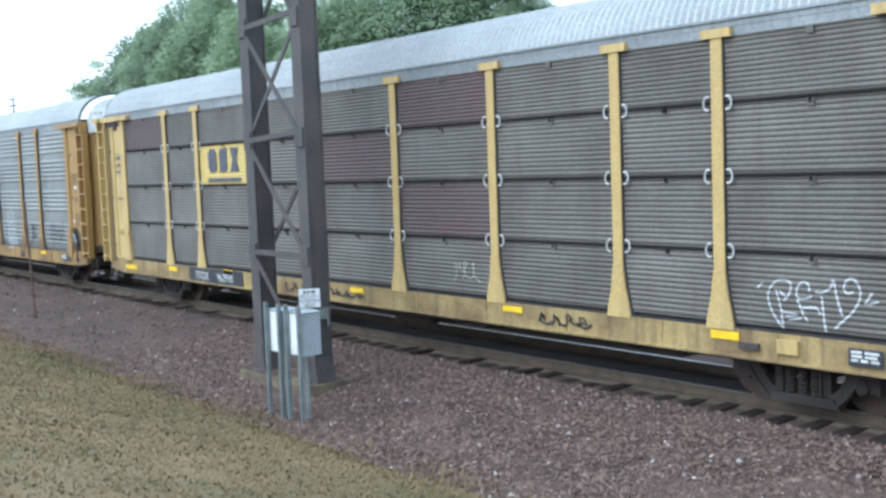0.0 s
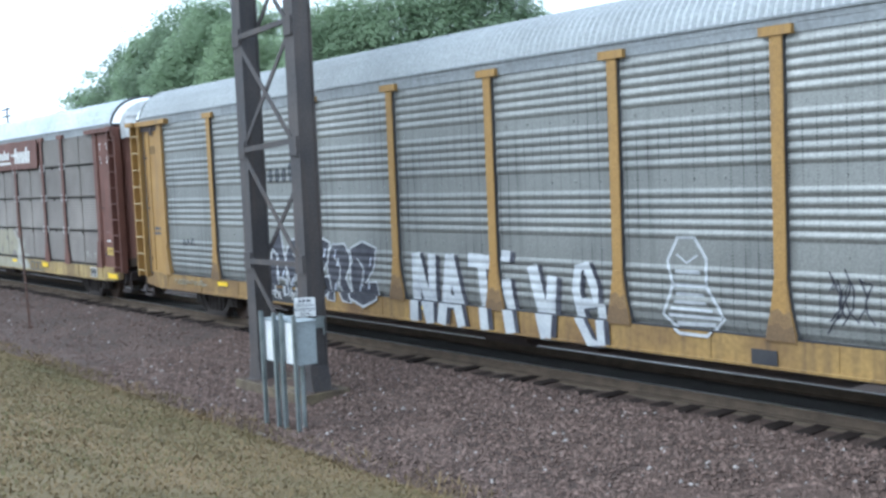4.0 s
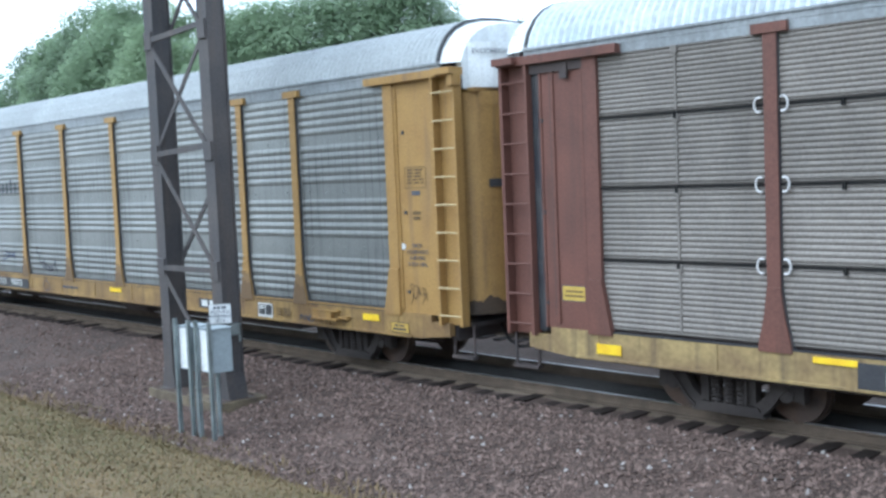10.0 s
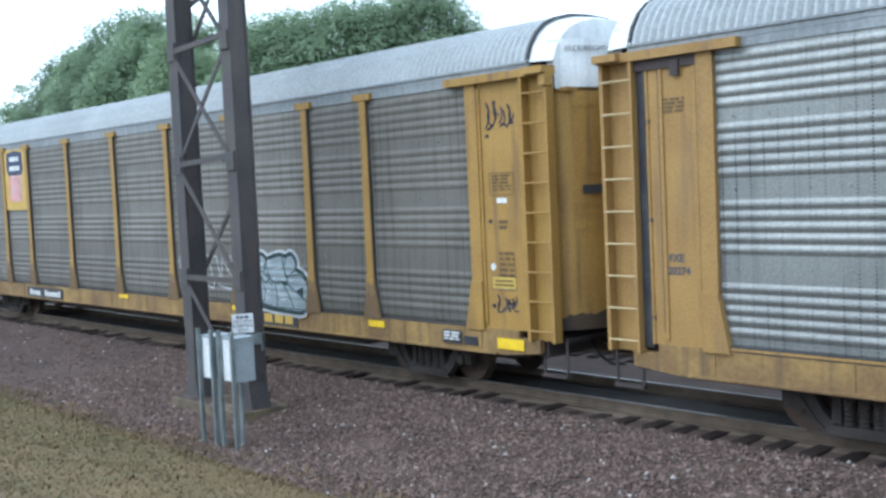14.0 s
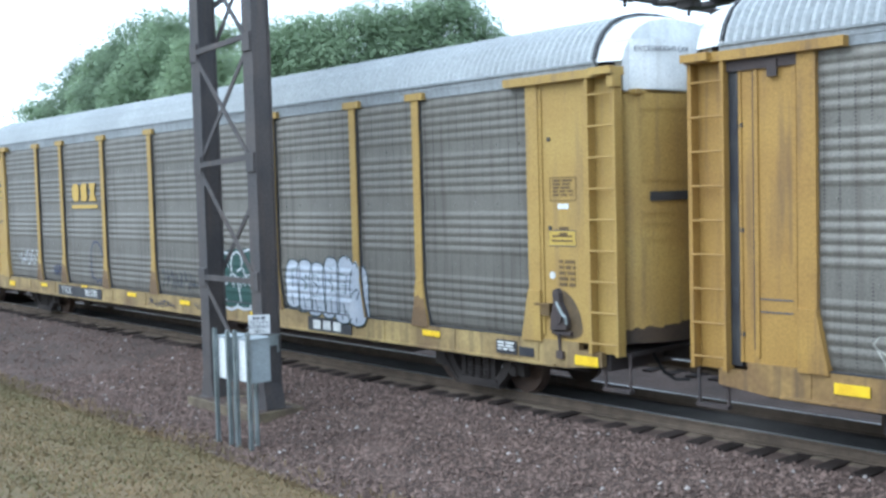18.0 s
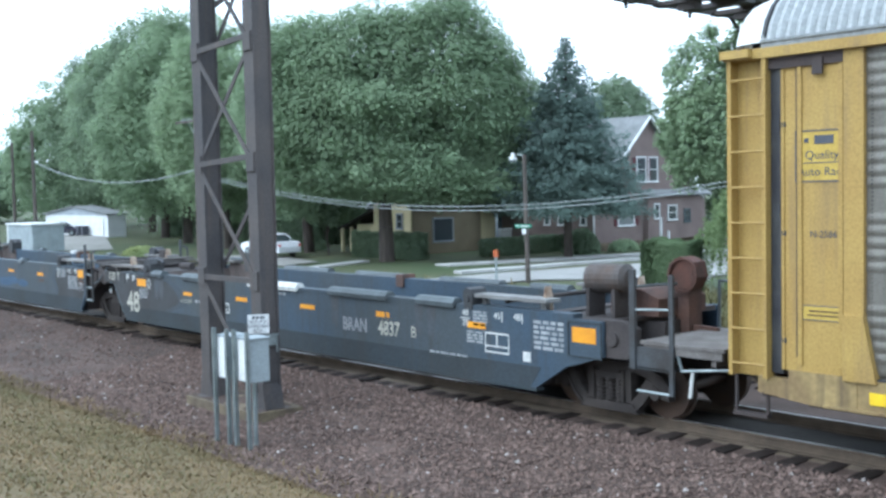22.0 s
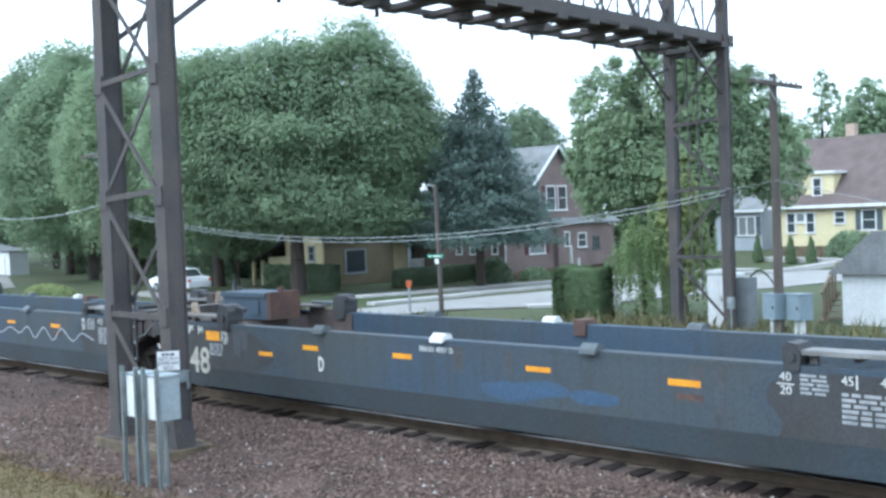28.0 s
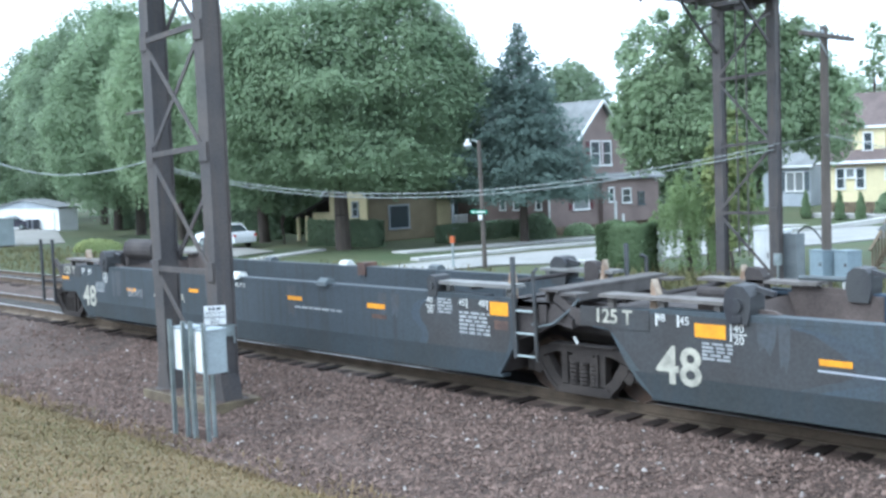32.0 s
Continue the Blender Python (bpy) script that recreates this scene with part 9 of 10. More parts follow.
    part("side_porch", Shape().prism([(-59.6, 1.0), (-55.9, 2.25), (-55.9, 2.4), (-59.6, 1.12)], "y", 42.9, 47.0), DARK_ROOF, h, "lean-to porch roof")
    part("side_wall", clapboards(-57.9, -55.95, 43.3, 46.5, g, 1.4), YELLOW_WALL, h)
    for x in (-59.3, -58.3):
        part("porch_post", Shape().box(x - 0.09, x + 0.09, 43.0, 43.2, g, 1.2), YELLOW_WALL, h)
    # yellow house on the rise
    h = thing("yellow_house", "yellow clapboard house with a brown roof and a dormer", "house", (0, 0, 0), "houses")
    part("wall", clapboards(-34.0, -26.6, 68.0, 77.0, 0.4, 3.55), YELLOW_WALL, h)
    part("foundation", Shape().box(-34.05, -26.55, 67.95, 77.05, -0.5, 0.8), CONCRETE, h)
    part("roof", gable_roof(-34.0, -26.6, 68.0, 77.0, 3.6, 8.0, "x", 0.4), BROWN_ROOF, h, "brown shingle roof")
    part("gable", gable_wall(-26.6, 68.0, 77.0, 3.55, 8.0), YELLOW_WALL, h)
    part("gable", gable_wall(-33.8, 68.0, 77.0, 3.55, 8.0), YELLOW_WALL, h)
    part("eave", Shape().box(-34.4, -26.2, 67.55, 67.7, 3.3, 3.5), WHITE_PAINT, h, "white eave board")
    d = part("dormer", clapboards(-32.3, -30.2, 68.5, 71.5, 3.9, 5.6), YELLOW_WALL, h, "yellow dormer")
    part("dormer_roof", Shape().prism([(-32.6, 5.6), (-29.9, 5.55), (-29.9, 5.72), (-32.6, 5.78)], "y", 68.2, 72.5), WHITE_PAINT, h, "white-edged dormer roof")
    window(h, -31.3, 68.47, 4.7, 0.5, 1.1, "-y")
    for x in (-32.95, -31.6):
        window(h, x, 67.97, 2.35, 0.5, 1.25, "-y")
    window(h, -32.28, 67.97, 2.7, 0.5, 0.5, "-y", mull=False, glass=FAR_GLASS)
    window(h, -29.6, 67.97, 2.65, 0.6, 0.7, "-y")
    window(h, -27.7, 67.97, 2.45, 0.8, 1.2, "-y", SHUTTER_GREY)
    window(h, -26.57, 71.0, 5.0, 0.9, 1.5, "+x")
    window(h, -26.57, 71.5, 2.2, 0.9, 1.4, "+x", SHUTTER_GREY)
    part("chimney", Shape().box(-31.0, -30.4, 72.5, 73.1, 7.4, 9.0), CHIMNEY, h, "pale brick chimney")
    # grey house
    h = thing("grey_house", "grey clapboard house partly hidden by trees", "house", (0, 0, 0), "houses")
    part("wall", clapboards(-42.0, -38.2, 74.0, 80.0, 0.2, 3.4), GREY_WALL, h)
    part("roof", gable_roof(-42.0, -38.2, 74.0, 80.0, 3.4, 5.2, "x", 0.4), ASPHALT, h)
    part("fascia", Shape().box(-42.4, -37.8, 73.55, 73.65, 3.15, 3.3), WHITE_PAINT, h)
    window(h, -39.4, 73.97, 2.1, 1.3, 1.3, "-y", SHUTTER_GREY, FAR_GLASS, split=True, mull=False)
    # white shed with steps
    h = thing("white_shed", "white clapboard shed with a grey hipped roof", "shed", (0, 0, 0), "houses")
    part("wall", clapboards(-15.2, -9.5, 35.0, 40.0, -0.6, 1.25, 0.15), WHITE_WALL, h)
    part("roof", Shape().prism([(-15.6, 1.2), (-9.1, 1.2), (-10.6, 2.6), (-14.1, 2.6)], "y", 34.7, 40.3), ASPHALT, h, "grey shingle roof")
    part("upper_wall", clapboards(-13.2, -9.5, 36.5, 40.0, 1.2, 3.6, 0.15), WHITE_WALL, h)
    st = thing("timber_steps", "raw timber steps with a handrail beside the shed", "steps", (-16.1, 35.3, -0.5))
    for k in range(5):
        part("tread", Shape().box(-0.05, 0.85, 0.1 + k * 0.25, 0.4 + k * 0.25, 0.18 * (k + 1) - 0.04, 0.18 * (k + 1)), RAW_WOOD, st)
        part("baluster", Shape().box(-0.06, 0.0, 0.2 + k * 0.25, 0.26 + k * 0.25, 0.18 * (k + 1), 0.18 * (k + 1) + 0.85), RAW_WOOD, st)
    part("handrail", Shape().bar((-0.03, 0.05, 0.98), (-0.03, 1.5, 2.0), 0.1, 0.06), RAW_WOOD, st)
    part("stringer", Shape().bar((-0.05, 0.0, 0.0), (-0.05, 1.4, 0.95), 0.2, 0.05), RAW_WOOD, st)
    # far garage, parked cars and container
    h = thing("white_garage", "white garage with a grey roof beside a gravel drive", "garage", (0, 0, 0), "houses")
    part("wall", clapboards(-121, -104.5, 46.5, 48.4, -0.5, 1.75), WHITE_WALL, h)
    part("roof", gable_roof(-121, -104.6, 46.5, 48.4, 1.8, 2.6, "y", 0.3), ASPHALT, h)
    part("garage_door", Shape().box(-116.5, -105.5, 46.4, 46.5, -0.4, 1.35), WHITE_PAINT, h)
    part("front_gable", Shape().prism([(-121, 1.75), (-104.6, 1.75), (-112.8, 2.6)], "y", 46.45, 46.6), GREY_WALL, h)
    for k, x in enumerate((-110.2, -109.0)):
        b = thing("waste_bin", "dark wheeled waste bin by the garage", "bin", (x, 45.9, -0.45), "waste bins")
        part("body", Shape().prism([(-0.25, 0.1), (0.25, 0.1), (0.32, 1.0), (-0.32, 1.0)], "y", -0.3, 0.3), PAINT_DARK, b)
        part("lid", Shape().box(-0.34, 0.34, -0.33, 0.33, 1.0, 1.07), PAINT_DARK, b)
    c = thing("relay_hut", "pale metal relay hut with white trim beside the tracks", "hut", (-82.4, 30.8, -0.5))
    part("body", Shape().box(-2.6, 2.6, -1.2, 1.2, 0.1, 2.1), BOX_GREY, c)
    part("roof", Shape().box(-2.7, 2.7, -1.3, 1.3, 2.1, 2.22), WHITE_PAINT, c)
    part("corner", Shape().box(-2.62, -2.4, -1.23, -1.2, 0.1, 2.1), WHITE_PAINT, c)
    part("skid", Shape().box(-2.6, 2.6, -1.1, 1.1, -0.1, 0.1), STEEL_DARK, c)


def build_car(name, label, x, y, turn, paint, z=-0.44):
    c = thing(name, label, "car", (x, y, z), "parked cars", turn=turn)
    side = [(-2.2, 0.35), (-2.25, 0.7), (-2.1, 0.95), (-1.2, 1.02), (-0.75, 1.42), (0.55, 1.46), (1.35, 1.0), (2.1, 0.86), (2.25, 0.6), (2.2, 0.32)]
    low = [(p, min(q, 0.98)) for p, q in side]
    part("body", Shape().prism([(-2.2, 0.3), (-2.26, 0.68), (-2.12, 0.95), (-1.25, 1.0), (1.3, 0.98), (2.1, 0.84), (2.26, 0.6), (2.2, 0.3)], "y", -0.85, 0.85), paint, c)
    part("cabin", Shape().prism([(-1.5, 0.98), (-0.85, 1.4), (0.5, 1.44), (1.3, 0.98)], "y", -0.72, 0.72), GLASS, c, "dark window band")
    part("roof", Shape().prism([(-0.9, 1.4), (-0.75, 1.45), (0.45, 1.49), (0.6, 1.42)], "y", -0.7, 0.7), paint, c)
    for e in (-1, 1):
        part("window_pillar", Shape().bar((-0.25, e * 0.725, 0.98), (-0.2, e * 0.7, 1.43), 0.07, 0.03), paint, c)
        part("window_pillar", Shape().bar((-1.45, e * 0.725, 0.98), (-0.82, e * 0.7, 1.43), 0.08, 0.03), paint, c)
        part("window_pillar", Shape().bar((1.3, e * 0.725, 0.98), (0.55, e * 0.7, 1.43), 0.08, 0.03), paint, c)
        for xx in (-1.35, 1.35):
            w = part("wheel", Shape().rod((xx, e * 0.7, 0.31), (xx, e * 0.87, 0.31), 0.31, 16), HOSE, c)
            part("rim", Shape().rod((xx, e * 0.86, 0.31), (xx, e * 0.88, 0.31), 0.19, 12), GALV, w)
        part("light", Shape().box(-2.27, -2.2, e * 0.75 - 0.12, e * 0.75 + 0.05, 0.68, 0.84), SHIELD_RED, c, "red tail light")
        part("light", Shape().box(2.15, 2.25, e * 0.65 - 0.14, e * 0.65 + 0.14, 0.62, 0.76), BOX_GREY, c, "headlight")
    part("bumper", Shape().box(2.18, 2.32, -0.8, 0.8, 0.35, 0.55), paint, c)
    part("bumper", Shape().box(-2.32, -2.18, -0.8, 0.8, 0.35, 0.58), paint, c)
    return c


build_streets()
build_houses()
CAR_WHITE = mat("white_car_paint", (0.75, 0.76, 0.78), 0.25, 0, (0.7, 0.71, 0.73), 1, 20, bump=0, spec=0.5)
CAR_DARK = mat("dark_car_paint", (0.03, 0.03, 0.05), 0.25, 0, (0.04, 0.035, 0.05), 1, 20, bump=0, spec=0.5)
build_car("parked_car", "white sedan parked on the street beyond the tracks", -58.7, 36.9, 180, CAR_WHITE)
build_car("parked_car", "dark sedan parked before the garage", -113.0, 44.8, 60, CAR_DARK)

# ---- trees, shrubs and grass ----
def leaf_mat(name, a, b, tint=0.05):
    """Leaves that let some light through."""
    m = mat(name, a, 0.75, 0, b, 0.35, 1.2, bump=0, random_tint=tint, island=True, spec=0.15, grain_range=(0.85, 1.12))
    nt = m.node_tree
    bs = nt.nodes["Principled BSDF"]
    tl = nt.nodes.new("ShaderNodeBsdfTranslucent")
    mx = nt.nodes.new("ShaderNodeMixShader")
    mx.inputs[0].default_value = 0.58
    col = bs.inputs["Base Color"].links[0].from_socket
    nt.links.new(col, tl.inputs["Color"])
    nt.links.new(bs.outputs["BSDF"], mx.inputs[1])
    nt.links.new(tl.outputs["BSDF"], mx.inputs[2])
    nt.links.new(mx.outputs["Shader"], nt.nodes["Material Output"].inputs["Surface"])
    return m


# leaf colours are paler and bluer than real leaves, to carry the haze
LEAF_MAPLE = leaf_mat("maple_leaf", (0.268, 0.342, 0.213), (0.228, 0.3, 0.184))
LEAF_LIGHT = leaf_mat("light_green_leaf", (0.302, 0.378, 0.232), (0.256, 0.332, 0.202))
LEAF_DARK = leaf_mat("dark_green_leaf", (0.198, 0.252, 0.162), (0.162, 0.215, 0.138))
LEAF_YELLOW = leaf_mat("yellow_green_leaf", (0.304, 0.336, 0.148), (0.225, 0.282, 0.133))
LEAF_WILLOW = leaf_mat("willow_leaf", (0.26, 0.33, 0.165), (0.205, 0.272, 0.13))
LEAF_SPRUCE = leaf_mat("blue_spruce_needle", (0.172, 0.224, 0.196), (0.132, 0.178, 0.155))
LEAF_HEDGE = leaf_mat("cedar_hedge", (0.18, 0.24, 0.13), (0.135, 0.19, 0.1))


def leaf_mesh(name, centres, normals, sizes, material, rng, long=1.5):
    """Small folded leaves: two triangles each about a mid rib."""
    n = len(centres)
    r = rng.normal(size=(n, 3))
    r -= normals * (r * normals).sum(1, keepdims=True)
    r /= np.linalg.norm(r, axis=1, keepdims=True) + 1e-9
    q = np.cross(normals, r)
    s = sizes[:, None]
    v = np.empty((n, 4, 3))
    v[:, 0] = centres - r * s * long * 0.5
    v[:, 1] = centres + q * s * 0.5 - normals * s * 0.07
    v[:, 2] = centres + r * s * long * 0.5
    v[:, 3] = centres - q * s * 0.5 - normals * s * 0.07
    k = np.arange(n)[:, None] * 4
    f = np.concatenate([k + [0, 1, 2], k + [0, 2, 3]], 1).reshape(-1)
    me = bpy.data.meshes.new(name)
    me.vertices.add(n * 4)
    me.vertices.foreach_set("co", v.reshape(-1).astype(np.float32))
    me.loops.add(n * 6)
    me.loops.foreach_set("vertex_index", f.astype(np.int32))
    me.polygons.add(n * 2)
    me.polygons.foreach_set("loop_start", np.arange(0, n * 6, 3, dtype=np.int32))
    me.update(calc_edges=True)
    me.materials.append(material)
    return me


def crown_points(blobs, count, rng, flat=0.85, low=0.0):
    """Leaf places all through many overlapping clumps, with sprays that stand out of them."""
    w = np.array([b[3] ** 2 for b in blobs])
    pick = rng.choice(len(blobs), count, p=w / w.sum())
    b = np.array(blobs)[pick]
    d = rng.normal(size=(count, 3))
    d[:, 2] += 0.3
    d /= np.linalg.norm(d, axis=1, keepdims=True)
    # the outline of a clump is ragged: its reach changes with the direction
    ragged = 1 + 0.22 * np.sin(d[:, 0] * 7.0 + pick) * np.sin(d[:, 1] * 6.0 + pick * 1.7) + 0.14 * np.sin(d[:, 2] * 13.0 + pick * 0.6)
    rad = b[:, 3] * ragged * (0.3 + 0.78 * rng.random(count) ** 0.6)
    p = b[:, :3] + d * rad[:, None] * [1, 1, flat]
    out = (p - np.array([0, 0, low])) / (np.linalg.norm(p - np.array([0, 0, low]), axis=1, keepdims=True) + 1e-6)
    nrm = d * 0.22 + out * 0.55 + np.array([0, 0, 0.35]) + rng.normal(size=(count, 3)) * 0.22
    nrm /= np.linalg.norm(nrm, axis=1, keepdims=True)
    return p, nrm


def tree(x, y, base, top, rx, ry, low, material, seed, label, leaves=9000, size=0.3, trunk=0.35, clumps=70, shape=1.0, name="tree", cat="tree", lobes=None):
    """Tapered trunk, limbs and a crown of leaf clumps; lobes are (dx, dy, middle height, radius, half height) of an uneven crown."""
    rng = np.random.default_rng(seed)
    t = thing(name, label, cat, (x, y, base), "trees of the neighbourhood")
    h, l = top - base, low - base
    mid, rz = (h + l) / 2, (h - l) / 2
    if not lobes:
        # a main dome with three shoulders of differing height
        lobes = [(0, 0, mid, rx * 0.8, rz)]
        for k in range(3):
            a = seed * 1.7 + k * 2.1
            lobes.append((math.cos(a) * rx * 0.45, math.sin(a) * ry * 0.45, mid - rz * (0.12 + 0.1 * k), rx * 0.6, rz * 0.82))
    weight = np.array([b[3] * b[4] for b in lobes])
    blobs = []
    count = int(clumps * 2.2)
    for k in range(count):
        lx, ly, lz, lr, lh = lobes[rng.choice(len(lobes), p=weight / weight.sum())]
        d = rng.normal(size=3)
        d /= np.linalg.norm(d)
        r = 0.6 + 0.42 * rng.random() ** 0.7
        br = (0.12 + 0.13 * rng.random()) * min(lr, lh)
        squeeze = 1 - max(0, d[2]) * 0.15 * shape
        blobs.append((lx + d[0] * r * (lr - br * 0.6) * squeeze, ly + d[1] * r * (lr * ry / rx - br * 0.6) * squeeze, lz + d[2] * r * (lh - br * 0.5), br))
    in_clumps = int(leaves * 0.52)
    p, nr = crown_points(blobs, in_clumps, rng, low=mid - rz * 0.5)
    n2 = leaves - in_clumps
    lob = np.array(lobes)[rng.choice(len(lobes), n2, p=weight / weight.sum())]
    d = rng.normal(size=(n2, 3))
    d[:, 2] += 0.25
    d /= np.linalg.norm(d, axis=1, keepdims=True)
    reach = 0.93 + 0.07 * np.sin(d[:, 0] * 9 + lob[:, 0]) * np.sin(d[:, 1] * 8 + lob[:, 2]) + 0.06 * np.sin(d[:, 2] * 15 + lob[:, 1] * 2)
    reach = reach * (0.62 + 0.36 * rng.random(n2) ** 0.6)
    q = lob[:, :3] + d * reach[:, None] * np.stack([lob[:, 3], lob[:, 3] * ry / rx, lob[:, 4]], 1)
    mr = d * 0.5 + np.array([0, 0, 0.35]) + rng.normal(size=(n2, 3)) * 0.2
    mr /= np.linalg.norm(mr, axis=1, keepdims=True)
    p, nr = np.concatenate([p, q]), np.concatenate([nr, mr])
    sizes = size * (0.6 + 0.8 * rng.random(leaves))
    part("crown", leaf_mesh("crown", p, nr, sizes, material, rng), None, t, "crown of many leaves")
    s = Shape()
    segs = 5
    pts = [Vector((0.15 * math.sin(k * 1.3 + seed), 0.15 * math.cos(k * 1.7 + seed), -0.3 + (mid + rz * 0.3 + 0.3) * k / segs)) for k in range(segs + 1)]
    pts[0] = Vector((0, 0, -0.4))
    for k in range(segs):
        s.rod(pts[k], pts[k + 1], trunk * (1.15 - 0.85 * k / segs), 10, trunk * (1.15 - 0.85 * (k + 1) / segs))
    part("trunk", s, BARK, t, "tapered grey-brown trunk")
    for i in range(0, count, max(1, count // 9)):
        b = Vector(blobs[i][:3])
        a = pts[min(segs, 2 + i % 3)]
        m = a.lerp(b, 0.5) + Vector((0, 0, -0.3))
        part("limb", Shape().rod(a, m, trunk * 0.38, 7, trunk * 0.24).rod(m, b, trunk * 0.24, 6, trunk * 0.07), BARK, t)
    return t


def spruce(x, y, base, top, radius, seed):
    rng = np.random.default_rng(seed)
    t = thing("spruce", "tall blue spruce with drooping layered boughs", "tree", (x, y, base), "trees of the neighbourhood")
    h = top - base
    part("trunk", Shape().rod((0, 0, -0.3), (0, 0, h * 0.97), 0.28, 10, 0.03), BARK, t, "straight dark trunk")
    P, N, S = [], [], []
    z = 3.4
    while z < h:
        f = (h - z) / (h - 3.2)
        r = radius * min(f ** 0.88, 0.86 + 0.2 * (1 - f)) * rng.uniform(0.85, 1.12) + 0.12
        nb = max(5, int(13 * f + 4))
        ph = rng.random() * 6.28
        for k in range(nb):
            a = ph + 6.283 * k / nb + rng.uniform(-0.2, 0.2)
            rr = r * rng.uniform(0.75, 1.1)
            m = max(16, int(250 * f))
            u = rng.random(m) ** 0.6
            side = rng.normal(size=m) * 0.24 * rr * (1.15 - 0.8 * u)
            px = np.cos(a) * u * rr - np.sin(a) * side
            py = np.sin(a) * u * rr + np.cos(a) * side
            pz = z - 0.28 * rr * u + 0.12 * rr * u**3 + rng.normal(size=m) * 0.16
            P.append(np.stack([px, py, pz], 1))
            n = np.stack([np.cos(a) * 0.4 + rng.normal(size=m) * 0.4, np.sin(a) * 0.4 + rng.normal(size=m) * 0.4, np.full(m, 0.8)], 1)
            N.append(n / np.linalg.norm(n, axis=1, keepdims=True))
        z += 0.26 + 0.1 * f
    P, N = np.concatenate(P), np.concatenate(N)
    part("crown", leaf_mesh("crown", P, N, 0.12 * (0.6 + 0.8 * rng.random(len(P))), LEAF_SPRUCE, rng, 2.2), None, t, "blue-green needled boughs")


def shrub_block(name, label, x, y, z, wx, wy, h, material, seed, leaves=2500, size=0.14, turn=0, round_top=False):
    """A clipped or rounded bush."""
    rng = np.random.default_rng(seed)
    t = thing(name, label, "shrub", (x, y, z), "shrubs", turn=turn)
    p = rng.random((leaves, 3)) * 2 - 1
    if round_top:
        p /= np.maximum(np.linalg.norm(p, axis=1, keepdims=True), 0.35) / rng.uniform(0.75, 1.0, (leaves, 1))
        p[:, 2] = np.abs(p[:, 2])
        pos = p * [wx / 2, wy / 2, h]
    else:
        ax = rng.integers(0, 3, leaves)
        sg = np.where(rng.random(leaves) < 0.5, -1, 1)
        for i in range(3):
            m = ax == i
            p[m, i] = sg[m] * rng.uniform(0.88, 1.04, m.sum())
        pos = p * [wx / 2, wy / 2, h / 2] + [0, 0, h / 2]
        bulge = np.sin(pos[:, 0] * 3.1 + seed) * 0.04 + np.sin(pos[:, 0] * 7.3 + pos[:, 1] * 3) * 0.03
        pos[:, 2] += bulge * pos[:, 2] / h * 1.5
        pos[:, 1] += bulge * 0.8
    n = p + rng.normal(size=p.shape) * 0.5
    n /= np.linalg.norm(n, axis=1, keepdims=True)
    part("foliage", leaf_mesh("foliage", pos, n, size * (0.6 + 0.8 * rng.random(leaves)), material, rng), None, t)
    for k in range(3):
        part("stem", Shape().rod((-wx * 0.3 + k * wx * 0.3, 0, -0.1), (-wx * 0.28 + k * wx * 0.28, 0, h * 0.75), 0.05, 6, 0.03), BARK, t)


def weeper(x, y, base, top, r, seed):
    """Small weeping tree: strands of leaves that hang from an arched head."""
    rng = np.random.default_rng(seed)
    t = thing("weeping_tree", "small weeping tree with hanging yellow-green strands", "tree", (x, y, base), "trees of the neighbourhood")
    h = top - base
    part("trunk", Shape().rod((0, 0, -0.3), (0.1, 0, h * 0.8), 0.12, 8, 0.05), BARK, t)
    P = []
    for k in range(int(48 * r)):
        a, u = rng.random() * 6.28, rng.random() ** 0.5
        px, py = math.cos(a) * u * r, math.sin(a) * u * r
        z1 = h * (0.9 - 0.3 * u * u + 0.1 * math.sin(3 * a + seed)) * rng.uniform(0.75, 1.0)
        z0 = z1 - h * rng.uniform(0.2, 0.75) * (0.5 + 0.5 * u)
        m = 90
        f = rng.random(m)
        P.append(np.stack([px + rng.normal(size=m) * 0.045 + 0.12 * f, py + rng.normal(size=m) * 0.045, np.maximum(z0 + (z1 - z0) * f, 0.25)], 1))
    P = np.concatenate(P)
    N = rng.normal(size=P.shape)
    N /= np.linalg.norm(N, axis=1, keepdims=True)
    part("crown", leaf_mesh("crown", P, N, 0.06 * (0.6 + 0.8 * rng.random(len(P))), LEAF_WILLOW, rng, 2.6), None, t, "hanging strands of narrow leaves")


def cedar(x, y, z, h, seed):
    rng = np.random.default_rng(seed)
    t = thing("cone_cedar", "small clipped conical cedar on the lawn", "shrub", (x, y, z), "clipped cedars")
    n = 900
    u = rng.random(n)
    a = rng.random(n) * 6.283
    r = (0.36 * (1 - u) ** 0.6 * np.clip(u * 9 + 0.45, 0, 1) + 0.03 * np.sin(u * 17 + a)) * rng.uniform(0.85, 1.08, n)
    P = np.stack([np.cos(a) * r, np.sin(a) * r, u * h], 1)
    N = np.stack([np.cos(a), np.sin(a), np.full(n, 0.5)], 1) + rng.normal(size=(n, 3)) * 0.3
    N /= np.linalg.norm(N, axis=1, keepdims=True)
    part("foliage", leaf_mesh("foliage", P, N, 0.12 * (0.7 + 0.6 * rng.random(n)), LEAF_HEDGE, rng), None, t)
    part("stem", Shape().rod((0, 0, -0.1), (0, 0, h * 0.6), 0.05, 6), BARK, t)


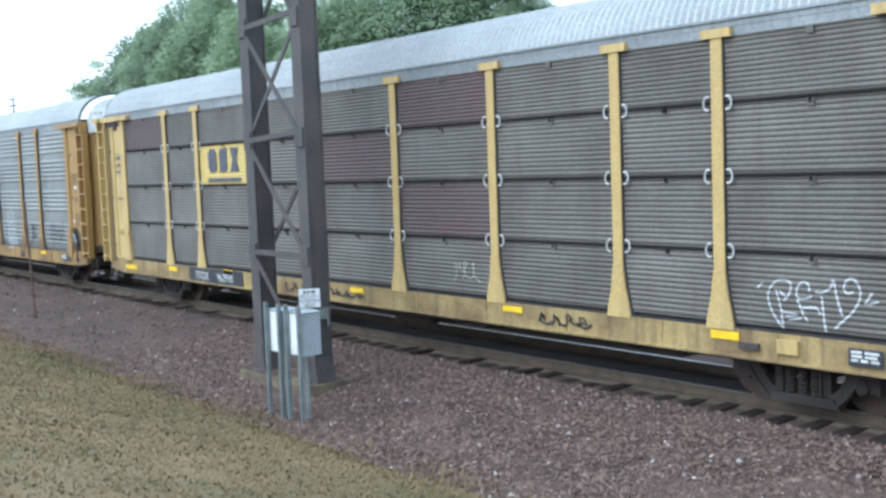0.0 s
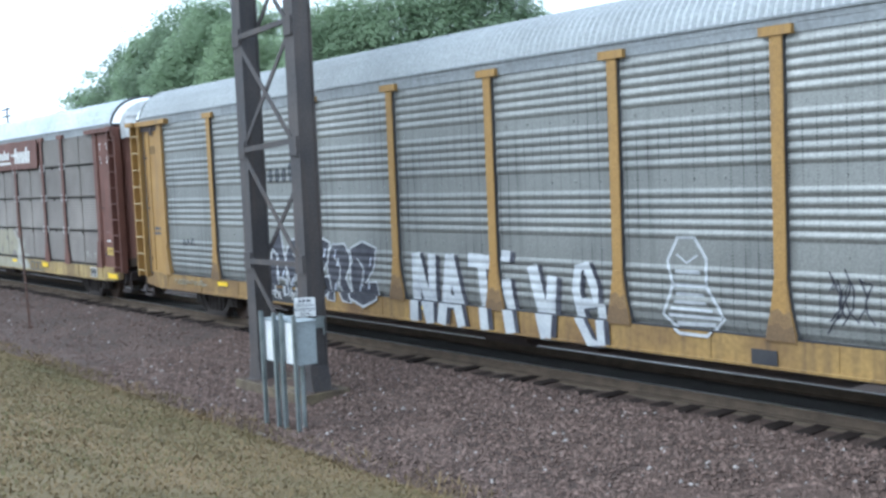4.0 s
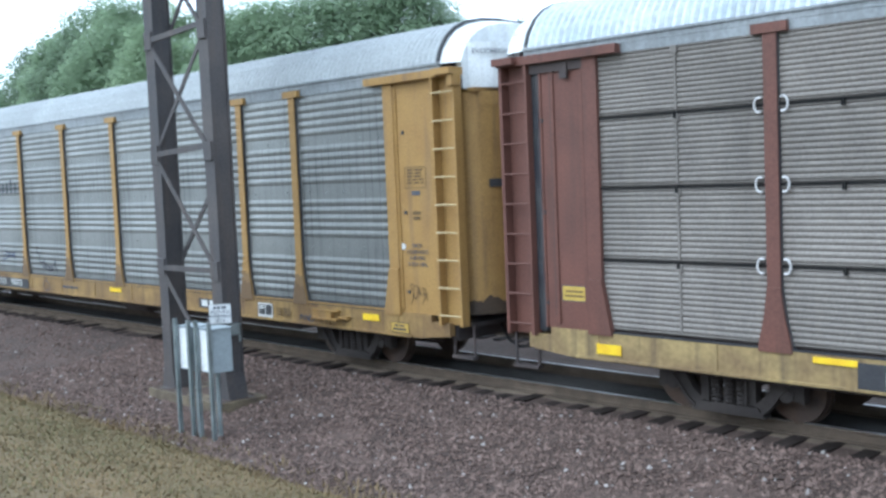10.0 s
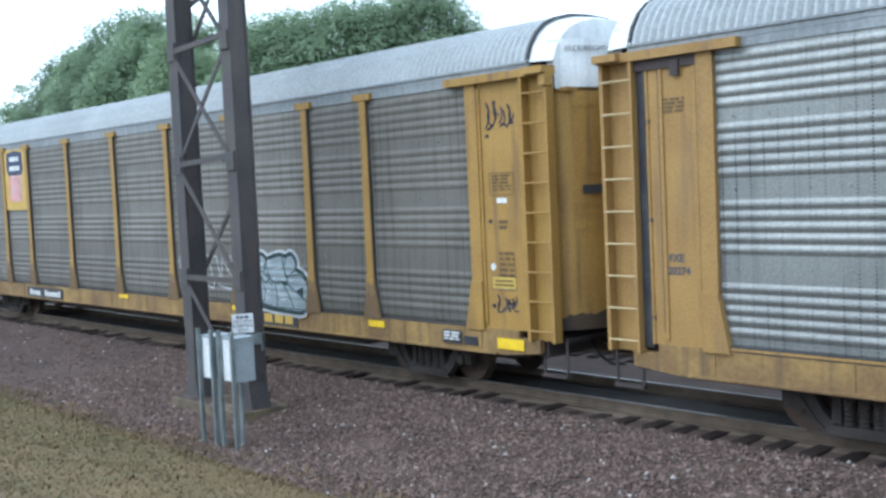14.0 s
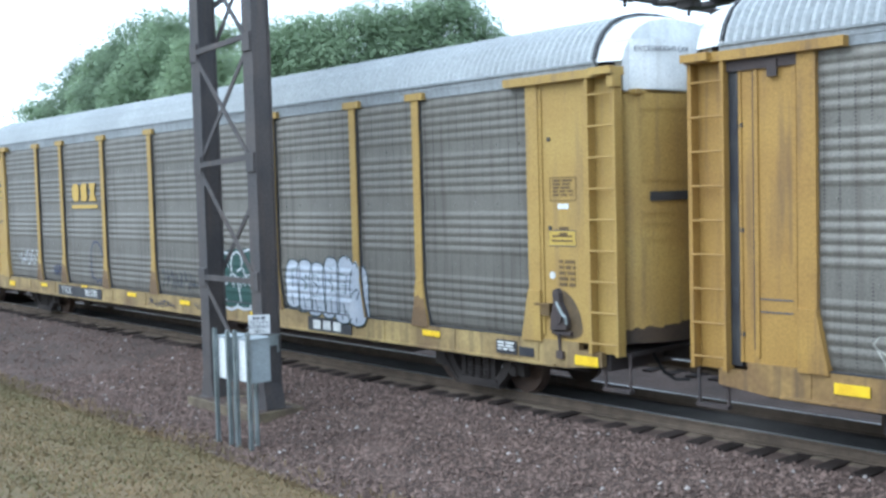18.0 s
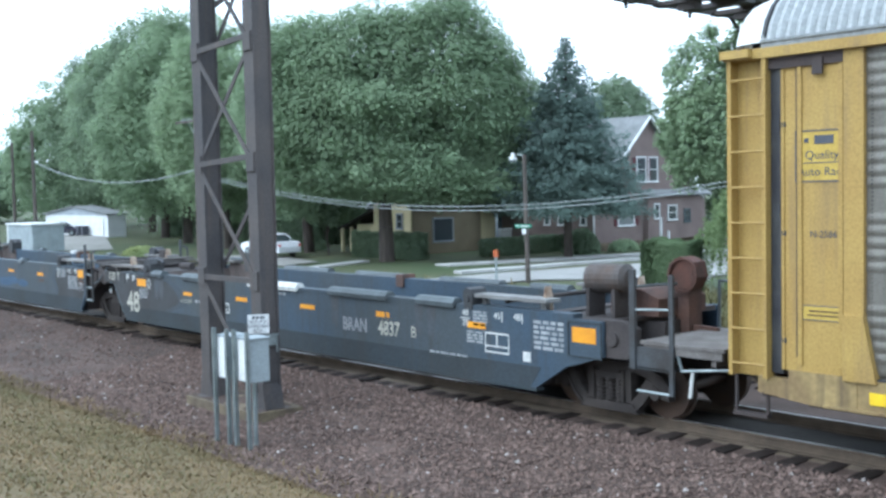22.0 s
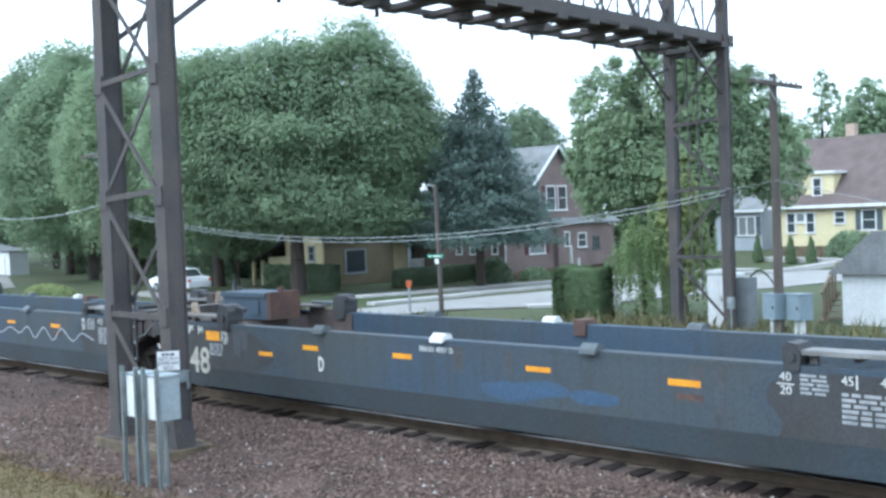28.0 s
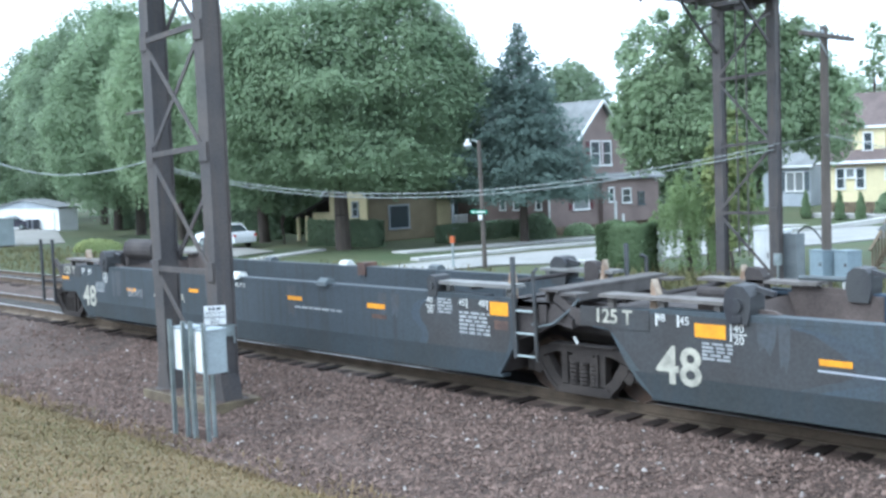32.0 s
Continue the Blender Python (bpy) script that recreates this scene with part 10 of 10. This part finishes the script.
def build_trees():
    e = (0.62, 0.785)
    lobes = [(o * e[0] + b, o * e[1] - b, z + 0.5, r, rz) for o, b, z, r, rz in ((3.0, 0, 9.8, 5.4, 5.9), (5.6, 0, 8.0, 3.8, 5.4), (-1.2, 0.6, 9.1, 5.2, 5.8), (-4.8, 0, 8.8, 4.4, 5.4), (1.0, 0, 4.9, 6.0, 2.4), (5.0, -1, 4.3, 3.8, 2.2), (7.6, 0, 4.0, 3.0, 1.9), (-2.5, 0, 4.6, 4.2, 1.9), (3.2, 0, 4.1, 5.0, 1.9), (6.2, 0, 3.9, 4.0, 1.8))]
    tree(-48.8, 38.6, -0.5, 14.8, 9.4, 9.4, 3.2, LEAF_MAPLE, 1, "huge broad green maple beside the cottage", 236000, 0.13, 0.42, 300, lobes=lobes)
    tree(-65.0, 80.0, -0.4, 14.0, 5.2, 5.2, 2.0, LEAF_DARK, 35, "dense dark tree rising behind the brown house", 22000, 0.28, 0.3, 90)
    tree(-63.6, 66.0, -0.4, 13.4, 4.6, 4.6, 1.6, LEAF_DARK, 36, "dense dark tree between the cottage and the brown house", 22000, 0.25, 0.3, 90)
    tree(-61.0, 41.5, -0.5, 15.8, 6.8, 6.8, 1.6, LEAF_MAPLE, 2, "broad green maple behind the street", 78000, 0.165, 0.35, 120)
    tree(-71.0, 41.0, -0.5, 17.2, 6.6, 6.6, 1.6, LEAF_LIGHT, 3, "round light green tree by the street", 70000, 0.165, 0.3, 100)
    tree(-83.0, 44.0, -0.5, 19.8, 8.4, 8.4, 1.8, LEAF_MAPLE, 4, "tall green tree by the street", 66000, 0.2, 0.4, 110)
    tree(-97.0, 49.0, -0.5, 21.8, 8.8, 8.8, 2.0, LEAF_DARK, 5, "tall dark green tree by the street", 62000, 0.25, 0.4, 100)
    tree(-114.0, 56.0, -0.5, 24.8, 9.8, 9.8, 2.0, LEAF_MAPLE, 6, "tall green tree behind the garage", 56000, 0.28, 0.4, 95)
    tree(-133.0, 60.0, -0.5, 25.2, 10.5, 10.5, 1.0, LEAF_DARK, 7, "dark green tree far along the line", 36000, 0.32, 0.4, 85)
    tree(-156.0, 62.0, -0.5, 21.5, 10, 10, 0.6, LEAF_MAPLE, 8, "green tree far along the line", 24000, 0.36, 0.4, 70)
    tree(-184.0, 62.0, -0.5, 13.0, 9.0, 9.0, 0.4, LEAF_DARK, 14, "low green tree far along the line", 15000, 0.42, 0.4, 55)
    spruce(-41.0, 45.6, -0.5, 12.1, 4.9, 9)
    lobes = [(o * 0.85, o * 0.53, z + 0.5, r, rz) for o, z, r, rz in ((-2.2, 7.0, 1.7, 2.8), (-1.4, 5.6, 2.4, 2.4), (-3.0, 5.6, 1.1, 1.5), (0.1, 7.9, 1.7, 3.0), (1.6, 7.2, 2.0, 3.1), (3.1, 6.6, 1.7, 2.8), (4.2, 5.2, 1.4, 2.0), (0.8, 4.9, 3.1, 1.9), (-2.6, 4.4, 1.2, 1.2))]
    tree(-22.8, 36.4, -0.5, 11.3, 5.2, 5.2, 2.9, LEAF_LIGHT, 10, "light green silver maple near the far tower", 98000, 0.105, 0.25, 150, lobes=lobes)
    weeper(-22.0, 33.4, -0.5, 3.9, 1.55, 12)
    weeper(-20.6, 33.4, -0.5, 4.8, 1.5, 15)
    tree(-19.7, 32.4, -0.5, 5.8, 1.0, 0.9, 0.6, LEAF_YELLOW, 13, "slender yellow-green sapling by the far tower", 2600, 0.14, 0.06, 26)
    for k, (x, y, top, r, m) in enumerate(((-60, 72, 13.4, 6.5, LEAF_DARK), (-72, 70, 13.5, 7.0, LEAF_MAPLE), (-52, 80, 12.6, 6.0, LEAF_MAPLE), (-47, 76, 11.8, 5.0, LEAF_DARK),
                                          (-88, 75, 15, 8, LEAF_DARK), (-46, 92, 13.0, 6.0, LEAF_LIGHT), (-42, 104, 15.8, 5.5, LEAF_MAPLE), (-56, 98, 13.0, 6.0, LEAF_MAPLE), (-36, 118, 16.0, 6.0, LEAF_DARK))):
        tree(x, y, -0.4, top, r, r, 1.2, m, 20 + k, "green tree behind the houses", 9000, 0.34, 0.3, 60)
    tree(-39.6, 88, 0.6, 15.2, 1.7, 1.7, 8.6, LEAF_LIGHT, 31, "thin ragged tree rising behind the yellow house", 6000, 0.15, 0.16, 46,
         lobes=[(-0.9, 0, 9.6, 1.0, 1.8), (0.7, 0, 11.4, 1.1, 1.9), (-0.1, 0, 13.2, 0.9, 1.5), (1.3, 0, 8.6, 0.7, 1.3), (-0.3, 0, 7.6, 1.6, 1.2)])
    tree(-40.5, 100, 0.0, 15.6, 4.6, 4.6, 2.0, LEAF_MAPLE, 34, "round green tree behind the yellow house", 14000, 0.28, 0.3, 80)
    tree(-57.5, 40.6, -0.5, 3.6, 0.9, 0.9, 1.2, LEAF_DARK, 32, "young street tree with a slim trunk", 900, 0.2, 0.06, 14)
    tree(-33.0, 52.6, -0.5, 5.2, 2.2, 2.0, 0.4, LEAF_DARK, 33, "bushy dark tree beside the brown house", 4000, 0.22, 0.12, 30)
    shrub_block("clipped_hedge", "clipped green cedar hedge beside the road", -23.75, 32.0, -0.5, 2.05, 1.0, 2.0, LEAF_HEDGE, 41, 15000, 0.09)
    shrub_block("hedge", "dark clipped hedge before the cottage", -51.2, 40.6, -0.5, 6.2, 1.0, 1.5, LEAF_DARK, 42, 15000, 0.12)
    shrub_block("hedge", "dark clipped hedge before the cottage porch", -46.6, 47.6, -0.5, 1.0, 6.5, 1.05, LEAF_DARK, 43, 7000, 0.12)
    shrub_block("thicket", "dark shady thicket under the street trees", -97.0, 51.5, -0.5, 11.0, 3.0, 5.0, LEAF_DARK, 75, 7000, 0.36, round_top=True)
    for k, x in enumerate((-58.0, -68.0, -78.0, -90.0)):
        shrub_block("thicket", "dark shady thicket under the street trees", x, 53.0 + k, -0.5, 12.0, 3.0, 6.0, LEAF_DARK, 70 + k, 7000, 0.36, round_top=True)
    shrub_block("hedge", "dark rounded shrub by the lamp", -43.2, 49.2, -0.5, 2.2, 2.6, 1.6, LEAF_DARK, 44, 2600, 0.16, round_top=True)
    shrub_block("bush", "rounded green bush before the yellow house", -28.3, 66.6, 0.0, 3.6, 2.0, 1.9, LEAF_MAPLE, 45, 2800, 0.18, round_top=True)
    shrub_block("bush", "low garden bush by the brown house", -42.6, 52.5, -0.5, 1.4, 2.6, 0.8, LEAF_LIGHT, 46, 1400, 0.13, round_top=True)
    shrub_block("bush", "low weedy bush along the far bank", -64.0, 31.0, -0.5, 7.0, 1.5, 0.9, LEAF_YELLOW, 47, 2600, 0.16, round_top=True)
    shrub_block("bush", "tall weedy bushes far along the track", -104.0, 32.6, -0.5, 12.0, 3.0, 2.6, LEAF_LIGHT, 48, 4500, 0.25, round_top=True)
    shrub_block("bush", "dark undergrowth below the trees", -68.0, 43.5, -0.5, 12.0, 2.0, 2.6, LEAF_DARK, 49, 5200, 0.25, round_top=True)
    shrub_block("bush", "dark undergrowth behind the street", -63.0, 50.0, -0.5, 22.0, 3.0, 4.5, LEAF_DARK, 50, 8000, 0.34, round_top=True)
    for k, (x, y) in enumerate(((-36.3, 65.4), (-34.2, 65.6), (-31.6, 65.0), (-30.0, 64.5))):
        cedar(x, y, ground_height(x, y) - 0.05, 1.75, 60 + k)


def build_grass():
    """Dry tufts on the near bank, green weeds along the far edge of the tracks."""
    rng = np.random.default_rng(8)

    def blades(name, label, n, xr, yr, hr, material, wide=0.012, clump=0.0):
        x = xr[0] + (xr[1] - xr[0]) * rng.random(n)
        y = yr[0] + (yr[1] - yr[0]) * rng.random(n)
        if clump:
            keep = np.array([noise.noise((a * clump, b * clump, 1.3)) > rng.uniform(-0.6, 0.5) for a, b in zip(x, y)])
            x, y = x[keep], y[keep]
        m = len(x)
        h = hr[0] + (hr[1] - hr[0]) * rng.random(m) ** 1.6
        z = np.array([ground_height(a, b) + (0.03 * noise.noise((a * 0.5, b * 0.5, 3)) if b < 8.3 else 0) for a, b in zip(x, y)]) - 0.015
        a = rng.random(m) * 6.283
        lean = rng.uniform(0.3, 1.5, m) * h
        w = wide * rng.uniform(0.7, 1.4, m)
        v = np.empty((m, 5, 3))
        dx, dy = np.cos(a), np.sin(a)
        ox, oy = -dy * w, dx * w
        v[:, 0] = np.stack([x - ox, y - oy, z], 1)
        v[:, 1] = np.stack([x + ox, y + oy, z], 1)
        v[:, 2] = np.stack([x + dx * lean * 0.35 + ox * 0.8, y + dy * lean * 0.35 + oy * 0.8, z + h * 0.6], 1)
        v[:, 3] = np.stack([x + dx * lean * 0.35 - ox * 0.8, y + dy * lean * 0.35 - oy * 0.8, z + h * 0.6], 1)
        v[:, 4] = np.stack([x + dx * lean, y + dy * lean, z + h * 0.92], 1)
        k = np.arange(m)[:, None] * 5
        quads = (k + [0, 1, 2, 3]).tolist()
        tris = (k + [3, 2, 4]).tolist()
        me = bpy.data.meshes.new(name)
        me.from_pydata(v.reshape(-1, 3).tolist(), [], quads + tris)
        me.materials.append(material)
        solid(name, me, material, label, "grass", kind="stuff")

    blades("dry_grass", "dry yellow-brown grass on the near bank", 120000, (-34, -3.5), (1.2, 8.2), (0.022, 0.07), GRASS_DRY, 0.01)
    blades("green_grass", "patches of green grass on the near bank", 52000, (-34, -3.5), (1.2, 8.0), (0.022, 0.07), GRASS_GREEN, 0.01, 0.35)
    blades("bank_weeds", "scattered weeds at the edge of the ballast", 9000, (-40, -6), (7.8, 8.8), (0.03, 0.15), GRASS_DRY, 0.008, 0.9)
    blades("far_weeds", "green weeds beyond the far track", 16000, (-80, -4), (21.5, 31), (0.1, 0.5), GRASS_GREEN, 0.02, 0.25)
    blades("far_lawn_weeds", "tall pale weeds beside the far tower", 5000, (-24, -8), (24, 33), (0.25, 0.8), GRASS_GREEN, 0.02, 0.3)


build_trees()
build_grass()

# ---- what moves ----
def motions():
    for ob, start in MOVERS:
        rows = [(t, pose(start + run(t), TRACK_Y, 0)) for t in [k * 0.5 for k in range(65)]]
        walk(ob, rows)
    # every wheelset rolls on the rail without slipping
    steps = [32.0 * k / 448 for k in range(449)]
    turns = [math.degrees(run(t) / 0.42) for t in steps]
    for w in WHEELSETS:
        x, y, z = w.location
        walk(w, [(t, pose(x, y, z, 0, a, 0)) for t, a in zip(steps, turns)])


motions()
